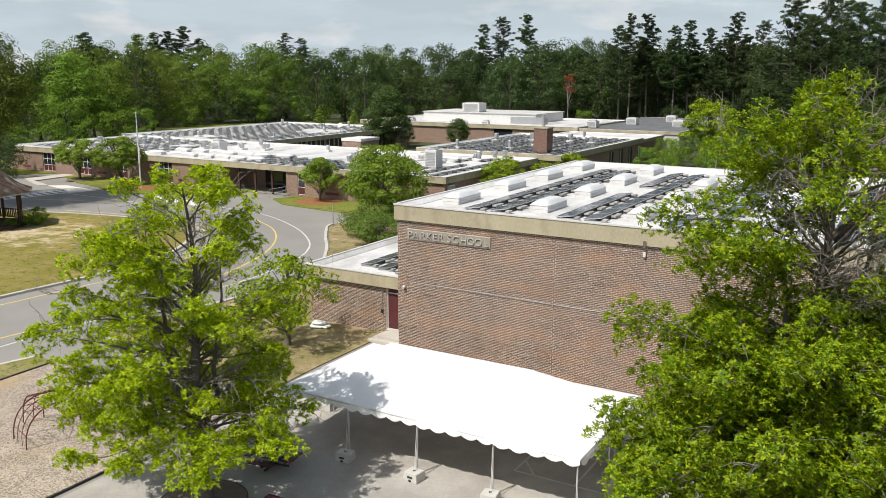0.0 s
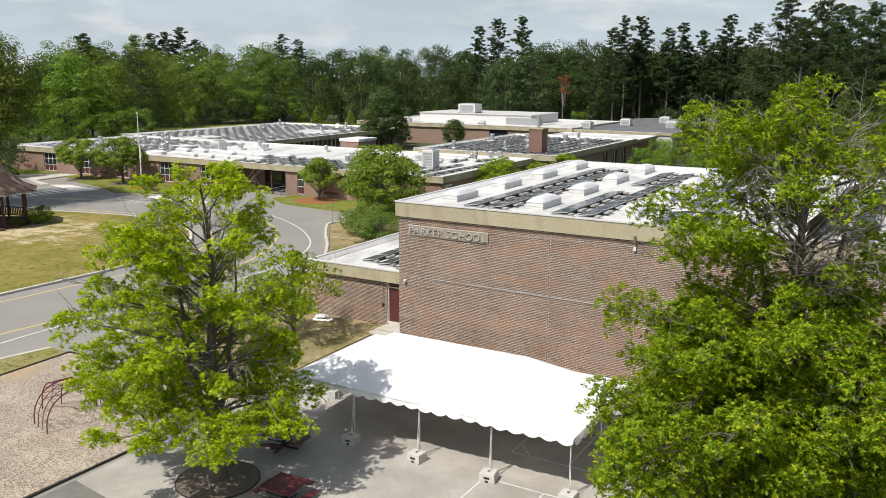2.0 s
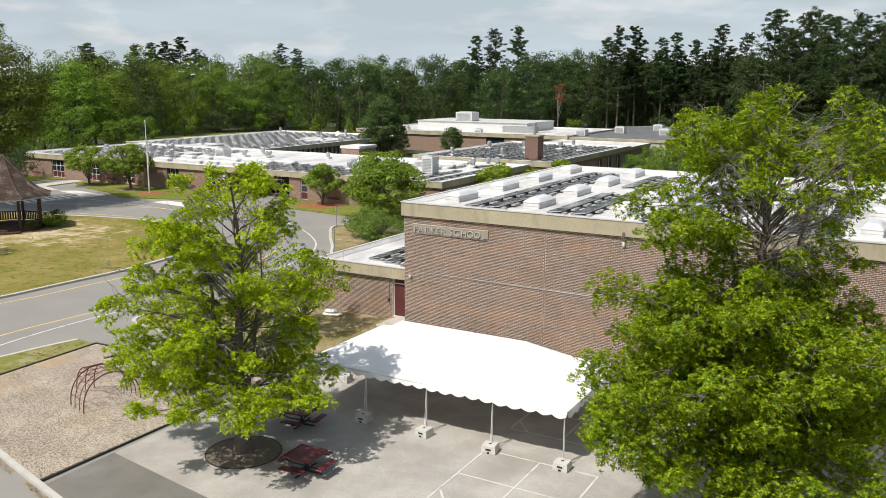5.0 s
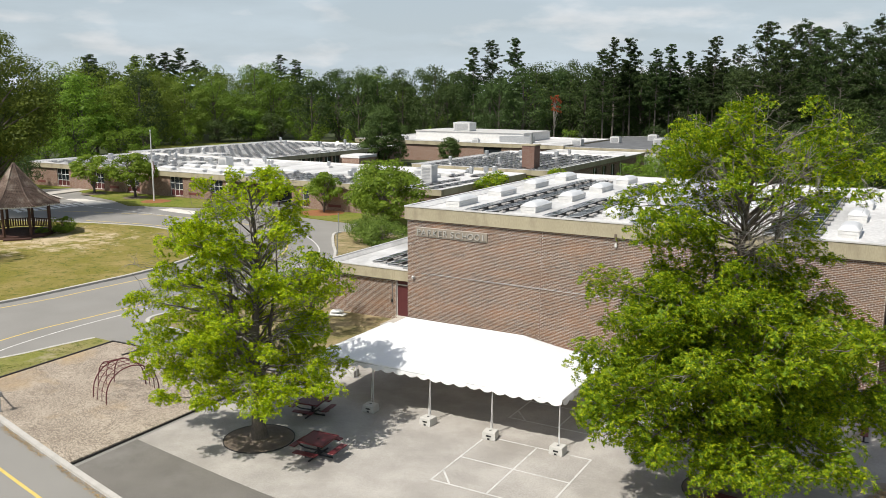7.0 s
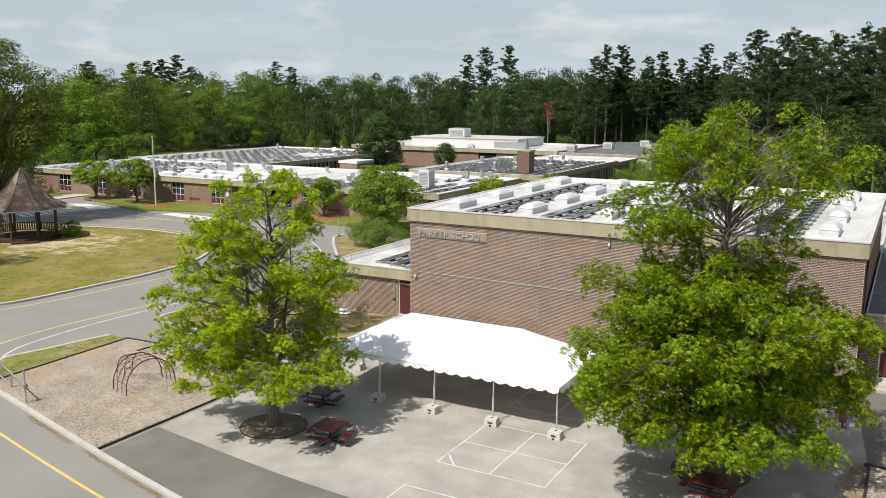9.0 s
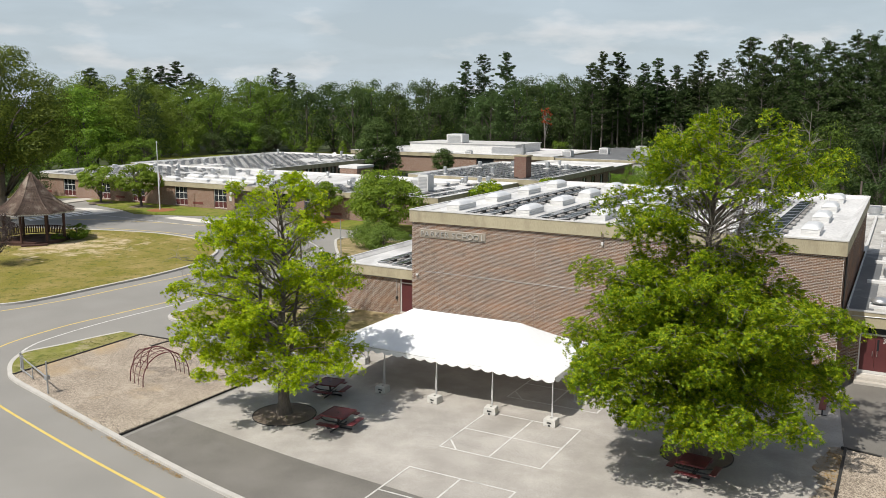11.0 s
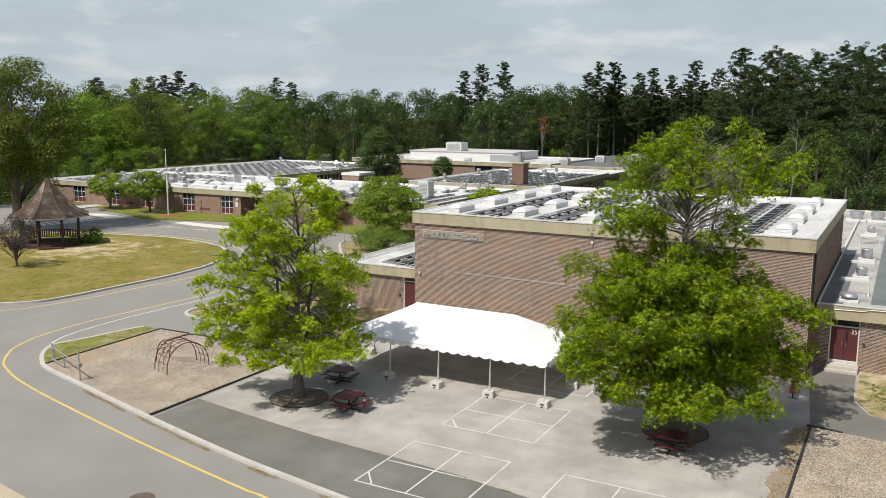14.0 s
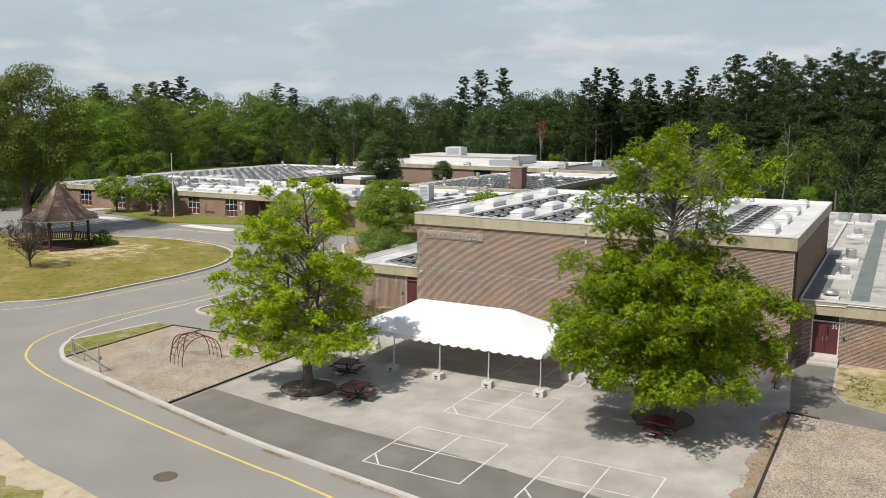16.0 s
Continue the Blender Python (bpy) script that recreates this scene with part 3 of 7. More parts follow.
KERB_NEAR = [(60, -31.5), (30, -27.0), (20, -25.1), (14.3, -23.95), (9.0, -23.15), (5.2, -22.55), (0.9, -21.65), (-4.3, -20.45), (-8.8, -19.35), (-12.7, -18.4), (-14.2, -17.65), (-15.4, -16.75), (-16.3, -15.7), (-16.55, -14.9), (-16.1, -13.2), (-15.75, -11.2), (-15.3, -9.3)]
near_line = curve_through(KERB_NEAR, 8)
yard_edge = [(p.x, p.y) for p in near_line if p.x > -1.7]
bed_edge = [(p.x, p.y) for p in near_line if -13.5 < p.x < -2.2]
verge_edge = [(p.x, p.y) for p in near_line if p.x < -13.5]
single("pavement", slab(yard_edge + [(-1.9, -8.5), (-2.2, 3.2), (27.0, 3.6), (60, 3.6)], 0.0, 0.02), M_ASPHALT_OLD, "pale cracked asphalt schoolyard with painted courts", "pavement", kind="structure")
seam = curve_through([(-1.75, -17.9), (5.7, -18.9), (11.9, -19.35), (15.2, -19.75), (18.1, -20.1), (30, -21.6), (60, -26.0)], 5)
single("asphalt_patch", slab(yard_edge + [(p.x, p.y) for p in seam], 0.02, 0.026), M_ASPHALT_NEW, "darker newer asphalt strip along the kerb", "pavement", kind="structure")
single("kerb", strip(bmesh.new(), near_line, 0.23, 0.0, 0.12), M_KERB, "pale concrete kerb rounding the playground corner", "kerb", kind="structure")

LAWN = [(-30.6, -10.8), (-29.1, -9.2), (-28.0, -7.6), (-27.6, -5.4), (-27.5, -2.8), (-27.4, 0.1), (-27.3, 3.6), (-27.7, 8.0), (-28.7, 11.3), (-30.5, 14.5), (-32.1, 16.3), (-34.4, 18.1), (-38.0, 19.6), (-42.2, 20.3), (-46.0, 20.3), (-52.9, 18.7), (-63, 15.0), (-78, 8), (-88, -8), (-80, -28), (-58, -34), (-40, -22)]
lawn_line = curve_through(LAWN, 6, True)
single("lawn", slab([(p.x, p.y) for p in lawn_line], 0.0, 0.12), M_GRASS, "dry patchy lawn round the gazebo", "lawn", kind="structure")
single("lawn_kerb", strip(bmesh.new(), lawn_line, 0.28, 0.0, 0.15, True), M_KERB, "pale grey kerb edging the gazebo lawn", "kerb", kind="structure")

ISLAND = [(-2.4, 2.9), (-2.4, -3.0), (-2.2, -8.0), (-6.0, -7.0), (-10, -6.0), (-13.7, -5.6), (-15.3, -5.4), (-16.1, -4.4), (-15.9, -2.6), (-15.0, 1.0), (-14.6, 8.0), (-15.8, 13.5), (-19.0, 18.6), (-22.4, 22.8), (-25.4, 27.0), (-25.2, 28.6), (-20, 29.6), (-4, 29.5), (-0.2, 29.0), (-0.2, 2.9)]
single("side_lawn", slab(ISLAND, 0.0, 0.05), M_GRASS_DRY, "parched brown lawn beside the low brick wing", "lawn", kind="structure")
single("island_kerb", strip(bmesh.new(), curve_through(ISLAND[2:16], 5), 0.25, 0.0, 0.12), M_KERB, "pale worn kerb round the side lawn", "kerb", kind="structure")
FRONT = [(-47.5, 39.9), (-47.0, 35.6), (-52.5, 33.6), (-60.4, 31.0), (-66.5, 33.6), (-72, 34.8), (-79, 38.0), (-80, 39.9)]
single("front_lawn", slab(FRONT, 0.0, 0.11), M_GRASS_GREEN, "green lawn strip before the school windows", "lawn", kind="structure")
single("corner_lawn", slab([(-83, 39.9), (-86, 36.5), (-100, 32), (-118, 30), (-118, 46), (-97, 46), (-97, 39.9)], 0.0, 0.11), M_GRASS_GREEN, "green lawn by the end of the school", "lawn", kind="structure")
single("entrance_lawn", slab([(-40.2, 39.9), (-41, 37.0), (-37.5, 34.6), (-30, 33.6), (-22, 34.2), (-12.2, 35), (-12.2, 39.9)], 0.0, 0.11), M_GRASS_GREEN, "green lawn with mulch bed by the entrance", "lawn", kind="structure")
single("corner_verge", slab([(-6.5, -27.8), (-1, -28.9), (3.2, -29.6), (10, -31.5), (20, -40), (14, -60), (-25, -60), (-24, -40), (-14, -30)], 0.0, 0.10), M_GRASS_ROUGH, "dry grass verge across the road", "lawn", kind="structure")
single("verge", slab(verge_edge + [(-13.75, -9.3), (-13.45, -17.9)], 0.02, 0.11), M_GRASS_ROUGH, "narrow strip of rough patchy grass", "lawn", kind="structure")

sand_edge = [(-14, -30), (-6.5, -27.8), (-1, -28.9), (3.2, -29.6), (10, -31.5), (20, -40)]
rnd = random.Random(4)
sand_line = curve_through(sand_edge, 10)
single("sandy_margin", slab([(p.x, p.y) for p in sand_line] + [(p.x - 0.5 + rnd.uniform(-0.3, 0.3), p.y - 1.25 + rnd.uniform(-0.5, 0.4)) for p in reversed(sand_line[4:-4])], 0.10, 0.106), M_SAND, "bare sandy margin along the road", "soil", kind="structure")

# playground beds
single("playground", slab([(-2.05, -20.85), *bed_edge, (-13.45, -18.0), (-13.75, -9.3), (-11.3, -9.2), (-7.5, -9.0), (-1.95, -8.6)], 0.02, 0.11), M_MULCH, "pale wood chip playground surface", "playground", kind="structure")
single("playground_east", slab([(25.5, -7.2), (29.4, -7.6), (60, -8.5), (60, -28), (33, -25.5), (25.35, -21.5)], 0.02, 0.11), M_MULCH, "pale wood chip bed beyond the path", "playground", kind="structure")
for pts in ([(-13.4, -18.0), (-13.75, -9.3)], [(-13.75, -9.3), (-11.3, -9.2)], [(-11.2, -10.8), (-11.1, -9.3)], [(-11.0, -9.3), (-1.95, -8.7)], [(-2.0, -20.95), (-2.0, -13.1), (-1.95, -8.7)], [(25.42, -21.6), (25.46, -7.1)], [(25.3, -7.08), (26.8, -7.35)]):
    low = pts[0] == (-2.0, -20.95)
    single("landscape_edging", strip(bmesh.new(), pts, 0.06 if low else 0.11, 0.02, 0.075 if low else 0.16), M_TIMBER, "black plastic edging round the wood chips", "edging", group="playground edging")
rnd = random.Random(9)
ragged = [(24.72 + 0.16 * math.sin(k * 0.35) + rnd.uniform(-0.14, 0.14), -21.3 + k * 0.24) for k in range(60)]
single("dirt_margin", slab([*ragged, (25.0, -7.0), (25.4, -6.9), (25.38, -21.4)], 0.02, 0.045), M_DIRT, "sandy leaf litter beside the edging", "soil", kind="structure")
single("footpath", slab([(24.6, 3.2), (24.9, -2), (25.4, -6.9), (29.5, -7.5), (60, -8.4), (60, -6.2), (33, -5.5), (29.5, -4.7), (27.7, -4.0), (26.95, -2.2), (26.8, 3.2)], 0.02, 0.035), M_ASPHALT_NEW, "grey asphalt path to the side door", "path", kind="structure")
single("east_lawn", slab([(26.95, 3.3), (27.05, -2.0), (27.8, -3.9), (29.6, -4.6), (33, -5.4), (60, -6.1), (60, 3.3)], 0.02, 0.040), M_GRASS_EAST, "worn grass below the brick wall", "lawn", kind="structure")


# painted lines
def painted(name, pts, width, material, label, z=0.004):
    single(name, strip(bmesh.new(), pts, width, z - 0.003, z), material, label, "road marking", group="painted lines", kind="structure")


painted("yellow_line", curve_through([(60, -36.5), (30, -29.2), (10.5, -25.1), (7.2, -24.55), (3.0, -23.8), (-1.6, -22.9), (-6.9, -21.75), (-10.5, -20.9), (-12.9, -20.2), (-14.9, -19.4), (-16.0, -18.8), (-17.3, -17.7), (-18.4, -16.4), (-19.4, -14.1), (-19.8, -11.5), (-19.9, -9.2), (-19.7, -6.8), (-19.5, -4.1), (-19.3, -1.3), (-19.4, 4), (-20.4, 9.5), (-22.5, 15.2), (-25.4, 19.8), (-28.8, 23.3), (-32.1, 25.4), (-35.5, 26.9), (-44, 28.0), (-58, 25.6), (-72, 20)], 8), 0.13, M_YELLOW, "solid yellow line on the driveway")
painted("yellow_edge_line", curve_through([(-29.6, -13), (-28.4, -11.5), (-27.1, -9.4), (-26.4, -6.4), (-26.0, -4), (-25.9, -1.3), (-25.7, 1.8), (-25.4, 4.8), (-25.6, 8.4), (-27.3, 12.6), (-29.6, 16.2), (-33.0, 19.2), (-37.8, 21.1), (-45.6, 21.9), (-54.5, 20.4)], 8), 0.13, M_YELLOW, "solid yellow edge line by the lawn")
painted("white_line", curve_through([(-16.75, -15.3), (-17.4, -14.5), (-18.05, -13.0), (-18.4, -10.4), (-18.5, -7.9), (-18.4, -5.2), (-18.2, -2.3), (-17.9, 1.5), (-17.6, 8), (-18.8, 14.5), (-21.0, 18.9), (-24.3, 22.4), (-28.1, 25.3), (-33.3, 28.2), (-38.0, 29.6), (-45, 30.3)], 8), 0.13, M_LINE, "solid white edge line on the driveway")
for k in range(9):
    u = k / 8
    painted("crosswalk_bar", [(-69.3 + 1.1 * u, 21.6 + 7.6 * u), (-66.8 + 1.2 * u, 20.8 + 7.9 * u)], 0.5, M_WHITE, "white crosswalk bar")
for side in (((-69.4, 21.0), (-68.3, 30.1)), ((-66.6, 20.3), (-65.3, 28.4))):
    painted("crosswalk_line", list(side), 0.25, M_WHITE, "white crosswalk edge line", 0.008)
single("ramp_apron", slab([(-73.2, 31.4), (-71.0, 32.7), (-64.0, 31.7), (-64.9, 28.5), (-68.2, 30.2)], 0.0, 0.012), M_CONCRETE_PALE, "pale concrete kerb ramp by the crosswalk", "pavement", kind="structure")
single("ramp_apron", slab([(-54.4, 30.4), (-54.0, 32.1), (-50.4, 31.9), (-45.3, 31.5), (-44.9, 29.4), (-50.2, 29.8)], 0.0, 0.012), M_CONCRETE_PALE, "pale concrete apron before the entrance", "pavement", kind="structure")
single("front_walk", slab([(-80.9, 33.6), (-81.0, 39.6), (-78.6, 39.6), (-78.0, 33.0), (-72.6, 31.2), (-73.4, 30.4)], 0.0, 0.13), M_CONCRETE, "grey concrete walk to a side door", "path", kind="structure")
painted("white_edge_line", curve_through([(-65.0, 28.2), (-60.0, 28.1), (-55.5, 27.9), (-50.0, 27.6), (-45.5, 27.3)], 6), 0.12, M_LINE, "thin white line along the driveway")


def court(x0, y0, s=4.56, w=0.075, z=0.031):
    x1, y1 = x0 + s, y0 + s
    xm, ym = (x0 + x1) / 2, (y0 + y1) / 2
    bm = bmesh.new()
    e = w / 2
    for a, b in (((x0 - e, y0), (x1 + e, y0)), ((x0 - e, y1), (x1 + e, y1)), ((x0, y0 + e), (x0, y1 - e)), ((x1, y0 + e), (x1, y1 - e)), ((x0 + e, ym), (x1 - e, ym)), ((xm, y0 + e), (xm, ym - e)), ((xm, ym + e), (xm, y1 - e)), ((x0 + e, y0 + 0.9), (x0 + 0.75, y0 + e))):
        strip(bm, [a, b], w, z - 0.003, z)
    single("four_square_court", bm, M_LINE, "white painted four square court on asphalt", "court marking", group="painted courts", kind="structure")


for cx, cy in ((10.55, -15.0), (10.5, -21.9), (17.45, -21.95), (10.5, -8.1)):
    court(cx, cy)
painted("court_baseline", [(10.5, -3.4), (24, -3.5)], 0.08, M_LINE, "white painted baseline", 0.03)
manhole = thing("manhole_cover", (4.45, -27.0, 0.0), "rusty round manhole cover in the road", "manhole cover")
part("rim", lathe([(0.48, 0.0), (0.48, 0.012), (0.40, 0.012), (0.40, 0.004)], 24), M_WORN_LID, manhole)
part("lid", lathe([(0.39, 0.0), (0.39, 0.014), (0.30, 0.018), (0.05, 0.02)], 24), M_WORN_LID, manhole, "rust brown cast lid")


# ---------- buildings ----------
def fascia_ring(bm, x0, x1, y0, y1, z0, z1, t):
    box(bm, x0, x1, y0, y0 + t, z0, z1)
    box(bm, x0, x1, y1 - t, y1, z0, z1)
    box(bm, x0, x0 + t, y0 + t, y1 - t, z0, z1)
    box(bm, x1 - t, x1, y0 + t, y1 - t, z0, z1)
    return bm


def flat_building(name, x0, x1, y0, y1, top, band, over, label, wall, roof, front_gaps=(), right_gaps=(), deck_drop=0.3, lip=0.35, open_left=False):
    """A brick block with a flat roof: x0..y1 is the outer edge of its fascia."""
    o = thing(name, (x0, y0, 0), label, "building")
    w, d = x1 - x0, y1 - y0
    zb = top - band
    t = 0.3
    a, b = over, over + t
    part("wall_front", wall_run(bmesh.new(), 'x', a, w - a, a, b, -0.05, zb, front_gaps), wall, o)
    part("wall_back", wall_run(bmesh.new(), 'x', a, w - a, d - b, d - a, -0.05, zb), wall, o)
    part("wall_left", wall_run(bmesh.new(), 'y', b, d - b, a, b, -0.05, zb), wall, o)
    part("wall_right", wall_run(bmesh.new(), 'y', b, d - b, w - b, w - a, -0.05, zb, right_gaps), wall, o)
    for nm, mt, e, z0, z1, th, lb in (("fascia", M_FASCIA, 0.0, zb, top - 0.06, 0.12, "tan weathered concrete fascia band"), ("coping", M_COPING, 0.03, top - 0.06, top, 0.17, "pale metal coping")):
        for side in ((-e, w + e, -e, th - e), (-e, w + e, d + e - th, d + e), *(() if open_left else ((-e, th - e, th - e, d + e - th),)), (w + e - th, w + e, th - e, d + e - th)):
            part(nm, boxes((*side, z0, z1)), mt, o, lb)
    for x0_, x1_, y0_, y1_, along in ((0.12, w - 0.12, 0.12, lip, 1), (0.12, w - 0.12, d - lip, d - 0.12, -1), *(() if open_left else ((0.12, lip, lip, d - lip, 2),)), (w - lip, w - 0.12, lip, d - lip, -2)):
        bm = boxes((x0_, x1_, y0_, y1_, zb + 0.05, top - 0.03))
        for v in bm.verts:
            inner = {1: v.co.y > y1_ - 0.01, -1: v.co.y < y0_ + 0.01, 2: v.co.x > x1_ - 0.01, -2: v.co.x < x0_ + 0.01}[along]
            if inner and v.co.z > zb + 0.1:
                v.co.z = top - deck_drop + 0.03
        part("upstand", bm, roof, o, "roof membrane turned up at the edge")
    part("roof", boxes((0.0 if open_left else lip, w - lip, lip, d - lip, zb + 0.05, top - deck_drop)), roof, o, "flat roof membrane")
    return o


def window_unit(parent, x0, x1, z0, z1, y, cols=3, rows=2, panel=0.0, t=0.06):
    """A window in a wall that faces -y, with frame bars, panes and a coloured lower panel."""
    u = thing("window", (x0, y, z0))
    u.parent = parent
    w, h = x1 - x0, z1 - z0
    bm = bmesh.new()
    box(bm, 0, w, 0, 0.1, 0, t)
    box(bm, 0, w, 0, 0.1, h - t, h)
    box(bm, 0, t, 0, 0.1, t, h - t)
    box(bm, w - t, w, 0, 0.1, t, h - t)
    if panel:
        box(bm, t, w - t, 0, 0.1, panel, panel + t)
    for c in range(1, cols):
        box(bm, w * c / cols - t / 2, w * c / cols + t / 2, 0.005, 0.095, t, h - t)
    g0 = panel + t if panel else t
    for r in range(1, rows):
        z = g0 + (h - t - g0) * r / rows
        box(bm, t, w - t, 0.01, 0.09, z - t / 2, z + t / 2)
    part("frame", bm, M_WHITE, u, "white metal window frame")
    part("pane", boxes((t, w - t, 0.04, 0.055, g0, h - t)), M_GLASS, u, "dark glass")
    if panel:
        part("panel", boxes((t, w - t, 0.03, 0.06, t, panel)), M_DOOR, u, "dark red lower panel")
    return u


# gym hall: fascia corner at the origin
GX, GY, GZ = 24.55, 23.4, 7.78
gym = flat_building("gym_hall", 0, GX, 0, GY, GZ, 0.78, 0.12, "tall windowless brown brick gym hall with flat roof", M_BRICK, M_ROOF, deck_drop=0.26, lip=0.45)
part("expansion_joint", boxes((8.35, 8.39, 0.103, 0.119, 0.0, GZ - 0.80)), M_RUST_JOINT, gym, "vertical sealant joint")
part("conduit", tubes(([(0.62, 0.085, 3.6), (0.62, 0.085, 3.88), (0.75, 0.085, 3.96), (24.1, 0.085, 3.82)], 0.011), sides=6), M_STEEL, gym, "thin metal conduit")
sec_lamp = part("wall_lamp", lathe([(0.02, -0.16), (0.11, -0.13), (0.13, 0.0), (0.09, 0.08), (0.03, 0.12)], 12), M_WHITE, gym, "white dome camera", True)
sec_lamp.matrix_basis = Matrix.Translation((0.52, 0.02, 3.70)) @ Matrix.Scale(0.6, 4)
lamp2 = part("wall_lamp", boxes((-0.06, 0.06, -0.12, 0.0, -0.1, 0.1), bevel=0.02), M_WHITE, gym, "white wall light")
lamp2.matrix_basis = Matrix.Translation((12.38, 0.115, 6.62))
part("conduit", tubes(([(5.4, 0.085, 6.62), (11.9, 0.085, 6.71), (12.34, 0.085, 6.70)], 0.006), sides=6), M_STEEL, gym, "thin metal conduit")
lamp3 = part("wall_lamp", boxes((-0.2, 0.2, -0.2, 0.0, -0.2, 0.2), bevel=0.03), M_WHITE, gym, "white wall light")
lamp3.matrix_basis = Matrix.Translation((18.9, 0.115, 3.6))
part("scupper", boxes((12.32, 12.44, -0.05, -0.005, GZ - 0.86, GZ - 0.58)), M_SOIL, gym, "dark metal roof scupper")
part("downspout", tubes(([(GX - 0.02, 0.45, GZ - 0.85), (GX - 0.02, 0.45, 3.9)], 0.05), sides=8), M_BLACK, gym, "dark metal downspout")

# raised letters on a stone band
sign = part("sign_band", boxes((0.69, 5.22, 0.065, 0.119, 6.10, 6.58)), M_SIGNBAND, gym, "pale stone sign band")
dg = None
for ch, x in zip("PARKER" "SCHOOL", (0.78, 1.06, 1.47, 1.81, 2.18, 2.47, 2.95, 3.24, 3.66, 4.01, 4.41, 4.91)):
    if ch != " ":
        cu = bpy.data.curves.new("letter", 'FONT')
        cu.body, cu.size, cu.extrude, cu.bevel_depth, cu.offset = ch, 0.50, 0.03, 0.0, -0.010
        tmp = new("letter_source", cu)
        dg = bpy.context.evaluated_depsgraph_get()
        me = bpy.data.meshes.new_from_object(tmp.evaluated_get(dg))
        bpy.data.objects.remove(tmp)
        bpy.data.curves.remove(cu)
        me.materials.clear()
        me.materials.append(M_LETTER)
        lo = new("letter", me)
        lo.parent = gym
        lo.matrix_basis = Matrix.Translation((x, 0.034, 6.165)) @ Matrix.Rotation(radians(90), 4, 'X')

# low wing beside the gym, with the red door
WX0, WY, WZ = -7.95, 2.75, 3.35
wing = flat_building("low_wing", WX0, -0.0, WY, 23.0, WZ, 0.72, 0.22, "low brown brick wing with red door", M_BRICK, M_ROOF, front_gaps=((5.40, 6.88, 0.28, 2.63),), lip=0.4)
door = thing("door", (5.40, 0.30, 0.28))
door.parent = wing
part("leaf", boxes((0.07, 1.41, 0.04, 0.09, 0.02, 1.98), bevel=0.006), M_DOOR, door, "dark red steel door leaf")
part("frame", boxes((0, 0.07, 0, 0.14, 0, 2.35), (1.41, 1.48, 0, 0.14, 0, 2.35), (0.07, 1.41, 0, 0.14, 1.98, 2.04), (0.07, 1.41, 0, 0.14, 2.29, 2.35)), M_COPING, door, "pale metal frame")
part("transom", boxes((0.07, 1.41, 0.04, 0.08, 2.04, 2.29)), M_DOOR, door, "dark red transom panel")
part("handle", tubes(([(0.95, 0.04, 0.95), (0.95, -0.04, 0.97), (0.95, -0.04, 1.22), (0.95, 0.04, 1.24)], 0.014), sides=6), M_ALU, door, "chrome pull handle")
part("conduit", tubes(([(0.3, 0.19, 2.56), (4.95, 0.19, 2.56), (5.15, 0.19, 2.45), (5.15, 0.19, 1.0)], 0.022), sides=6), M_STEEL, wing, "thin metal conduit")
part("switch_box", boxes((5.08, 5.2, 0.14, 0.22, 1.15, 1.33)), M_BLACK, wing, "small black box")
part("conduit_riser", tubes(([(1.2, 1.0, 3.05), (1.2, 1.0, 3.9)], 0.012), sides=5), M_STEEL, wing, "thin lightning rod")
stoop = thing("stoop", (-2.6, 1.5, 0), "two pale concrete steps below the red door", "steps", kind="structure")
part("landing", boxes((0.35, 2.58, 0.1, 1.46, 0, 0.30), bevel=0.012), M_CONCRETE, stoop)
part("step", boxes((0.0, 2.58, -0.28, 0.096, 0, 0.16), bevel=0.012), M_CONCRETE, stoop)
part("step", boxes((0.0, 0.346, 0.1, 1.46, 0, 0.16), bevel=0.012), M_CONCRETE, stoop)

# long school wings
front = flat_building("school_front_wing", -94.0, -20.3, 39.75, 62.5, 3.55, 0.72, 0.25, "long low tan brick school wing with white flat roof", M_BRICK_FAR, M_ROOF,
                      front_gaps=[(a + 94.0, b + 94.0, 0.25, 2.8) for a, b in ((-86.2, -83.5), (-78.4, -75.8), (-71.2, -68.6), (-62.6, -60.2), (-55.3, -53.0), (-39.9, -38.9))] + [(94.0 - 51.6, 94.0 - 41.6, 0.0, 2.83)], deck_drop=0.25)
for a, b in ((-86.2, -83.5), (-78.4, -75.8), (-71.2, -68.6), (-62.6, -60.2), (-55.3, -53.0), (-39.9, -38.9)):
    window_unit(front, a + 94.0, b + 94.0, 0.25, 2.8, 0.36, 3 if b - a > 2 else 1, 2, 0.85)
for a in (-90.9, -74.7, -59.2, -36.0):
    part("wall_vent", boxes((a + 94.0, a + 95.9, 0.22, 0.249, 0.55, 0.85)), M_REDVENT, front, "red louvred wall vent")
part("recess_wall", wall_run(bmesh.new(), 'x', 94.0 - 52.0, 94.0 - 41.2, 4.6, 4.8, -0.05, 2.8), M_BRICK_FAR, front)
for sx in (42.0, 52.55):
    part("recess_side", boxes((sx, sx + 0.25, 0.56, 4.6, -0.05, 2.8)), M_BRICK_FAR, front)
for k in range(3):
    part("post", boxes((94.0 - 49.2 + k * 2.6, 94.0 - 49.0 + k * 2.6, 0.4, 0.6, 0.0, 2.83)), M_WOOD, front, "dark entrance post")
part("wall_sign", boxes((94.0 - 52.5, 94.0 - 52.05, 0.20, 0.249, 1.3, 2.0)), M_WHITE, front, "white notice board")
part("wall_lamp", boxes((94.0 - 52.25, 94.0 - 51.9, 0.05, 0.249, 2.2, 2.5), bevel=0.04), M_WHITE, front, "white wall light")
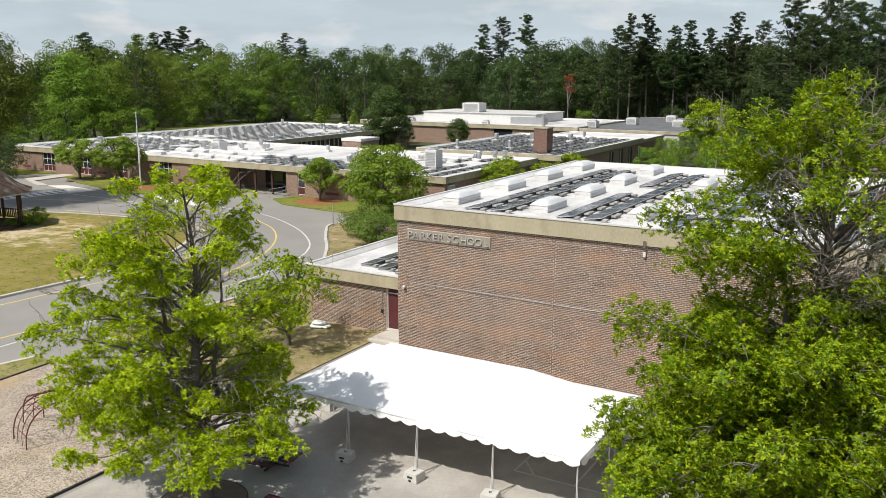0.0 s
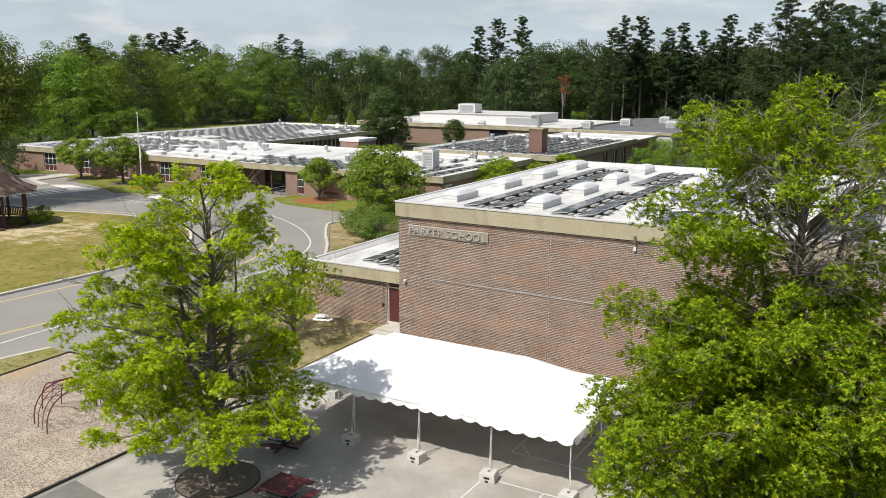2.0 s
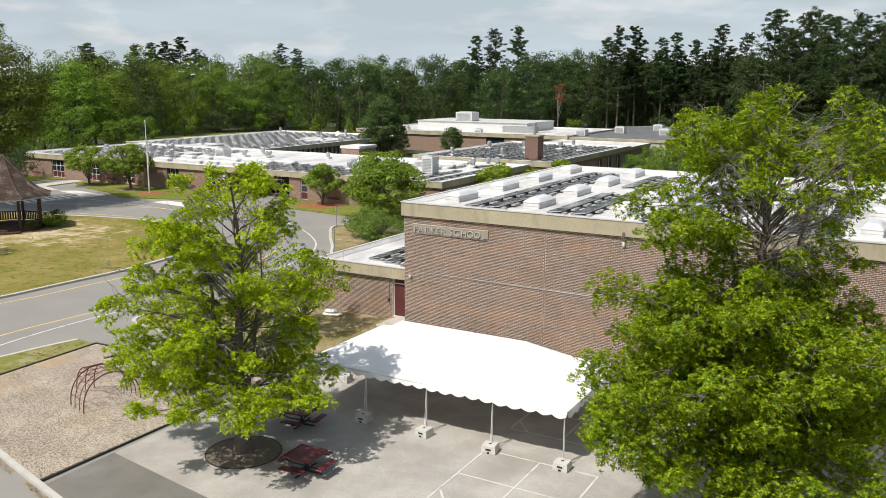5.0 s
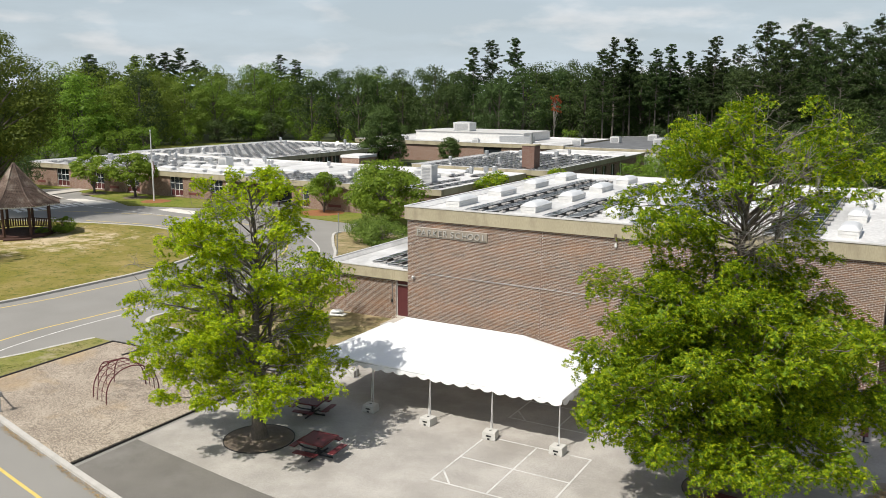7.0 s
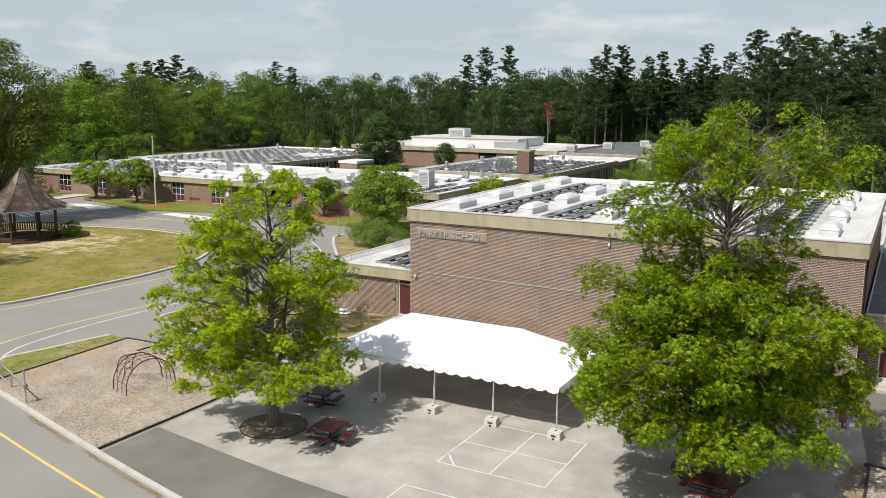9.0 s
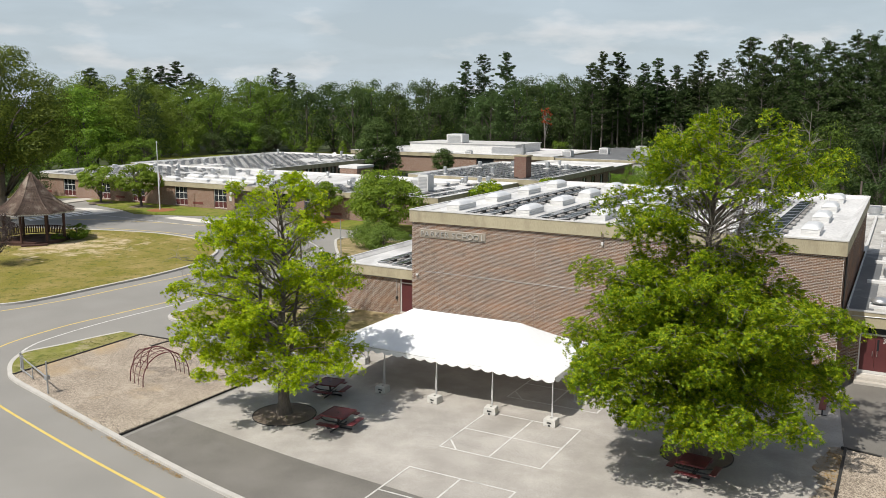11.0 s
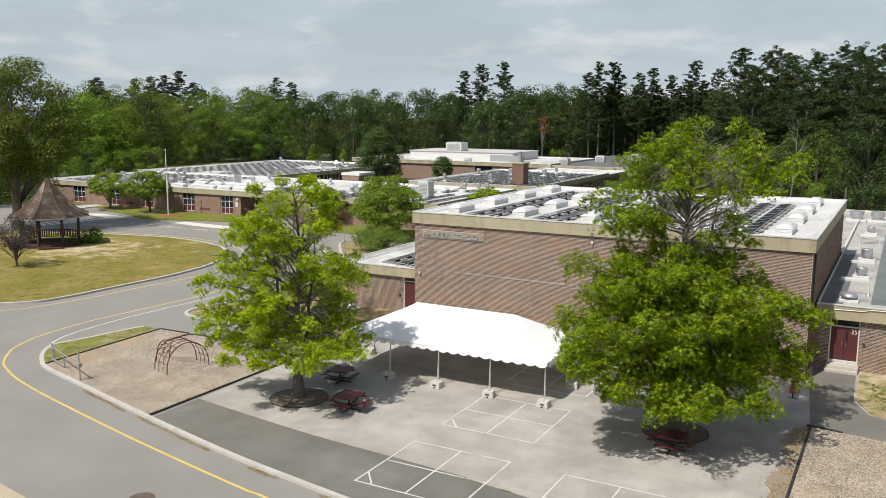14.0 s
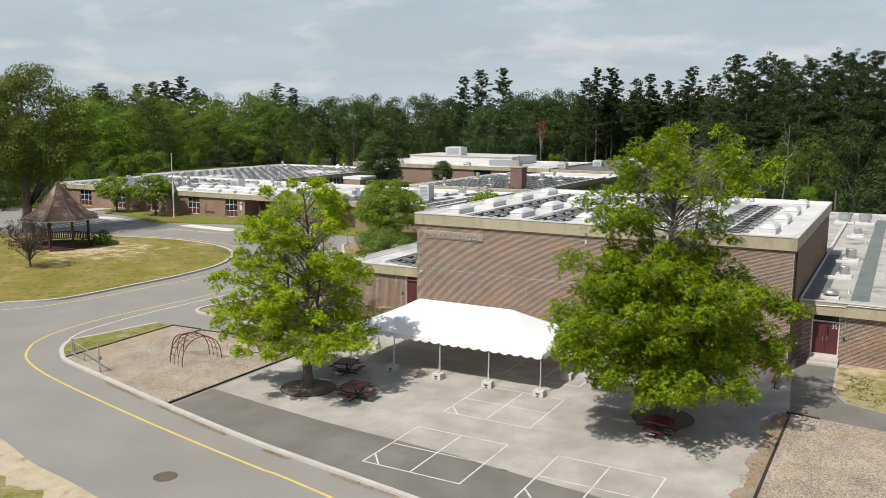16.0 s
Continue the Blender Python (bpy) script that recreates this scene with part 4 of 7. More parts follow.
ac = part("air_conditioner", boxes((73.7 - 0.25, 73.7 + 0.15, 0.75, 1.75, 2.05, 2.6), bevel=0.02), M_WHITE, front, "white window air conditioner")
part("grille", boxes((73.7 + 0.151, 73.7 + 0.165, 0.83, 1.67, 2.12, 2.53)), M_STEEL, ac)
part("entrance_door", boxes((94.0 - 48.6, 94.0 - 44.6, 4.5, 4.59, 0.0, 2.3)), M_GLASS, front, "dark glazed entrance doors")

rear_left = flat_building("school_rear_wing", -97.5, -66.0, 62.7, 104.0, 3.6, 0.72, 0.25, "low school wing with solar panels on its roof", M_BRICK_FAR, M_ROOF, deck_drop=0.25,
                          right_gaps=[(4 + k * 2.4, 5.9 + k * 2.4, 0.3, 2.8) for k in range(14)])
for k in range(14):
    u = part("window", boxes((31.5 - 0.45, 31.5 - 0.38, 4 + k * 2.4, 5.9 + k * 2.4, 0.3, 2.8)), M_GLASS, rear_left, "tall dark window")
    part("frame", boxes((31.5 - 0.37, 31.5 - 0.30, 4 + k * 2.4, 4.08 + k * 2.4, 0.3, 2.8), (31.5 - 0.37, 31.5 - 0.30, 4.92 + k * 2.4, 5.0 + k * 2.4, 0.3, 2.8)), M_WHITE, u)
PX0, PX1, PY0, PY1, PZ = -38.3, -17.2, 62.7, 95.5, 4.0
panel_wing = flat_building("school_panel_wing", PX0, PX1, PY0, PY1, PZ, 0.75, 0.25, "school wing with rows of solar panels", M_BRICK_FAR, M_ROOF, deck_drop=0.25,
                           right_gaps=[(18 + k * 4.2, 20.0 + k * 4.2, 0.5, 2.9) for k in range(4)])
for k in range(4):
    u = part("window", boxes((PX1 - PX0 - 0.45, PX1 - PX0 - 0.38, 18 + k * 4.2, 20 + k * 4.2, 0.5, 2.9)), M_GLASS, panel_wing, "dark window")
    part("frame", boxes((PX1 - PX0 - 0.37, PX1 - PX0 - 0.30, 18.96 + k * 4.2, 19.04 + k * 4.2, 0.5, 2.9)), M_WHITE, u)
far_hall = flat_building("far_school_hall", -83.4, -34.6, 112.0, 140.0, 4.1, 0.8, 0.3, "distant brick school hall with tan fascia", M_BRICK_FAR, M_ROOF, deck_drop=0.25,
                         front_gaps=((31.5, 35.5, 2.0, 3.2), (8.2, 9.6, 0.4, 3.2)))
part("window", boxes((31.5, 35.5, 0.45, 0.5, 2.0, 3.2)), M_GLASS, far_hall, "dark strip window")
part("window", boxes((8.2, 9.6, 0.45, 0.5, 0.4, 3.2)), M_GLASS, far_hall, "dark window")
part("penthouse", boxes((9.6, 36.0, 10.0, 24.0, 3.8, 5.6)), M_WHITE, far_hall, "white roof penthouse")
part("penthouse_roof", boxes((9.4, 36.2, 9.8, 24.2, 5.6, 5.72)), M_COPING, far_hall)
part("stair_box", boxes((31.5, 38.5, 7.6, 10.0, 3.8, 5.1)), M_STEEL, far_hall, "grey roof hatch box")
shed = flat_building("far_classroom_block", -36.5, -16.0, 112.5, 158.0, 3.9, 0.5, 0.2, "distant classroom block with dark flat roof", M_COPING, M_ROOF_DARK, deck_drop=0.12,
                     right_gaps=[(4 + k * 5.2, 5.2 + k * 5.2, 1.0, 2.6) for k in range(8)])
for k in range(8):
    part("window", boxes((20.5 - 0.42, 20.5 - 0.36, 4 + k * 5.2, 5.2 + k * 5.2, 1.0, 2.6)), M_GLASS, shed, "dark window")
link = flat_building("link_corridor", -36.0, -18.6, 98.0, 111.9, 3.4, 0.5, 0.15, "white roofed link between the wings", M_BRICK_FAR, M_ROOF, deck_drop=0.15)

chimney = thing("chimney", (-21.9, 67.6, 0), "tall square brick chimney with metal flue", "chimney")
part("shaft", boxes((-0.93, 0.93, -0.95, 0.95, 0, 6.85)), M_BRICK_RED, chimney)
part("cap", boxes((-1.1, 1.1, -1.03, 1.03, 6.85, 7.05), bevel=0.03), M_FASCIA, chimney, "concrete cap")
part("flue", lathe([(0.22, 7.05), (0.22, 8.5), (0.28, 8.5), (0.28, 8.62)], 12), M_STEEL, chimney, "metal flue pipe")

# wing beyond the gym, with the numbered door
EX1 = 60.0
east = flat_building("east_wing", GX + 0.0, EX1, 3.2, 56.0, 3.75, 0.85, 0.24, "low brown brick wing with flat stained roof", M_BRICK, M_ROOF_GREY, front_gaps=((0.74, 2.24, 0.36, 2.86),), deck_drop=0.2, lip=0.35, open_left=True)
part("wall_return", boxes((-0.115, 0.24, 0.26, 0.52, -0.05, 2.9)), M_BRICK, east, "brick return beside the gym")
d35 = thing("door", (0.74, 0.36, 0.36))
d35.parent = east
part("leaf", boxes((0.06, 0.745, 0.04, 0.09, 0.14, 2.06), bevel=0.006), M_DOOR, d35, "dark red steel door leaf")
part("leaf", boxes((0.755, 1.44, 0.04, 0.09, 0.14, 2.06), bevel=0.006), M_DOOR, d35, "dark red steel door leaf")
part("frame", boxes((0, 0.06, 0, 0.14, 0, 2.5), (1.44, 1.5, 0, 0.14, 0, 2.5), (0.06, 1.44, 0, 0.14, 2.06, 2.14)), M_WHITE, d35, "white metal frame")
part("transom", boxes((0.06, 1.44, 0.05, 0.08, 2.14, 2.5)), M_GLASS, d35, "dark transom")
part("vision_panel", boxes((0.83, 0.93, 0.03, 0.038, 1.25, 1.85)), M_GLASS, d35, "narrow dark glass strip")
part("kick_plate", boxes((0.06, 1.44, 0.02, 0.036, 0.02, 0.16)), M_COPING, d35, "pale kick plate")
part("handle", tubes(([(0.64, 0.04, 0.95), (0.64, -0.04, 0.97), (0.64, -0.04, 1.2), (0.64, 0.04, 1.22)], 0.014), ([(0.86, 0.04, 0.95), (0.86, -0.04, 0.97), (0.86, -0.04, 1.2), (0.86, 0.04, 1.22)], 0.014), sides=6), M_ALU, d35, "chrome pull handle")
cu = bpy.data.curves.new("door_number", 'FONT')
cu.body, cu.size, cu.extrude = "35", 0.42, 0.004
tmp = new("letter_source", cu)
me = bpy.data.meshes.new_from_object(tmp.evaluated_get(bpy.context.evaluated_depsgraph_get()))
bpy.data.objects.remove(tmp)
bpy.data.curves.remove(cu)
me.materials.clear()
me.materials.append(M_WHITE)
data_part("door_number", me, d35, "white door number", Matrix.Translation((1.06, 0.032, 1.70)) @ Matrix.Rotation(radians(90), 4, 'X') @ Matrix.Diagonal((0.8, 1, 1, 1)))
part("conduit", tubes(([(2.55, 0.2, 3.5), (2.55, 0.2, 2.2)], 0.03), ([(0.3, -0.03, 3.45), (2.5, -0.03, 3.5), (2.6, -0.05, 3.62), (30, -0.05, 3.62)], 0.025), sides=6), M_STEEL, east, "thin metal conduit")
part("card_reader", boxes((2.45, 2.57, 0.17, 0.238, 1.45, 1.62)), M_BLACK, east, "small black box")
part("walkway_mat", boxes((2.62, 3.62, 1.9, 48.0, 3.555, 3.575)), M_ROOF_GREEN, east, "dark green grey roof strip")
part("flashing", boxes((0.0, 0.06, 0.45, 46.0, 3.555, 3.80)), M_COPING, east, "pale metal flashing")
part("gutter_strip", boxes((0.07, 1.25, 1.2, 20.2, 3.551, 3.557)), M_ROOF_DARK, east, "dark damp stained membrane along the wall")
flat_building("gym_rear_wing", 2.0, GX - 0.02, GY + 0.05, 56.0, 3.75, 0.85, 0.24, "low flat-roofed wing behind the gym hall", M_BRICK, M_ROOF_GREY, deck_drop=0.2, lip=0.35)
stoop2 = thing("stoop", (GX + 0.6, 2.2, 0), "two concrete steps below the double door", "steps", kind="structure")
part("landing", boxes((0.06, 1.72, 0.62, 1.2, 0, 0.34), bevel=0.012), M_CONCRETE, stoop2)
part("step", boxes((0.06, 1.72, 0.30, 0.616, 0, 0.18), bevel=0.012), M_CONCRETE, stoop2)



# ---------- brickwork ----------
BRICK_L, BRICK_H, JOINT, PROUD = 0.225, 0.078, 0.017, 0.005


def brick_block(along, a0, a1, face, out, z0, z1):
    """Corners of one brick: its face stands proud of the wall."""
    f = face + out * PROUD
    if along == 'x':
        return [(a0, face, z0), (a1, face, z0), (a1, face, z1), (a0, face, z1), (a0, f, z0), (a1, f, z0), (a1, f, z1), (a0, f, z1)]
    return [(face, a0, z0), (face, a1, z0), (face, a1, z1), (face, a0, z1), (f, a0, z0), (f, a1, z0), (f, a1, z1), (f, a0, z1)]


BRICK_FACES = [(4, 5, 6, 7), (0, 1, 5, 4), (2, 3, 7, 6), (1, 2, 6, 5), (3, 0, 4, 7)]


def lay_bricks(wall, along, a0, a1, face, out, z0, z1, gaps=(), single_from=None):
    """Running bond over a wall; those past single_from along it are pieces of their own."""
    wall.data.materials[0] = M_MORTAR
    verts, faces = [], []
    whole = None
    mason = random.Random(31)
    for row in range(int((z1 - z0) / BRICK_H)):
        zb = z0 + row * BRICK_H + JOINT / 2 + mason.uniform(-0.003, 0.003)
        zt = zb + BRICK_H - JOINT
        a = a0 - (BRICK_L / 2 if row % 2 else 0) - mason.uniform(0, 0.03)
        while a < a1:
            runs = [(max(a, a0) + JOINT / 2, min(a + BRICK_L, a1) - JOINT / 2)]
            a += BRICK_L
            for g0, g1, h0, h1 in gaps:
                if zt > h0 and zb < h1:
                    runs = [r for b0, b1 in runs for r in (((b0, b1),) if b1 <= g0 or b0 >= g1 else ((b0, g0 - 0.008), (g1 + 0.008, b1)))]
            for b0, b1 in runs:
                if b1 - b0 < 0.03:
                    continue
                if single_from and b0 > single_from[0] and zb > single_from[1] and b1 - b0 > BRICK_L - JOINT - 0.001:
                    if whole is None:
                        whole = bpy.data.meshes.new("brick")
                        whole.from_pydata(brick_block(along, 0, BRICK_L - JOINT, 0, out, 0, BRICK_H - JOINT), [], BRICK_FACES)
                        whole.materials.append(M_BRICK_UNIT)
                    data_part("brick", whole, wall, m=Matrix.Translation((b0, face, zb) if along == 'x' else (face, b0, zb)))
                    continue
                k = len(verts)
                verts += brick_block(along, b0 + mason.uniform(-0.003, 0.003), b1 + mason.uniform(-0.003, 0.003), face, out, zb + mason.uniform(-0.002, 0.002), zt + mason.uniform(-0.002, 0.002))
                faces += [tuple(k + i for i in f) for f in BRICK_FACES]
    me = bpy.data.meshes.new("brickwork")
    me.from_pydata(verts, [], faces)
    me.materials.append(M_BRICK_UNIT)
    tagged(data_part("brickwork", me, wall), kind="stuff")


def wall_of(building, name):
    return [c for c in building.children if c.name.split(".")[0] == name][0]


lay_bricks(wall_of(gym, "wall_front"), 'x', 0.12, GX - 0.12, 0.12, -1, -0.02, GZ - 0.78, ((0.69, 5.22, 6.10, 6.58), (8.35, 8.39, 0, 9)), (22.4, 4.2))
lay_bricks(wall_of(gym, "wall_right"), 'y', 0.14, GY - 0.14, GX - 0.12, 1, -0.02, GZ - 0.78)
lay_bricks(wall_of(wing, "wall_front"), 'x', 0.22, 7.73, 0.22, -1, -0.02, WZ - 0.72, ((5.40, 6.88, 0.28, 2.63),))
lay_bricks(wall_of(east, "wall_front"), 'x', 0.24, 14.0, 0.24, -1, -0.02, 2.9, ((0.74, 2.24, 0.36, 2.86),))


# ---------- roof equipment ----------
def skylight(x, y, z, sx=0.90, sy=2.35, group="skylights on the gym roof"):
    s = thing("skylight", (x, y, z), "white domed skylight on a white curb", "skylight", group)
    part("curb", boxes((-sx / 2, sx / 2, -sy / 2, sy / 2, 0, 0.14), (-sx / 2 - 0.02, sx / 2 + 0.02, -sy / 2 - 0.02, sy / 2 + 0.02, 0.14, 0.17), (-sx / 2, sx / 2, -sy / 2, sy / 2, 0.17, 0.31), (-sx / 2 - 0.025, sx / 2 + 0.025, -sy / 2 - 0.025, sy / 2 + 0.025, 0.31, 0.35), bevel=0.008), M_WHITE, s)
    bm = bmesh.new()
    nx, ny = 8, 12
    grid = [[bm.verts.new(((i / nx - 0.5) * sx, (j / ny - 0.5) * sy, 0.35 + 0.21 * (1 - abs(2 * i / nx - 1) ** 4) * (1 - abs(2 * j / ny - 1) ** 7))) for j in range(ny + 1)] for i in range(nx + 1)]
    for i in range(nx):
        for j in range(ny):
            bm.faces.new((grid[i][j], grid[i + 1][j], grid[i + 1][j + 1], grid[i][j + 1]))
    part("dome", bm, M_DOME, s, "milky acrylic dome", True)
    return s


deck = GZ - 0.26
first = None
for sx in (1.65, 6.45, 11.2, 17.4, 22.6):
    for sy in (3.8, 9.4, 14.9, 20.6):
        m = Matrix.Translation((sx, sy, deck))
        if first is None:
            first = skylight(sx, sy, deck)
        else:
            copy_thing(first, m)


def panel_geometry(w, d, tilt):
    """Mesh pieces of one tilted panel, its frame and its ballast tray."""
    rise = d * math.sin(radians(tilt))
    run = d * math.cos(radians(tilt))
    cell = bmesh.new()
    v = [cell.verts.new(c) for c in ((-w / 2 + 0.03, 0.03, 0.125), (w / 2 - 0.03, 0.03, 0.125), (w / 2 - 0.03, run - 0.03, 0.125 + rise), (-w / 2 + 0.03, run - 0.03, 0.125 + rise))]
    cell.faces.new(v)
    frame_ = bmesh.new()
    for a, b in (((-w / 2, 0), (w / 2, 0.03)), ((-w / 2, run - 0.03), (w / 2, run)), ((-w / 2, 0.03), (-w / 2 + 0.03, run - 0.03)), ((w / 2 - 0.03, 0.03), (w / 2, run - 0.03)), ((-w / 2 + 0.03, 0.03), (w / 2 - 0.03, run - 0.03))):
        za, zb = 0.09 + rise * a[1] / run, 0.09 + rise * b[1] / run
        h = 0.038 if (a, b) != ((-w / 2 + 0.03, 0.03), (w / 2 - 0.03, run - 0.03)) else 0.031
        vv = [frame_.verts.new(c) for c in ((a[0], a[1], za), (b[0], a[1], za), (b[0], b[1], zb), (a[0], b[1], zb), (a[0], a[1], za + h), (b[0], a[1], za + h), (b[0], b[1], zb + h), (a[0], b[1], zb + h))]
        for f in ((3, 2, 1, 0), (4, 5, 6, 7), (0, 1, 5, 4), (1, 2, 6, 5), (2, 3, 7, 6), (3, 0, 4, 7)):
            frame_.faces.new([vv[i] for i in f])
    tray = [boxes((a, a + 0.08, 0.05, run + 0.25, 0, 0.09)) for a in (-w / 2 + 0.05, w / 2 - 0.13)]
    shield = boxes((-w / 2 + 0.24, w / 2 - 0.24, run - 0.05, run - 0.03, 0.02, 0.08 + rise))
    ballast = [boxes((a, a + 0.36, run + 0.02, run + 0.24, 0.09, 0.16)) for a in (-w / 2 - 0.02, w / 2 - 0.36)]
    return cell, frame_, tray, shield, ballast


def solar_panel(x, y, z, w=1.60, d=0.86, tilt=7.5, group="solar panels on the gym roof"):
    o = thing("solar_panel", (x, y, z), "dark tilted solar panel on a ballasted rack", "solar panel", group, turn=-90)
    c, f, t, s, b = panel_geometry(w, d, tilt)
    part("glass", c, M_PANEL, o)
    part("frame", f, M_ALU, o, "aluminium frame")
    part("wind_shield", s, M_BLACK, o)
    for rail_, block_ in zip(t, b):
        part("rack", rail_, M_STEEL, o)
        part("ballast", block_, M_GREY_BLOCK, o, "grey concrete ballast block")
    return o


first = None
for px, ys in ((3.15, range(11)), (4.45, range(11)), (7.85, range(11)), (9.15, range(11)), (12.6, range(11)), (14.0, range(11)), (19.0, range(10)), (20.4, range(10))):
    for k in ys:
        if (px, k) in ((7.85, 5), (7.85, 6), (12.6, 2)):
            continue
        m = Matrix.Translation((px, 2.1 + k * 1.72, deck)) @ Matrix.Rotation(radians(-90), 4, "Z")
        if first is None:
            first = solar_panel(px, 2.1 + k * 1.72, deck)
        else:
            copy_thing(first, m)
for px in (-5.6, -4.2, -2.8, -1.4):
    for k in range(6):
        copy_thing(first, Matrix.Translation((px, 5.6 + k * 1.72 - (px + 5.6) * 0.25, WZ - 0.3)) @ Matrix.Rotation(radians(-90), 4, "Z"))["group"] = "solar panels on the low wing"


def panel_field(name, x0, x1, y0, y1, z, pitch_x, pitch_y, w, d, tilt, label, skip):
    """A far field of tilted panels as three joined meshes."""
    cells, frames, shields = bmesh.new(), bmesh.new(), bmesh.new()
    rnd = random.Random(name)
    rise, run = d * math.sin(radians(tilt)), d * math.cos(radians(tilt))
    x = x0
    while x + run < x1:
        y = y0 + rnd.uniform(0, 0.3)
        while y + w < y1:
            if not skip(x, y):
                for bm, dz, e in ((cells, 0.13, 0.04), (frames, 0.11, 0.0)):
                    bm.faces.new([bm.verts.new(c) for c in ((x + e, y + e, z + dz), (x + run - e, y + e, z + dz + rise), (x + run - e, y + w - e, z + dz + rise), (x + e, y + w - e, z + dz))])
                box(shields, x + run, x + run + 0.04, y + 0.35, y + w * 0.75, z, z + 0.10 + rise)
            y += pitch_y
        x += pitch_x
    o = thing(name, (0, 0, 0), label, "solar array", kind="stuff")
    for nm, bm, mt in (("glass", cells, M_PANEL), ("frame", frames, M_ALU), ("wind_shield", shields, M_STEEL)):
        tagged(part(nm, bm, mt, o), kind="stuff")
    return o


def patches(seed, share):
    """Leaves out blocks of a field."""
    def skip(x, y):
        return noise.noise(Vector((x * 0.11 + seed, y * 0.16, seed))) > share
    return skip


panel_field("solar_array", -92.5, -66, 42.3, 61.5, 3.3, 2.0, 1.9, 1.60, 1.25, 4, "rows of tilted solar panels on the school roof", patches(3.1, 0.36))
panel_field("solar_array", -51.5, -31.0, 41.2, 50.5, 3.3, 1.75, 1.9, 1.62, 1.15, 4, "rows of tilted solar panels over the entrance", lambda x, y: False)
panel_field("solar_array", -30.5, -21.2, 41.0, 60.5, 3.3, 2.4, 1.9, 1.6, 1.2, 4, "scattered solar panels on the white roof", patches(7.7, 0.16))
panel_field("solar_array", -96.0, -67.5, 64.0, 102.0, 3.35, 2.0, 2.0, 1.65, 1.25, 4, "rows of tilted solar panels on the rear wing", patches(5.4, 0.3))
panel_field("solar_array", PX0 + 1.0, PX1 - 0.5, PY0 + 1.5, PY1 - 1.2, PZ - 0.25, 1.75, 1.95, 1.62, 1.15, 4, "rows of tilted solar panels on the panel wing", lambda x, y: False)


def roof_vent(x, y, z, r=0.45, h=0.9, label="galvanised roof exhaust vent on a square curb", curb=True, group="roof vents"):
    o = thing("roof_vent", (x, y, z), label, "roof vent", group)
    if curb:
        part("curb", boxes((-r * 1.5, r * 1.5, -r * 1.5, r * 1.5, 0, 0.22), bevel=0.015), M_WHITE, o)
    part("drum", lathe([(r * 0.75, 0.2), (r * 0.75, h * 0.45), (r, h * 0.5), (r, h), (r * 0.9, h + 0.04), (0.05, h + 0.06)], 18), M_ALU, o, "metal drum")
    return o


for vx, vy, r, h in ((24.3, 46.7, 0.62, 1.0), (26.2, 46.9, 0.62, 1.0), (26.0, 36.4, 0.34, 0.70), (26.3, 20.8, 0.38, 0.90), (26.3, 13.2, 0.34, 0.75), (33, 40, 0.6, 1.0), (36, 22, 0.5, 0.9)):
    roof_vent(vx, vy, 3.55, r, h)
for vx, vy in ((26.95, 7.4), (25.5, 27.5), (26.9, 30.5)):
    pv = thing("vent_pipe", (vx, vy, 3.55), "slim white plumbing vent pipe on the stained roof", "vent pipe", "plumbing vent pipes")
    part("pipe", tubes(([(0, 0, 0), (0, 0, 0.62)], 0.055), sides=8), M_WHITE, pv)
    part("boot", lathe([(0.13, 0.0), (0.12, 0.03), (0.06, 0.12)], 10), M_STEEL, pv)
mush = thing("roof_vent", (26.05, 5.3, 3.55), "low mushroom exhaust vent on a pale curb", "roof vent", "roof vents")
mush.matrix_basis = mush.matrix_basis @ Matrix.Scale(0.74, 4)
part("curb", boxes((-0.68, 0.68, -0.6, 0.6, 0, 0.24), bevel=0.015), M_WHITE, mush)
part("hood", lathe([(0.42, 0.24), (0.42, 0.38), (0.62, 0.40), (0.62, 0.52), (0.5, 0.66), (0.25, 0.75), (0.03, 0.77)], 20), M_ALU, mush, "spun metal hood", True)
for bx, by, sx, sy in ((26.0, 12.2, 1.7, 0.4), (26.1, 19.6, 1.6, 0.4), (25.9, 34.9, 1.4, 0.5)):
    single("roof_hatch", boxes((bx - sx / 2, bx + sx / 2, by - sy / 2, by + sy / 2, 3.55, 3.75), bevel=0.02), M_WHITE, "pale low roof curb", "roof curb", group="roof curbs")


def roof_unit(x, y, z, sx, sy, sz, label="white air handling unit with louvres on the roof", turn=0):
    o = thing("roof_unit", (x, y, z), label, "roof unit", "roof units", turn=turn)
    part("skid", boxes((-sx / 2, sx / 2, -sy / 2, sy / 2, 0, 0.15)), M_STEEL, o)
    part("case", boxes((-sx / 2, sx / 2, -sy / 2, sy / 2, 0.15, sz), bevel=0.03), M_WHITE, o)
    bm = bmesh.new()
    n = max(3, int(sz / 0.22))
    for k in range(n):
        z0 = 0.3 + (sz - 0.5) * k / n
        box(bm, -sx * 0.4, sx * 0.4, -sy / 2 - 0.03, -sy / 2 - 0.001, z0, z0 + (sz - 0.5) / n * 0.55)
    part("louvre", bm, M_STEEL, o, "grey louvres")
    part("hood", boxes((-sx * 0.35, sx * 0.35, -sy * 0.35, sy * 0.35, sz, sz + 0.12), bevel=0.03), M_STEEL, o)
    return o


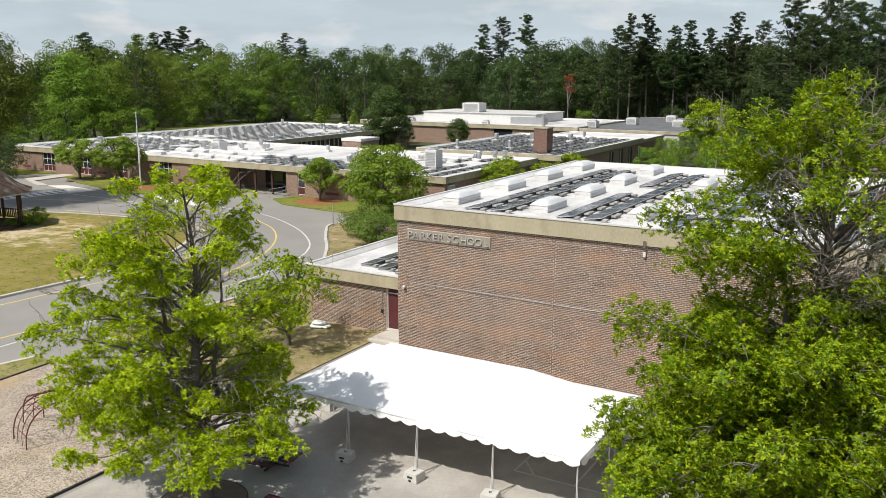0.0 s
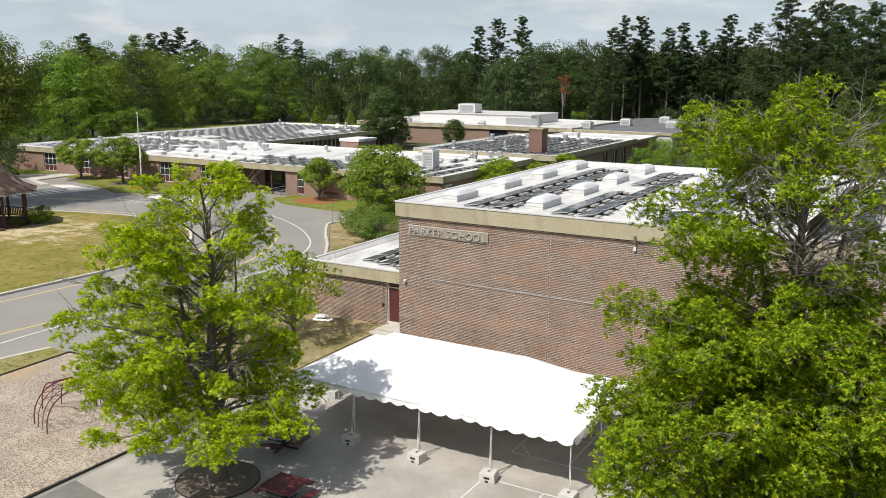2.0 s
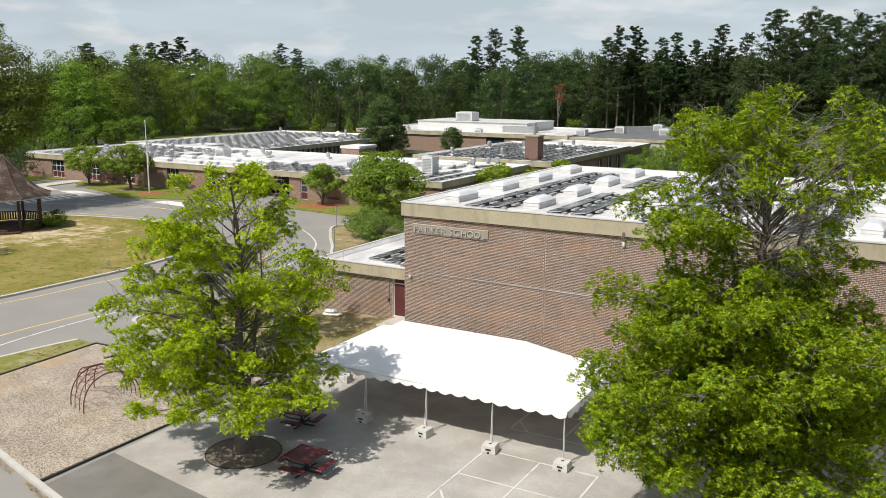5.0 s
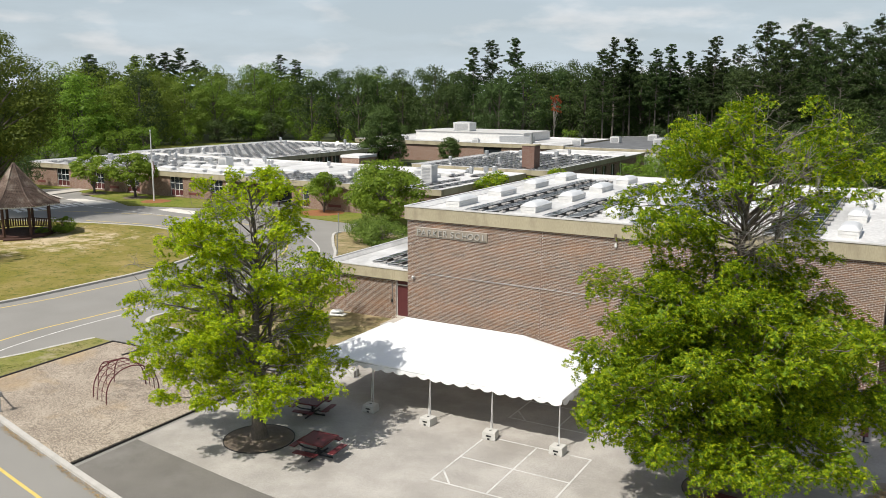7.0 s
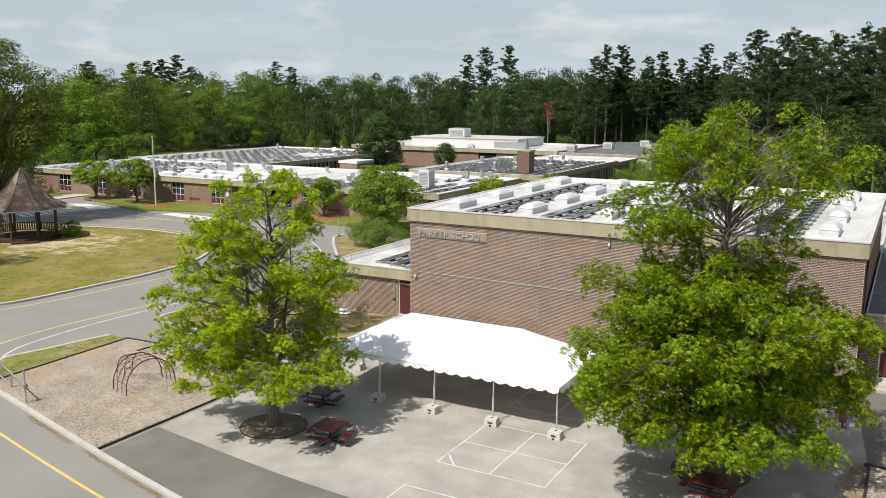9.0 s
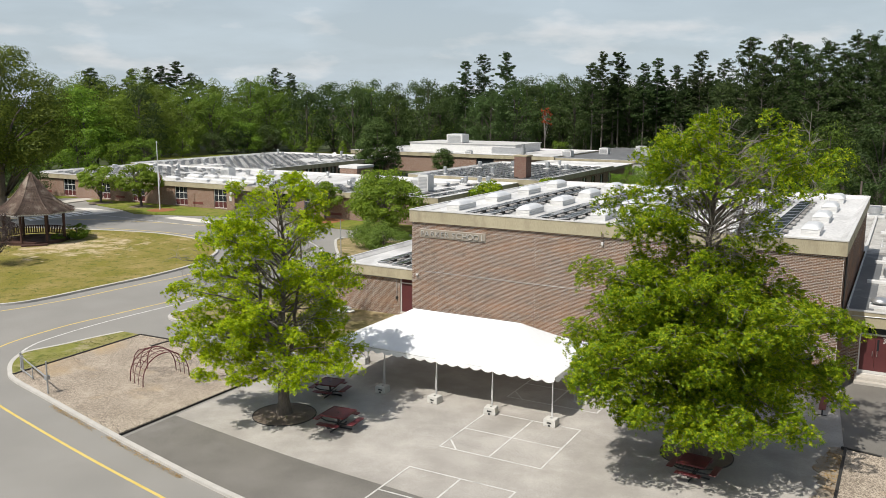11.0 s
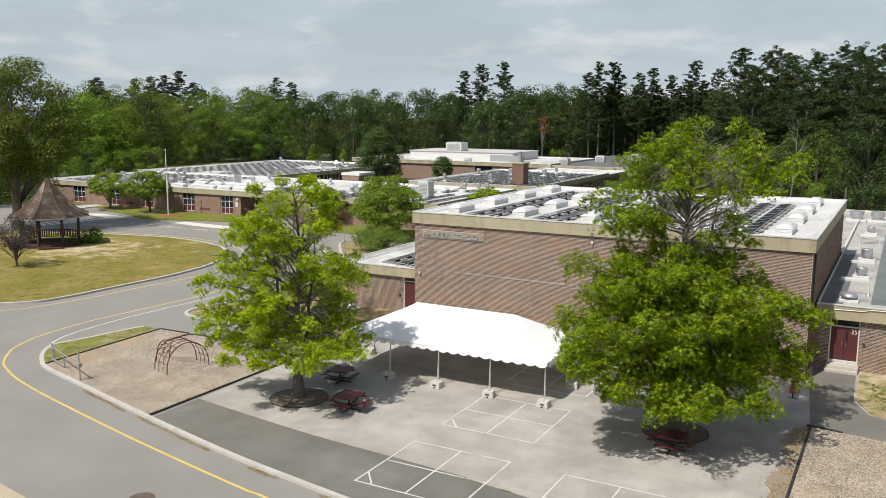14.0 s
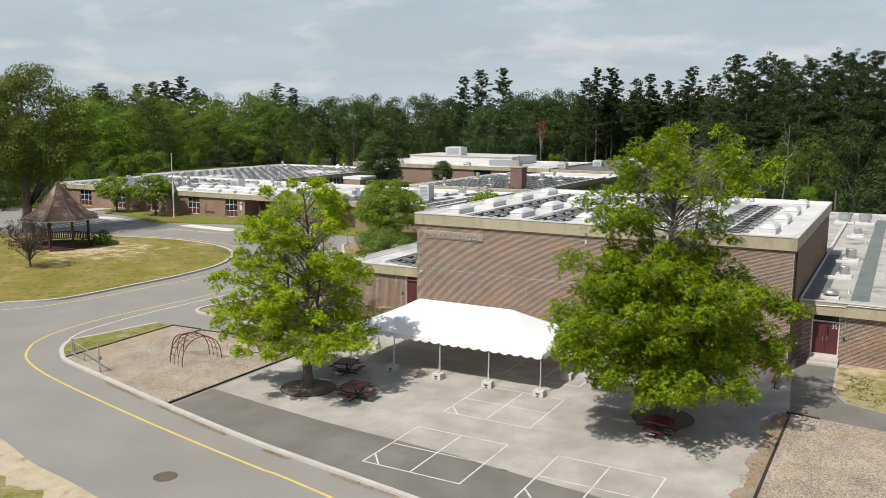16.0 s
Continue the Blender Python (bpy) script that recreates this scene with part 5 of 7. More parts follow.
roof_unit(-26.7, 48.0, 3.3, 1.5, 1.5, 2.1)
roof_unit(-31.2, 54.0, 3.3, 2.0, 1.6, 1.0)
roof_unit(-61.5, 49.5, 3.3, 1.6, 1.5, 1.5, "dark grey condenser unit on the roof")
roof_unit(-62.6, 124.2, 5.72, 4.0, 3.2, 1.9)
roof_unit(-71.5, 113.5, 3.85, 1.5, 1.2, 0.9)
roof_unit(-60.0, 113.8, 3.85, 3.0, 0.8, 0.6)
roof_unit(-54.5, 114.0, 3.85, 1.4, 1.0, 0.8)
for k, (ux, uy) in enumerate(((-34.0, 118), (-30.5, 131), (-26.0, 143), (-20.5, 128), (-18.5, 140), (-17.8, 153))):
    roof_unit(ux, uy, 3.78, 2.0, 1.8, 1.3)
hut = thing("roof_hut", (-49.2, 65.2, 0), "small white roofed plant room behind the front wing", "plant room")
part("wall", boxes((-1.6, 1.6, -2.4, 2.0, -0.05, 4.35)), M_BRICK_FAR, hut)
part("roof", boxes((-1.75, 1.75, -2.5, 2.1, 4.35, 4.75), bevel=0.02), M_ROOF, hut, "white flat roof")
dish = thing("satellite_dish", (-69.2, 86.6, 3.32), "white round satellite dish on the roof", "satellite dish")
part("mast", tubes(([(0, 0, 0), (0, 0, 1.1)], 0.05)), M_STEEL, dish)
part("bowl", lathe([(0.02, 0.0), (0.28, 0.04), (0.5, 0.16), (0.48, 0.19), (0.02, 0.04)], 20), M_WHITE, dish, "white bowl", True).matrix_basis = Matrix.Translation((0, -0.1, 1.3)) @ Matrix.Rotation(radians(60), 4, 'X')
rnd = random.Random(11)
for k in range(46):
    if k < 26:
        vx, vy, vz = rnd.uniform(-92, -24), rnd.uniform(44, 61), 3.3
    elif k < 36:
        vx, vy, vz = rnd.uniform(-95, -70), rnd.uniform(65, 101), 3.35
    else:
        vx, vy, vz = rnd.uniform(-36.5, -21), rnd.uniform(66, 93), PZ - 0.25
    roof_vent(vx, vy, vz, rnd.uniform(0.25, 0.4), rnd.uniform(0.7, 1.2), "small white roof vent on a curb", group="small roof vents")
for k in range(14):
    vx, vy = -66 + (k % 7) * 2.9 + rnd.uniform(-0.3, 0.3), 43.0 + (k // 7) * 4.5 + rnd.uniform(-0.4, 0.4)
    copy_thing(bpy.data.objects["skylight"], Matrix.Translation((vx, vy, 3.3)) @ Matrix.Rotation(radians(90), 4, 'Z'))["group"] = "skylights on the school roof"
for k in range(9):
    vx, vy = -40 + (k % 3) * 5.5 + rnd.uniform(-0.6, 0.6), 53.0 + (k // 3) * 3 + rnd.uniform(-0.4, 0.4)
    copy_thing(bpy.data.objects["skylight"], Matrix.Translation((vx, vy, 3.3)) @ Matrix.Rotation(radians(90), 4, 'Z'))["group"] = "skylights on the school roof"


# ---------- tent ----------
TX0, TX1, TY0, TY1, TE, TR = 1.55, 13.75, -10.2, -4.1, 2.12, 3.54
tent = thing("frame_tent", ((TX0 + TX1) / 2, (TY0 + TY1) / 2, 0.02), "white hip-roofed event tent on the asphalt", "tent")
tw, td = (TX1 - TX0) / 2, (TY1 - TY0) / 2


def tent_height(x, y):
    """Hip roof, sagging a little between its ribs."""
    e = min(tw - abs(x), td - abs(y))
    f = max(0.0, min(1.0, e / td))
    bay = 0.5 - 0.5 * math.cos(2 * math.pi * (x + tw) / (2 * tw / 4))
    return TE + (TR - TE) * f - 0.10 * math.sin(math.pi * f) - 0.05 * bay * math.sin(math.pi * min(1, f * 1.2)) * (abs(y) / td)


bm = bmesh.new()
nx, ny = 96, 48
gv = [[bm.verts.new((-tw + 2 * tw * i / nx, -td + 2 * td * j / ny, tent_height(-tw + 2 * tw * i / nx, -td + 2 * td * j / ny))) for j in range(ny + 1)] for i in range(nx + 1)]
for i in range(nx):
    for j in range(ny):
        bm.faces.new((gv[i][j], gv[i + 1][j], gv[i + 1][j + 1], gv[i][j + 1]))
canopy = part("canopy", bm, M_TENT, tent, "white vinyl canopy", True)


def valance(a, b, out):
    bm = bmesh.new()
    a, b = Vector(a), Vector(b)
    length = (b - a).length
    n = int(length / 0.06)
    rows = []
    for i in range(n + 1):
        u = i / n
        p = a.lerp(b, u)
        scallop = 0.17 + 0.11 * abs(math.sin(math.pi * u * length / 0.61))
        flare = 0.03 * math.sin(u * length * 2.1) + 0.03
        rows.append([bm.verts.new((p.x + out[0] * o, p.y + out[1] * o, z)) for o, z in ((0.004, TE + 0.012), (0.02 + flare * 0.5, TE - 0.1), (0.02 + flare, TE - scallop))])
    for r, s in zip(rows, rows[1:]):
        for k in range(2):
            bm.faces.new((r[k], s[k], s[k + 1], r[k + 1]))
    return bm


for a, b, o in (((-tw, -td, 0), (tw, -td, 0), (0, -1)), ((tw, -td, 0), (tw, td, 0), (1, 0)), ((tw, td, 0), (-tw, td, 0), (0, 1)), ((-tw, td, 0), (-tw, -td, 0), (-1, 0))):
    part("valance", valance(a, b, o), M_TENT, tent, "scalloped white valance")
for k in range(5):
    for sy in (-1, 1):
        lx = -tw + 0.12 + (2 * tw - 0.24) * k / 4
        leg = part("leg", tubes(([(lx, sy * (td - 0.1), 0.0), (lx, sy * (td - 0.1), TE - 0.03)], 0.03), sides=8), M_ALU, tent)
        part("base_plate", boxes((lx - 0.09, lx + 0.09, sy * (td - 0.1) - 0.09, sy * (td - 0.1) + 0.09, 0.0, 0.015)), M_STEEL, leg)
        bx, by = lx + 0.12, sy * (td + 0.28)
        part("ratchet_strap", tubes(([(lx, sy * (td - 0.08), TE - 0.12), (bx, by, 0.35)], 0.012), ([(lx + 0.03, sy * (td - 0.06), 1.5), (bx + 0.05, by, 0.4)], 0.010), sides=5), M_WHITE, tent, "pale ratchet strap")
for sx in (-1, 1):
    leg = part("leg", tubes(([(sx * (tw - 0.1), 0, 0.0), (sx * (tw - 0.1), 0, TE - 0.03)], 0.03), sides=8), M_ALU, tent)
    part("base_plate", boxes((sx * (tw - 0.1) - 0.09, sx * (tw - 0.1) + 0.09, -0.09, 0.09, 0.0, 0.015)), M_STEEL, leg)
    part("ratchet_strap", tubes(([(sx * (tw - 0.08), 0, TE - 0.12), (sx * (tw + 0.24), 0.1, 0.36)], 0.012), sides=5), M_WHITE, tent, "pale ratchet strap")
part("rafter", tubes(([(-tw + td, 0, TR - 0.2), (tw - td, 0, TR - 0.2)], 0.03), ([(-tw, -td, TE - 0.05), (tw, -td, TE - 0.05)], 0.03), ([(-tw, td, TE - 0.05), (tw, td, TE - 0.05)], 0.03),
                     ([(-tw, -td, TE - 0.05), (-tw, td, TE - 0.05)], 0.03), ([(tw, -td, TE - 0.05), (tw, td, TE - 0.05)], 0.03), sides=6), M_ALU, tent)
for sx in (-1, 1):
    for sy in (-1, 1):
        part("hip_rafter", tubes(([(sx * (tw - 0.05), sy * (td - 0.05), TE - 0.12), (sx * (tw - td), 0, TR - 0.34)], 0.03), sides=6), M_ALU, tent)


def ballast_block(x, y, turn):
    o = thing("ballast_block", (x, y, 0.02), "pale cast concrete tent weight with slots", "concrete block", "tent weights", turn=turn)
    bm = bmesh.new()
    vs = []
    for z, s in ((0, 0.285), (0.05, 0.295), (0.31, 0.275), (0.34, 0.255)):
        vs.append([bm.verts.new((a * s, b * s * 0.86, z)) for a, b in ((-1, -1), (1, -1), (1, 1), (-1, 1))])
    for p, q in zip(vs, vs[1:]):
        for k in range(4):
            bm.faces.new((p[k], p[(k + 1) % 4], q[(k + 1) % 4], q[k]))
    bm.faces.new(vs[-1])
    bm.faces.new(vs[0][::-1])
    part("body", bm, M_BLOCK, o)
    part("slot", boxes((-0.105, 0.105, -0.265, -0.235, 0.15, 0.21), (-0.05, 0.05, -0.267, -0.235, 0.02, 0.09)), M_BLACK, o, "dark lifting slot")
    part("lifting_eye", lathe([(0.055, 0.34), (0.055, 0.344), (0.03, 0.348)], 10), M_BLACK, o)
    return o


block0 = None
for k in range(5):
    for sy in (-1, 1):
        bx = TX0 + 0.24 + (2 * tw - 0.24) * k / 4
        by = (TY0 + TY1) / 2 + sy * (td + 0.30)
        turn = (k * 37 % 23) - 11
        if block0 is None:
            block0 = ballast_block(bx, by, turn)
        else:
            copy_thing(block0, Matrix.Translation((bx, by, 0.02)) @ Matrix.Rotation(radians(turn + (180 if sy > 0 else 0)), 4, 'Z'))


for sx, turn in ((-1, -84), (1, 97)):
    copy_thing(block0, Matrix.Translation(((TX0 + TX1) / 2 + sx * (tw + 0.26), (TY0 + TY1) / 2 + 0.1, 0.02)) @ Matrix.Rotation(radians(turn), 4, 'Z'))


# ---------- yard furniture ----------
def picnic_table(x, y, turn, label="maroon square picnic table with four attached benches"):
    o = thing("picnic_table", (x, y, 0.025), label, "picnic table", "picnic tables", turn=turn)
    bm = boxes((-0.61, 0.61, -0.61, 0.61, 0.72, 0.76), bevel=0.012)
    part("tabletop", bm, M_MAROON, o, "maroon perforated tabletop")
    rim = bmesh.new()
    fascia_ring(rim, -0.63, 0.63, -0.63, 0.63, 0.70, 0.775, 0.02)
    part("rim", rim, M_MAROON, o)
    part("umbrella_hole", lathe([(0.05, 0.761), (0.05, 0.768), (0.025, 0.768)], 12), M_BLACK, o)
    part("pedestal", tubes(([(0, 0, 0.02), (0, 0, 0.72)], 0.06)), M_BLACK, o, "black steel pedestal")
    for k in range(4):
        a = k * math.pi / 2
        r = Matrix.Rotation(a, 4, 'Z')
        b = part("bench", boxes((-0.56, 0.56, 0.80, 1.10, 0.42, 0.47), bevel=0.015), M_MAROON, o, "maroon bench seat")
        b.matrix_basis = r
        s = part("bench_arm", tubes(([(0, 0.04, 0.22), (0, 0.70, 0.22), (0, 0.95, 0.30), (0, 0.95, 0.42)], 0.035), ([(0, 0.0, 0.04), (0, 0.72, 0.03)], 0.04), ([(-0.3, 0.95, 0.40), (0.3, 0.95, 0.40)], 0.025), sides=6), M_BLACK, o, "black steel arm")
        s.matrix_basis = r
    return o


t0 = picnic_table(5.65, -15.4, 4)
t0.matrix_basis = t0.matrix_basis @ Matrix.Scale(0.93, 4)
copy_thing(t0, Matrix.Translation((2.75, -12.1, 0.025)) @ Matrix.Rotation(radians(9), 4, 'Z') @ Matrix.Scale(0.93, 4))
copy_thing(t0, Matrix.Translation((20.5, -12.7, 0.025)) @ Matrix.Rotation(radians(-4), 4, 'Z') @ Matrix.Scale(0.93, 4))

bench = thing("bench", (24.2, -2.5, 0.025), "maroon backless bench by the wall", "bench", turn=92)
part("seat", boxes((-1.2, 1.2, -0.15, 0.15, 0.42, 0.46), bevel=0.01), M_MAROON, bench)
for sx in (-0.7, 0.7):
    part("leg", tubes(([(sx, 0, 0.0), (sx, 0, 0.42)], 0.035), ([(sx, -0.2, 0.01), (sx, 0.2, 0.01)], 0.02), sides=6), M_BLACK, bench)

sack = thing("sand_sacks", (-6.4, 2.05, 0.05), "pale plastic sacks lying by the wall", "sack")
for k, (dx, dy, dz, tz) in enumerate(((0, -0.35, 0, 15), (0.35, -0.1, 0, -10), (0.15, -0.25, 0.2, 30))):
    bm = bmesh.new()
    bmesh.ops.create_uvsphere(bm, u_segments=16, v_segments=10, radius=1)
    for v in bm.verts:
        v.co = Vector((abs(v.co.x) ** 0.6 * math.copysign(0.5, v.co.x), abs(v.co.y) ** 0.6 * math.copysign(0.32, v.co.y), (v.co.z + 1) * 0.11)) + Vector((0, 0, 0.02 * math.sin(v.co.x * 9)))
    b = part("sack", bm, M_BAG, sack, smooth=True)
    b.matrix_basis = Matrix.Translation((dx, dy, dz)) @ Matrix.Rotation(radians(tz), 4, 'Z') @ Matrix.Scale(0.86, 4)

copy_thing(sack, Matrix.Translation((-6.35, -2.85, 0.05)) @ Matrix.Rotation(radians(-35), 4, 'Z') @ Matrix.Diagonal((1.15, 1.0, 0.45, 1)))

# arched climber
climber = thing("arch_climber", (-6.55, -15.9, 0.11), "maroon steel arched ladder climber on wood chips", "climbing frame", turn=-15)
climber.matrix_basis = climber.matrix_basis @ Matrix.Scale(0.88, 4)
span, rise, wid = 2.9, 1.75, 1.55


def arch(u, v):
    """A point of the arch: u along it from foot to foot, v across."""
    a = math.pi * u
    return Vector((-wid / 2 + wid * v, span / 2 - span / 2 * math.cos(a), rise * math.sin(a) ** 0.8 if 0 < u < 1 else 0.0))


def arm(u, v):
    """A point of the side arm, which runs from the top of the arch to the ground."""
    a = math.pi / 2 * u
    return Vector((-wid / 2 - 1.5 * math.sin(a), span / 2 - 0.45 + 0.9 * v - 0.1 * u, (rise - 0.06) * max(0.0, math.cos(a)) ** 0.8))


for v in (0, 1 / 3, 2 / 3, 1):
    part("rail", tubes(([arch(k / 20, v) for k in range(21)], 0.030 if v in (0, 1) else 0.018), sides=6), M_MAROON, climber)
for k in range(1, 12):
    part("rung", tubes(([arch(k / 12, j / 4) for j in range(5)], 0.017), sides=5), M_MAROON, climber)
for v in (0, 0.5, 1):
    part("rail", tubes(([arm(k / 12, v) for k in range(13)], 0.028 if v != 0.5 else 0.018), sides=6), M_MAROON, climber)
for k in range(1, 7):
    part("rung", tubes(([arm(k / 7, j / 3) for j in range(4)], 0.017), sides=5), M_MAROON, climber)

# pipe rail at the kerb
rail = thing("pipe_rail", (-13.7, -17.3, 0.1), "bare galvanised pipe rail on posts", "railing")
part("post", tubes(([(0, 0, 0), (0, 0, 0.98)], 0.055), sides=8), M_STEEL, rail)
part("post", tubes(([(0.35, -0.15, 0), (0.35, -0.15, 0.9)], 0.045), sides=8), M_STEEL, rail)
part("post", tubes(([(1.95, -0.72, 0.05), (1.95, -0.72, 0.62)], 0.03), sides=8), M_STEEL, rail)
part("post", tubes(([(4.5, -1.7, 0), (4.5, -1.7, 1.65)], 0.04), sides=8), M_STEEL, rail)
part("rail_pipe", tubes(([(0, 0, 0.78), (4.5, -1.7, 0.82)], 0.035), sides=8), M_ALU, rail)
part("rail_pipe", tubes(([(0, -0.05, 0.10), (2.0, -0.75, 0.12)], 0.035), sides=8), M_STEEL, rail)
part("bracket", boxes((4.4, 4.6, -1.8, -1.6, 0.72, 0.92)), M_STEEL, rail)

# slim posts by the side road
for px, py, h in ((-25.3, 27.6, 2.0), (-18.6, 18.4, 1.85), (-24.2, 29.0, 1.1)):
    p = thing("signpost", (px, py, 0.1), "slim weathered post at the road edge", "post", "roadside posts")
    part("pole", tubes(([(0, 0, 0), (0, 0, h)], 0.045), sides=8), M_STEEL, p)
    part("cap", lathe([(0.05, h), (0.05, h + 0.03), (0.02, h + 0.05)], 8), M_BLACK, p)

# entrance handrails
for rx in (-41.6, -39.7):
    hr = thing("handrail", (rx, 38.9, 0.0), "slim pale metal handrail beside the entrance path", "handrail", "entrance handrails", turn=-28)
    part("rail_pipe", tubes(([(0, -1.3, 0.0), (0, -1.3, 0.95), (0, 0.7, 1.15), (0, 0.7, 0.0)], 0.03), sides=6), M_ALU, hr)
    part("rail_pipe", tubes(([(0, -1.3, 0.5), (0, 0.7, 0.7)], 0.02), sides=6), M_ALU, hr)

# flagpole
flag = thing("flagpole", (-60.4, 35.2, 0.1), "white flagpole with a furled flag at half height", "flagpole")
part("pole", tubes(([(0, 0, 0), (0, 0, 4.5), (0, 0, 8.9)], [0.09, 0.075, 0.045]), sides=10), M_WHITE, flag)
part("finial", lathe([(0.02, 8.9), (0.09, 8.96), (0.11, 9.04), (0.07, 9.13), (0.01, 9.16)], 12), M_ALU, flag, smooth=True)
part("collar", lathe([(0.22, 0), (0.2, 0.08), (0.1, 0.12)], 14), M_STEEL, flag)
for k, mt in enumerate((M_WHITE, M_MAROON, M_WHITE, M_MAROON)):
    bm = bmesh.new()
    tube(bm, [(0.12 + 0.03 * k, -0.05 + 0.05 * k, 3.1 + 0.25 * k), (0.2 + 0.05 * k, 0.0, 4.2), (0.1, 0.05 * k - 0.05, 5.2)], [0.07, 0.10, 0.04], 7)
    part("flag_fold", bm, mt, flag)
single("flower_bed", lathe([(1.9, 0.1), (1.8, 0.14), (0.6, 0.2), (0.1, 0.21)], 22, -60.2, 35.3), M_MULCH_RED, "orange mulch bed round the flagpole", "mulch bed", kind="structure")

# gazebo
GAZ = (-51.45, 10.4)
gaz = thing("gazebo", (*GAZ, 0.12), "octagonal dark wood gazebo with a flared shingled roof", "gazebo", turn=8)
gaz.matrix_basis = gaz.matrix_basis @ Matrix.Diagonal((1, 1, 1.08, 1))
part("platform", lathe([(3.25, 0), (3.25, 0.28), (3.15, 0.30), (0.1, 0.31)], 8), M_WOOD, gaz, "dark red wood deck")
part("step", boxes((-1.2, 1.2, -3.75, -2.95, 0, 0.15), bevel=0.01), M_WOOD, gaz).matrix_basis = Matrix.Rotation(radians(45), 4, "Z")
prof = [(4.2, 2.93), (3.7, 3.10), (3.1, 3.38), (2.45, 3.82), (1.8, 4.42), (1.12, 5.22), (0.45, 6.05), (0.05, 6.50)]


def oct_point(k, r, z):
    a = math.pi / 8 + k * math.pi / 4
    return Vector((r * math.cos(a), r * math.sin(a), z))


under = bmesh.new()
rings = [[under.verts.new(oct_point(k, r - 0.03, z - 0.04)) for k in range(8)] for r, z in prof]
for a, b in zip(rings, rings[1:]):
    for k in range(8):
        under.faces.new((a[k], a[(k + 1) % 8], b[(k + 1) % 8], b[k]))
under.faces.new(rings[-1])
roof_part = part("roof", under, M_SHINGLE, gaz, "weathered brown shingle roof")


def on_roof(s):
    """Radius and height at s from eave (0) to peak (1) along the flare."""
    f = s * (len(prof) - 1)
    i = min(int(f), len(prof) - 2)
    u = f - i
    return prof[i][0] + (prof[i + 1][0] - prof[i][0]) * u, prof[i][1] + (prof[i + 1][1] - prof[i][1]) * u


rows_n = 34
rnd = random.Random(5)
for k in range(8):
    bm = bmesh.new()
    for r_ in range(rows_n):
        s0, s1 = r_ / rows_n, min(1.0, (r_ + 1.25) / rows_n)
        ra, za = on_roof(s0)
        rb, zb = on_roof(s1)
        width = 2 * ra * math.sin(math.pi / 8)
        n = max(1, int(width / 0.22))
        a0, a1 = oct_point(k, ra, za), oct_point(k + 1, ra, za)
        b0, b1 = oct_point(k, rb, zb), oct_point(k + 1, rb, zb)
        for j in range(n):
            u0, u1 = j / n + 0.012, (j + 1) / n - 0.012
            dz = 0.035 + rnd.uniform(0, 0.02)
            q = [a0.lerp(a1, u0), a0.lerp(a1, u1), b0.lerp(b1, u1), b0.lerp(b1, u0)]
            top = [bm.verts.new(q[0] + Vector((0, 0, dz))), bm.verts.new(q[1] + Vector((0, 0, dz))), bm.verts.new(q[2]), bm.verts.new(q[3])]
            low = [bm.verts.new(q[0]), bm.verts.new(q[1])]
            bm.faces.new(top)
            bm.faces.new((low[0], low[1], top[1], top[0]))
    tagged(part("shingles", bm, M_SHINGLE, roof_part), kind="stuff")
    bm = bmesh.new()
    tube(bm, [oct_point(k, *on_roof(s / 10)) + Vector((0, 0, 0.05)) for s in range(11)], 0.05, 5)
    part("hip_cap", bm, M_SHINGLE, roof_part)
    px = oct_point(k, 3.0, 0)
    part("post", boxes((px.x - 0.09, px.x + 0.09, px.y - 0.09, px.y + 0.09, 0.3, 3.05)), M_WOOD, gaz)
    a, b = oct_point(k, 3.0, 0), oct_point(k + 1, 3.0, 0)
    d = b - a
    ln = d.length
    m = Matrix.Translation(a) @ d.to_track_quat('X', 'Z').to_matrix().to_4x4()
    e = part("eave_board", boxes((0, ln, -0.03, 0.03, 2.78, 3.05)), M_WOOD, gaz)
    e.matrix_basis = m
    tr = part("eave_trim", boxes((-0.44, ln + 0.44, -1.06, -1.02, 2.84, 2.95)), M_COPING, gaz, "pale painted eave trim")
    tr.matrix_basis = m
    if k < 5:
        rl = part("railing", boxes((0.1, ln - 0.1, -0.03, 0.03, 1.12, 1.2), (0.1, ln - 0.1, -0.03, 0.03, 0.42, 0.49)), M_WOOD, gaz)
        rl.matrix_basis = m
        for j in range(9):
            u = 0.25 + (ln - 0.5) * j / 8
            part("baluster", boxes((u - 0.07, u + 0.07, -0.015, 0.015, 0.49, 1.12)), M_WOOD, rl)


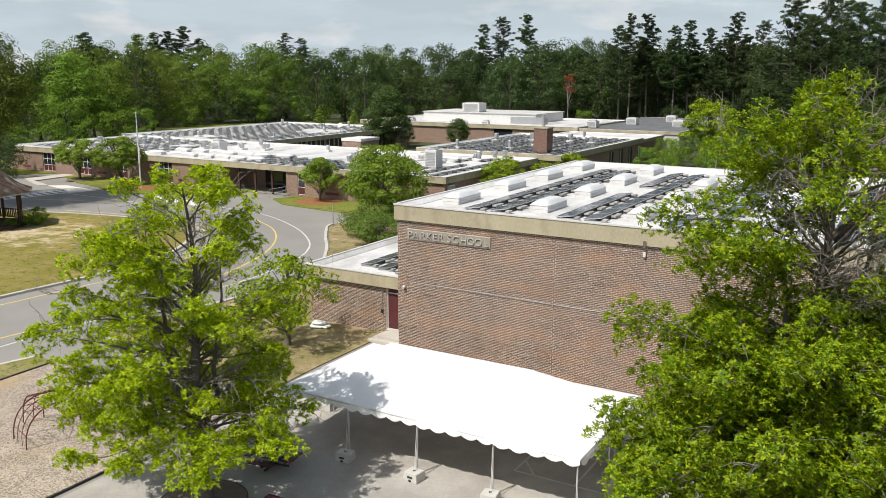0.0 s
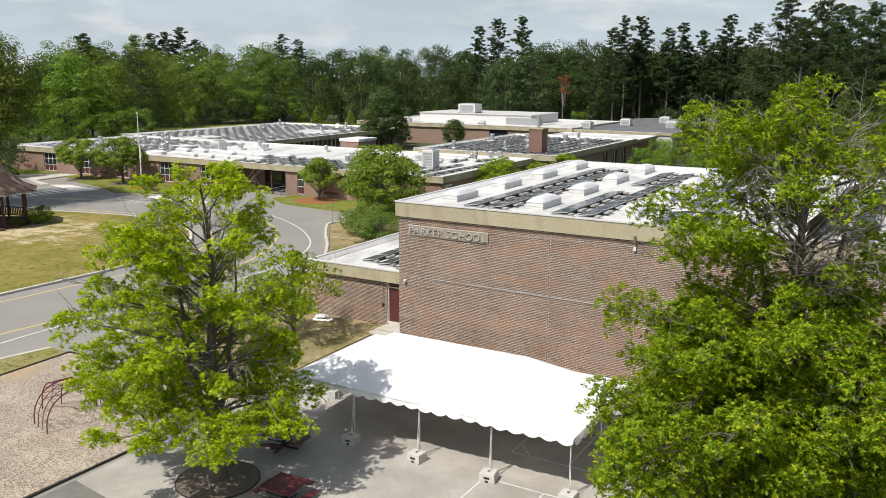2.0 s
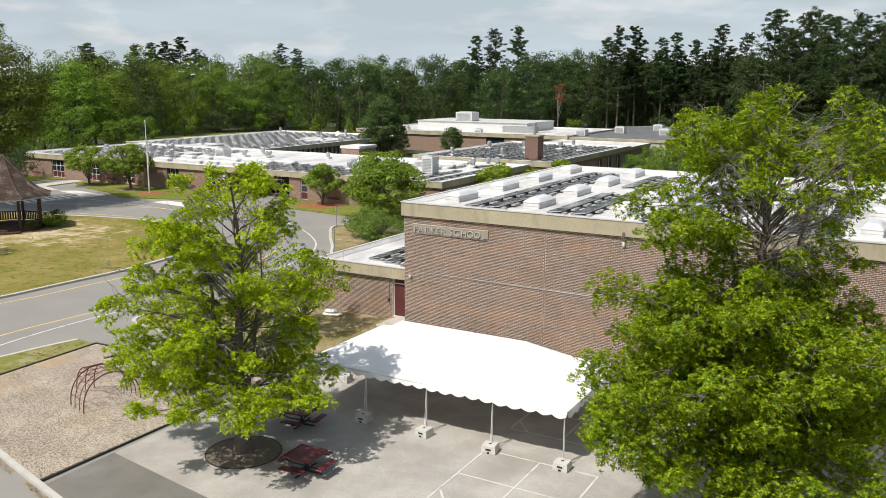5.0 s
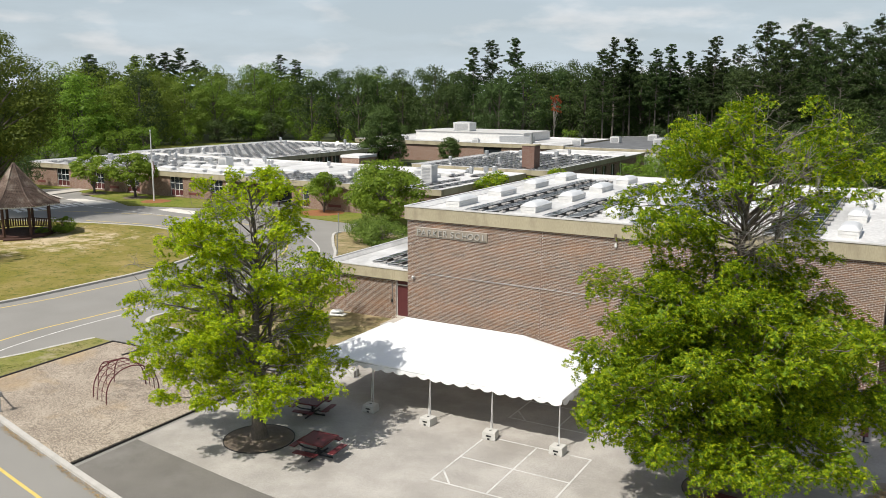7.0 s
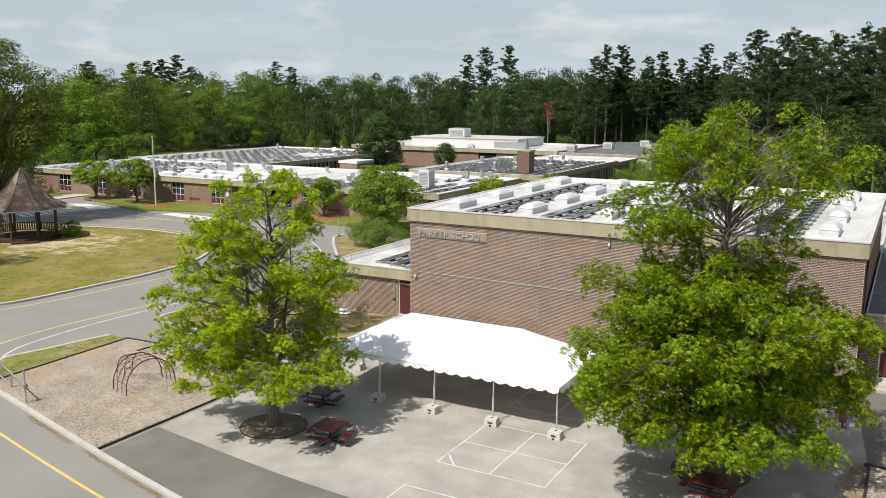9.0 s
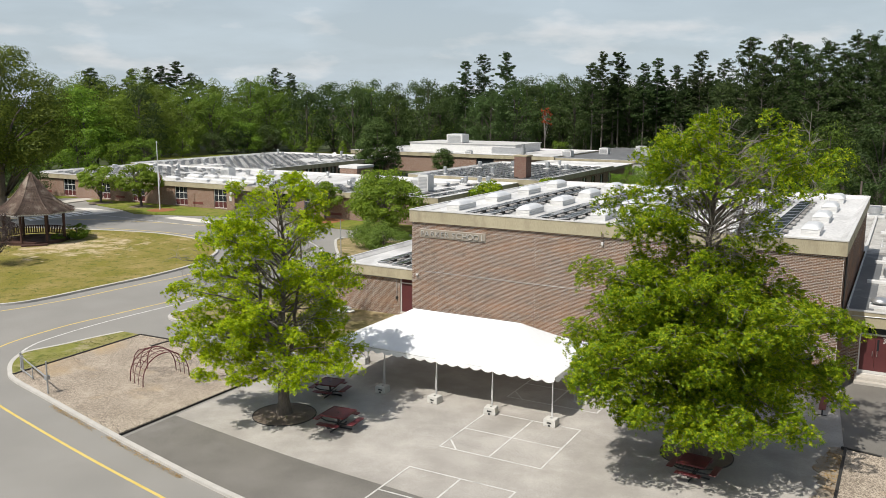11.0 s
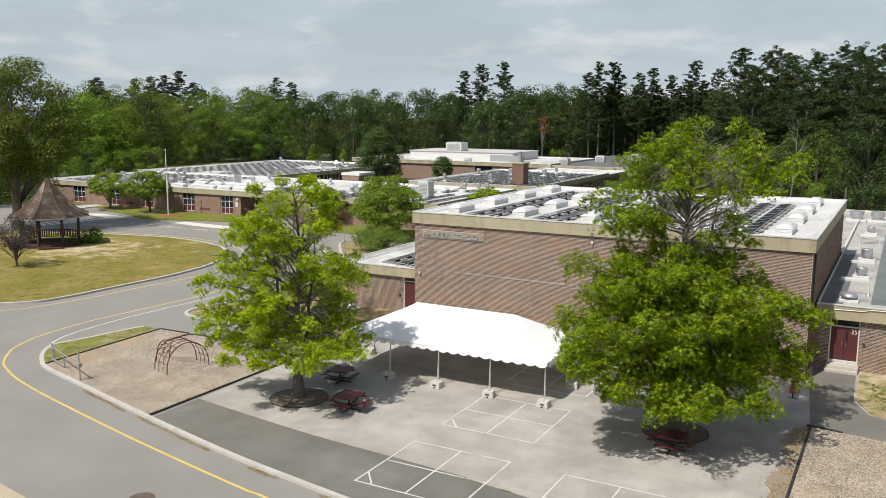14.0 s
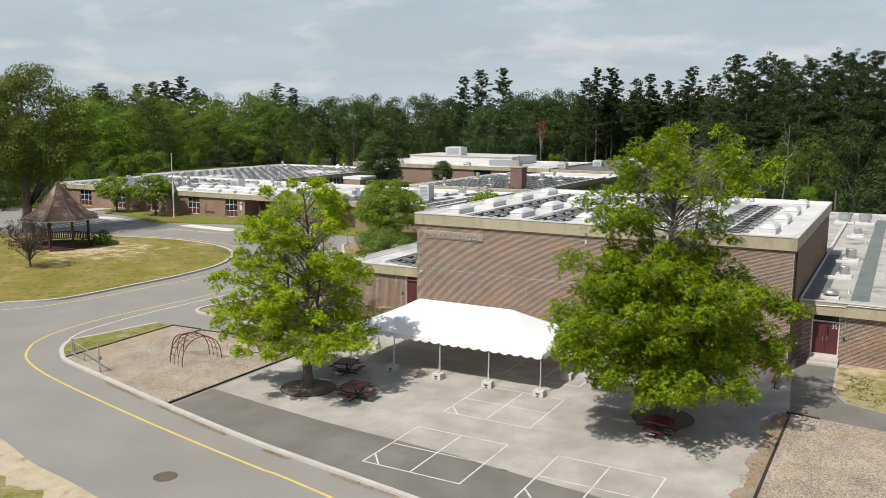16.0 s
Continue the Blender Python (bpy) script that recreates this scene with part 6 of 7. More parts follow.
# ---------- plants ----------
def leaf_mesh(name, P, N, S, material, slim=0.62, rng=None, along=None):
    """Kite-shaped leaves at points P with normals N and lengths S, pointing along the given directions or any way."""
    rng = rng or np.random.default_rng(1)
    n = len(P)
    N = N / (np.linalg.norm(N, axis=1, keepdims=True) + 1e-9)
    U = np.cross(N, rng.normal(size=(n, 3))) if along is None else along
    U = U / (np.linalg.norm(U, axis=1, keepdims=True) + 1e-9)
    U = U - N * np.sum(U * N, axis=1, keepdims=True)
    U /= np.linalg.norm(U, axis=1, keepdims=True) + 1e-9
    V = np.cross(N, U)
    s = S[:, None]
    co = np.empty((n, 4, 3))
    co[:, 0] = P - U * s * 0.5
    co[:, 1] = P + V * s * slim * 0.5 + N * s * 0.08
    co[:, 2] = P + U * s * 0.5 - N * s * 0.08
    co[:, 3] = P - V * s * slim * 0.5 + N * s * 0.08
    me = bpy.data.meshes.new(name)
    me.vertices.add(4 * n)
    me.vertices.foreach_set("co", co.ravel())
    me.loops.add(4 * n)
    me.loops.foreach_set("vertex_index", np.arange(4 * n, dtype=np.int32))
    me.polygons.add(n)
    me.polygons.foreach_set("loop_start", np.arange(0, 4 * n, 4, dtype=np.int32))
    me.update(calc_edges=True)
    me.materials.append(material)
    return me


class Wood:
    """Collects tapered branches and makes one mesh of them."""
    def __init__(self):
        self.v, self.f = [], []

    def branch(self, pts, radii, sides):
        base = len(self.v)
        for i, p in enumerate(pts):
            d = pts[min(i + 1, len(pts) - 1)] - pts[max(i - 1, 0)]
            d = d / (np.linalg.norm(d) + 1e-9)
            ref = np.array((1.0, 0, 0)) if abs(d[2]) > 0.8 else np.array((0, 0, 1.0))
            u = np.cross(d, ref)
            u /= np.linalg.norm(u) + 1e-9
            w = np.cross(d, u)
            for k in range(sides):
                a = 2 * math.pi * k / sides
                self.v.append(p + (u * math.cos(a) + w * math.sin(a)) * radii[i])
        for i in range(len(pts) - 1):
            for k in range(sides):
                a, b = base + i * sides + k, base + i * sides + (k + 1) % sides
                self.f.append((a, b, b + sides, a + sides))

    def mesh(self, name, material):
        me = bpy.data.meshes.new(name)
        me.from_pydata([tuple(v) for v in self.v], [], self.f)
        me.polygons.foreach_set("use_smooth", [True] * len(me.polygons))
        me.materials.append(material)
        me.update()
        return me


def crooked(rng, start, az, elev, length, curl, wobble, n):
    """A line that leaves start by azimuth and elevation (radians) and bends by curl."""
    pts = [np.array(start, float)]
    for i in range(n):
        e = elev + curl * (i + 0.5) / n + rng.normal() * wobble
        a = az + rng.normal() * wobble
        pts.append(pts[-1] + np.array((math.cos(a) * math.cos(e), math.sin(a) * math.cos(e), math.sin(e))) * (length / n))
        az += rng.normal() * wobble * 0.6
    return pts


def oak(name, x, y, height, radius_at, skew, limbs, seed, label, trunk_r, bare, extra=(), first_limb=1.9, low=0.9, leaf=0.128, per_twig=58, gap=0.31, flat=0.58, stir=0.25, leaders=(), pad_size=(0.30, 0.58), skirt=0.75, thin=(99, 0), hole=-0.13, leaf_mat=None, front=0.0, airy=(99, 0.0), hollow=(99, 0.0), under=0.0):
    """A pin oak: a leading stem, many limbs in tiers, twigs, and leaves in sprays at the twig ends."""
    rng = np.random.default_rng(seed)
    o = thing(name, (x, y, 0.05), label, "tree")
    trunk, limb_wood, twig_wood = Wood(), Wood(), Wood()
    stem = [np.array((0.0, 0, -0.1))]
    n = 16
    for i in range(1, n + 1):
        f = i / n
        stem.append(np.array((0.18 * math.sin(2.3 * f * 3 + seed) * f, 0.18 * math.cos(1.7 * f * 3 + seed) * f, height * 0.95 * f)))
    flare = [trunk_r * (1 - 0.93 * (i / n) ** 0.8) * (1.0 + 0.5 * max(0, 1 - i * 1.0)) for i in range(n + 1)]
    trunk.branch(stem, flare, 10)
    for lz, laz, lr, ltop in leaders:
        i0 = max(1, int(lz / (height * 0.95) * n))
        up = [stem[i0] + (np.array((lr * math.cos(laz), lr * math.sin(laz), ltop)) - stem[i0]) * np.array((f ** 0.6, f ** 0.6, f)) + rng.normal(size=3) * 0.06 * (0 < f < 1) for f in np.linspace(0, 1, 10)]
        trunk.branch(up, [trunk_r * 0.42 * (1 - 0.9 * f) for f in np.linspace(0, 1, 10)], 8)
    leaves_p, leaves_n, leaves_u = [], [], []

    def pad(p, r, az, sure=False):
        """A flattened spray of leaves, fullest on top; none where the crown has its gaps."""
        if not sure and noise.noise(Vector((p[0] * 0.62 + seed, p[1] * 0.62, p[2] * 0.75))) < hole + airy[1] * max(0.0, min(1.0, (p[2] - airy[0]) / 2.0)):
            return
        m = max(3, int(per_twig / 6 * (r / 0.3) ** 1.9 * rng.uniform(0.75, 1.2)))
        d = rng.normal(size=(m, 3))
        d /= np.linalg.norm(d, axis=1, keepdims=True)
        d[:, 2] = np.where(rng.random(m) < 0.62, np.abs(d[:, 2]), d[:, 2])
        q = d * (rng.uniform(0.35, 1.0, m)[:, None] ** 0.5) * (r * 1.15, r * 1.0, r * flat)
        ca, sa = math.cos(az), math.sin(az)
        q = np.stack((q[:, 0] * ca - q[:, 1] * sa, q[:, 0] * sa + q[:, 1] * ca, q[:, 2] - 0.25 * (q[:, 0] ** 2 + q[:, 1] ** 2) / r), 1)
        # a star of six leaves round each shoot tip
        tip = d * 0.55 + rng.normal(size=(m, 3)) * 0.30 + (0, 0, 0.55)
        tip /= np.linalg.norm(tip, axis=1, keepdims=True)
        side = np.cross(tip, rng.normal(size=(m, 3)))
        side /= np.linalg.norm(side, axis=1, keepdims=True)
        other = np.cross(tip, side)
        for k in range(6):
            a = k * math.pi / 3 + rng.normal(size=(m, 1)) * 0.25
            out = side * np.cos(a) + other * np.sin(a)
            u = out + tip * rng.uniform(-0.25, 0.75, (m, 1))
            u /= np.linalg.norm(u, axis=1, keepdims=True)
            leaves_p.append(p + q + u * leaf * 0.5)
            leaves_u.append(u)
            leaves_n.append(tip - out * 0.35 + rng.normal(size=(m, 3)) * 0.22)

    zs = np.linspace(low, height - 0.25, 200)
    area = np.cumsum([radius_at(z) + 0.5 for z in zs])
    plan = []
    for k in range(limbs):
        tip_z = float(np.interp((k + rng.uniform(0.2, 0.8)) / limbs * area[-1], area, zs))
        plan.append((tip_z, k * 2.39996 + rng.normal() * 0.3, rng.uniform(0.86, 1.04) if k % 4 else rng.uniform(0.5, 0.8), None))
    plan += list(extra)
    for tip_z, az, share, drop in plan:
        if drop is None and tip_z > thin[0] and rng.random() < thin[1]:
            continue
        lump = 1 + 0.34 * noise.noise(Vector((1.6 * math.cos(az), 1.6 * math.sin(az), tip_z * 0.55 + seed)))
        lump += 0.20 * noise.noise(Vector((3.6 * math.cos(az), 3.6 * math.sin(az), tip_z * 1.1 + seed)))
        lump *= 1 + front * math.cos(az - skew[0] + math.pi / 2)
        reach = max(0.35, radius_at(tip_z) * (1 - (skew[1] if tip_z < skew[3] else skew[2]) * math.cos(az - skew[0])) * share * lump - 0.25)
        tip_z = max(tip_z, skirt + 0.25 + under * max(0.0, reach - 1.2))
        f = tip_z / height
        # limbs near the ground leave level and sweep down, those above rise more and more steeply
        lift = reach * (-0.05 + 1.0 * f ** 1.3) + rng.normal() * 0.2 if drop is None else drop
        z = min(height * 0.93, max(first_limb + rng.uniform(0, 0.5), tip_z - lift))
        fi = min(n - 1, int(z / (height * 0.95) * n))
        root = stem[fi] + (stem[fi + 1] - stem[fi]) * (z / (height * 0.95) * n - fi)
        tip = np.array((reach * math.cos(az), reach * math.sin(az), tip_z))
        bend = (root + tip) / 2 + np.array((0, 0, 0.10 * reach + 0.15 * abs(tip_z - z))) + rng.normal(size=3) * 0.08 * reach
        pts = [(1 - u) ** 2 * root + 2 * u * (1 - u) * bend + u * u * tip + rng.normal(size=3) * 0.03 * (0 < u < 1) for u in np.linspace(0, 1, 10)]
        L = float(np.linalg.norm(tip - root))
        elev, curl = math.atan2(tip_z - z, reach), -0.1
        r0 = min(0.085, 0.015 + L * 0.010)
        limb_wood.branch(pts, [r0 * (1 - 0.85 * i / 9) for i in range(10)], 5)
        dead = bare(tip_z, az, rng) if drop is None else 0.05
        steps = max(3, int(L / gap))
        for s in range(1, steps + 1):
            u = 0.16 + 0.84 * s / steps
            i = min(8, int(u * 9))
            p = pts[i] + (pts[i + 1] - pts[i]) * (u * 9 - i)
            d = pts[i + 1] - pts[i]
            a0 = math.atan2(d[1], d[0]) + (1 if s % 2 else -1) * rng.uniform(0.45, 1.1)
            e0 = elev * 0.6 + rng.normal() * stir
            ls = (0.24 * L * (1.05 - 0.80 * u) + 0.30) * rng.uniform(0.7, 1.15)
            sec = crooked(rng, p, a0, e0, ls, 0.1, 0.16, 4)
            twig_wood.branch(sec, [0.016, 0.013, 0.010, 0.007, 0.004], 3)
            inner = (u < 0.30 and rng.random() < 0.6) or (tip_z > hollow[0] and u < hollow[1] and rng.random() < 0.7)
            is_bare = inner or rng.random() < dead
            for w in range(6 if is_bare else 1):
                v = rng.uniform(0.25, 1.0)
                k_ = min(3, int(v * 4))
                b = sec[k_] + (sec[k_ + 1] - sec[k_]) * (v * 4 - k_)
                twig_wood.branch(crooked(rng, b, a0 + rng.normal() * 0.9, e0 + rng.normal() * 0.5, rng.uniform(0.25, 0.6) * (1.6 if is_bare else 1), -0.3, 0.3, 3), [0.011, 0.009, 0.007, 0.004], 3)
            if not is_bare:
                pad(sec[4], rng.uniform(*pad_size), a0, drop is not None)
                if rng.random() < 0.4:
                    pad(sec[2], rng.uniform(0.18, 0.34), a0 + 1.0)
        if dead < 0.6:
            pad(pts[9], rng.uniform(0.3, 0.5), az, drop is not None)
    P, N, U = np.concatenate(leaves_p), np.concatenate(leaves_n), np.concatenate(leaves_u)
    keep = P[:, 2] > skirt + 1.3 * np.exp(-(P[:, 0] ** 2 + P[:, 1] ** 2) / 4.0) + under * 0.8 * np.maximum(0.0, np.hypot(P[:, 0], P[:, 1]) - 1.2)
    P, N, U = P[keep], N[keep], U[keep]
    S = leaf * rng.uniform(0.7, 1.25, len(P))
    data_part("trunk", trunk.mesh("trunk", M_BARK), o)
    data_part("limb", limb_wood.mesh("limb", M_BARK), o)
    tagged(data_part("twig", twig_wood.mesh("twig", M_BARK_PALE), o, "bare grey twigs"), kind="stuff")
    tagged(data_part("foliage", leaf_mesh("foliage", P, N, S, leaf_mat or M_OAK_LEAF, 0.42, rng, U), o, "bright yellow green leaves"), kind="stuff")
    return o, len(P)


def table_of(rows):
    """Looks a height up between the rows (height, radius)."""
    def f(z):
        for (z0, r0), (z1, r1) in zip(rows, rows[1:]):
            if z <= z1:
                return r0 + (r1 - r0) * max(0.0, (z - z0) / (z1 - z0))
        return rows[-1][1]
    return f


RIGHT = radians(29)
M_LIME_LEAF = leaf_material("lime_oak_leaf", (0.145, 0.255, 0.006), (0.355, 0.485, 0.008), (0.620, 0.680, 0.012), 0.50, 0.03)


def sparse_middle(z, az, r):
    """Bare inner twigs of the young oak, most of all on the side towards the hall."""
    if 4.4 < z < 10.0:
        return 0.85 if math.cos(az - RIGHT - 0.5) > 0.15 and r.random() < 0.30 else (0.4 if r.random() < 0.25 else 0.06)
    return 0.06


def bare_waist(z, az, r):
    if 8.3 < z < 10.8:
        return 0.9 if math.cos(az - RIGHT) > -0.1 else (0.6 if r.random() < 0.4 else 0.08)
    return (0.6 if r.random() < 0.4 else 0.1) if z > 10.8 else 0.03


oak("oak_tree", 2.55, -15.35, 11.3, table_of([(0.8, 2.0), (1.4, 3.4), (2.2, 4.25), (3.3, 4.2), (4.6, 3.8), (6.0, 3.6), (7.5, 3.4), (9.0, 3.0), (10.2, 2.3), (11.2, 1.0)]), (RIGHT, 0.24, 0.20, 6.0), 106, 3,
    "young pin oak with bright yellow green leaves and bare inner twigs", 0.30, sparse_middle, per_twig=125, stir=0.42, gap=0.32, skirt=1.7, under=0.28, flat=0.7, pad_size=(0.22, 0.47), hole=-0.42, airy=(3.2, 0.12), hollow=(4.6, 0.32), leaf=0.115, leaf_mat=M_LIME_LEAF, leaders=((1.7, RIGHT + 0.3, 1.0, 8.6), (2.6, RIGHT + 2.9, 1.5, 9.4)))
oak("oak_tree", 20.15, -10.6, 13.9, table_of([(1.2, 1.8), (1.8, 2.6), (2.6, 3.5), (3.8, 4.15), (5.2, 4.35), (6.4, 4.25), (7.4, 3.6), (8.1, 2.8), (8.7, 1.7), (9.5, 1.7), (10.6, 2.5), (11.6, 2.8), (12.5, 2.6), (13.2, 1.9), (13.8, 0.8)]), (RIGHT, 0.26, -0.14, 8.4), 205, 8,
    "large pin oak, dense yellow green leaves, bare twiggy waist", 0.33, bare_waist,
    extra=((5.6, RIGHT - 0.02, 1.58, 1.0), (5.0, RIGHT + 0.18, 1.55, 0.6), (5.3, RIGHT + 0.08, 1.68, 0.8), (6.2, RIGHT + 0.1, 1.35, 1.2),
           (3.2, RIGHT - 0.05, 2.05, -0.2), (3.5, RIGHT + 0.12, 2.1, -0.1), (3.0, RIGHT - 0.22, 1.85, -0.3), (2.8, RIGHT + 0.05, 2.2, -0.3), (3.7, RIGHT - 0.12, 1.95, 0.1), (4.0, RIGHT + 0.02, 1.8, 0.3),
           (9.5, RIGHT + 2.75, 2.3, 0.4), (9.1, RIGHT + 3.2, 2.2, 0.2), (9.9, RIGHT - 2.6, 1.7, 0.5), (11.4, RIGHT + 0.15, 1.4, 0.5), (12.0, RIGHT - 0.35, 1.35, 0.6), (11.0, RIGHT - 0.9, 1.3, 0.5),
           (10.2, RIGHT + 3.0, 2.0, 0.8), (10.0, RIGHT + 3.4, 1.8, 0.6), (8.9, RIGHT - 0.1, 1.5, 0.3), (9.3, RIGHT + 0.3, 1.4, 0.5), (8.7, RIGHT - 0.5, 1.5, 0.2),
           *((2.1 + 0.45 * (k % 3), RIGHT - 1.50 + 0.17 * (k - 3), 1.30, -0.2) for k in range(7))), per_twig=112, gap=0.38, flat=0.78, stir=0.5, pad_size=(0.30, 0.60), hole=-0.34, front=0.22, skirt=1.3, under=0.10, low=1.4, airy=(8.0, 0.26), hollow=(8.4, 0.40), leaf=0.115, thin=(8.6, 0.18), leaders=((4.0, RIGHT + 0.2, 1.6, 11.5), (5.0, RIGHT + 2.8, 1.0, 10.5)))
for rx, ry, r in ((2.55, -15.35, 1.45), (20.15, -10.6, 1.45)):
    ring_ = thing("tree_ring", (rx, ry, 0.02), "dark soil bed ringed by black edging under an oak", "tree bed", "tree beds", kind="structure")
    part("soil", lathe([(r, 0.0), (r, 0.03), (r * 0.5, 0.07), (0.4, 0.10)], 28), M_SOIL, ring_)
    bm = bmesh.new()
    strip(bm, [(r * math.cos(2 * math.pi * k / 28), r * math.sin(2 * math.pi * k / 28)) for k in range(28)], 0.035, 0, 0.04, True)
    part("edging", bm, M_TIMBER, ring_)


def clump_tree_data(name, height, width, base, shape, seed, leaf, count, material, bark, clumps=60, squash=0.75, trunk_r=0.25, spread=0.16, stems=1):
    """Meshes of a broad-leaved tree: trunk with limbs, and leaves in clumps over an uneven crown."""
    rng = np.random.default_rng(seed)
    wood = Wood()
    tops = []
    for s in range(stems):
        lean = rng.normal(size=2) * (0.02 if stems == 1 else 0.10) * height
        stem = [np.array((lean[0] * f ** 1.4, lean[1] * f ** 1.4, height * 0.92 * f - (0.15 if f == 0 else 0))) for f in np.linspace(0, 1, 8)]
        wood.branch(stem, [trunk_r * (1 - 0.9 * f) * (1.35 if f == 0 else 1) for f in np.linspace(0, 1, 8)], 7)
        tops.append(stem)
    centre = np.array((0, 0, base + (height - base) * 0.5))
    half = np.array((width / 2, width / 2, (height - base) / 2))
    C = []
    lobes = rng.normal(size=(7, 3))
    lobes /= np.linalg.norm(lobes, axis=1, keepdims=True)
    while len(C) < clumps:
        d = rng.normal(size=3)
        d /= np.linalg.norm(d)
        r = rng.uniform(0.45, 1.0) ** 0.6
        bulge = 0.80 + 0.26 * max(0.0, float(np.max(lobes @ d)) - 0.55) / 0.45
        c = d * r * bulge
        f = (c[2] + 1) / 2
        c[:2] *= shape(min(1, max(0, f)))
        C.append(centre + c * half)
    C = np.array(C)
    for c in C[:: max(1, clumps // (22 if stems < 6 else 90))]:
        stem = tops[rng.integers(len(tops))]
        z0 = max(base * 0.7, c[2] - rng.uniform(0.15, 0.35) * height)
        i = min(6, int(z0 / (height * 0.92) * 7))
        p = stem[i]
        mid = (p + c) / 2 + np.array((0, 0, 0.05 * height)) * rng.uniform(-0.5, 1)
        wood.branch([p, mid, c], [trunk_r * 0.32, trunk_r * 0.2, trunk_r * 0.05], 4)
    size = width * spread
    idx = rng.integers(0, clumps, count)
    d = rng.normal(size=(count, 3))
    d /= np.linalg.norm(d, axis=1, keepdims=True)
    d[:, 2] = np.where(rng.random(count) < 0.5, np.abs(d[:, 2]), d[:, 2])
    rad = rng.uniform(0.55, 1.0, count)[:, None] ** 0.5
    scale = rng.uniform(0.6, 1.25, clumps)[idx][:, None] * size
    P = C[idx] + d * rad * scale * (1, 1, squash)
    N = d * 1.1 + rng.normal(size=(count, 3)) * 0.22 + (0, 0, 0.35)
    S = leaf * rng.uniform(0.6, 1.35, count)
    return wood.mesh(name + "_trunk", bark), leaf_mesh(name + "_crown", P, N, S, material, 0.75, rng)


def conifer_data(name, height, width, base, seed, leaf, count, material, bark, whorls=16, ragged=0.45, taper=0.8, trunk_r=0.3, crest=0.07, thick=0.16):
    """Meshes of a pine: a mast with level boughs in whorls, which carry flattened plumes of needles."""
    rng = np.random.default_rng(seed)
    wood = Wood()
    mast = [np.array((0.02 * height * math.sin(f * 2 + seed) * f, 0.015 * height * math.cos(f * 3 + seed) * f, height * f - (0.2 if f == 0 else 0))) for f in np.linspace(0, 1, 10)]
    wood.branch(mast, [trunk_r * (1 - 0.93 * f) * (1.3 if f == 0 else 1) for f in np.linspace(0, 1, 10)], 7)
    P, N = [], []
    boughs = []
    for w in range(whorls):
        for k in range(rng.integers(4, 7)):
            f = ((w + rng.uniform(0.0, 1.0)) / whorls) ** 0.85
            z = base + (height - base) * f
            r_max = width / 2 * ((1 - f) ** taper * 0.86 + crest) * (1.0 if f > 0.15 else 0.65)
            az = rng.uniform(0, 2 * math.pi)
            L = r_max * rng.uniform(1 - ragged, 1.1)
            i = min(8, int(z / height * 9))
            boughs.append((mast[i] * (1, 1, 0) + np.array((0, 0, z)), az, L, 0.08 + 0.42 * f + rng.normal() * 0.13))
    share = np.array([b[2] for b in boughs])
    share = share / share.sum()
    for (p, az, L, e), s in zip(boughs, share):
        pts = crooked(rng, p, az, e, L, 0.15, 0.06, 3)
        wood.branch(pts, [trunk_r * 0.2, trunk_r * 0.14, trunk_r * 0.08, 0.02], 3)
        plumes = max(2, int(L / 0.9))
        A = np.array(pts)
        for k in range(plumes):
            t = min(1.05, 0.30 + 0.75 * (k + rng.uniform(0.3, 0.9)) / plumes)
            i = min(2, int(t * 3))
            c = A[i] + (A[i + 1] - A[i]) * (t * 3 - i) + rng.normal(size=3) * (0.45, 0.45, 0.14)
            m = max(5, int(count * s / plumes))
            d = rng.normal(size=(m, 3))
            d /= np.linalg.norm(d, axis=1, keepdims=True)
            r = (0.50 + 0.10 * L) * rng.uniform(0.7, 1.25)
            P.append(c + d * rng.uniform(0.5, 1.0, (m, 1)) * (r, r, r * thick))
            N.append(d * (0.5, 0.5, 0.8) + rng.normal(size=(m, 3)) * 0.25 + (0, 0, 0.7))
    P, N = np.concatenate(P), np.concatenate(N)
    S = leaf * rng.uniform(0.6, 1.4, len(P))
    return wood.mesh(name + "_trunk", bark), leaf_mesh(name + "_crown", P, N, S, material, 0.34, rng)


def tree_thing(data, x, y, z, scale, turn, label, category="tree", group="", name="tree", wide=1.0):
    o = thing(name, (x, y, z), label, category, group, turn=turn)
    o.matrix_basis = o.matrix_basis @ Matrix.Diagonal((scale * wide, scale * wide, scale, 1))
    data_part("trunk", data[0], o)
    tagged(data_part("crown", data[1], o), kind="stuff")
    return o


ROUND = lambda f: 1.0
DOMED = lambda f: 1.12 - 0.35 * f
EGG = lambda f: 1.05 - 0.45 * f
VASE = lambda f: 0.75 + 0.35 * f

# street trees near the school
street = clump_tree_data("street_tree", 5.6, 6.4, 1.6, DOMED, 21, 0.22, 7000, M_LAWN_LEAF, M_BARK, 70, 0.6, 0.16, 0.12, 2)
for tx, ty, s, turn in ((-74.0, 36.8, 0.97, 10), (-65.7, 36.8, 1.06, 130)):
    tree_thing(street, tx, ty, 0.1, s, turn, "rounded green crab apple on the front lawn", group="front lawn trees")
tree_thing(street, -35.4, 38.3, 0.1, 0.85, 250, "small leaning green tree in an orange mulch bed", group="front lawn trees", wide=0.85)
for mx, my, r in ((-35.4, 38.0, 2.6), (-74.0, 36.7, 1.7), (-65.7, 36.7, 1.6)):
    single("mulch_bed", lathe([(r, 0.11), (r * 0.8, 0.15), (0.3, 0.2)], 20, mx, my), M_MULCH_RED if mx > -40 else M_SOIL, "mulch bed under a lawn tree", "mulch bed", kind="structure")
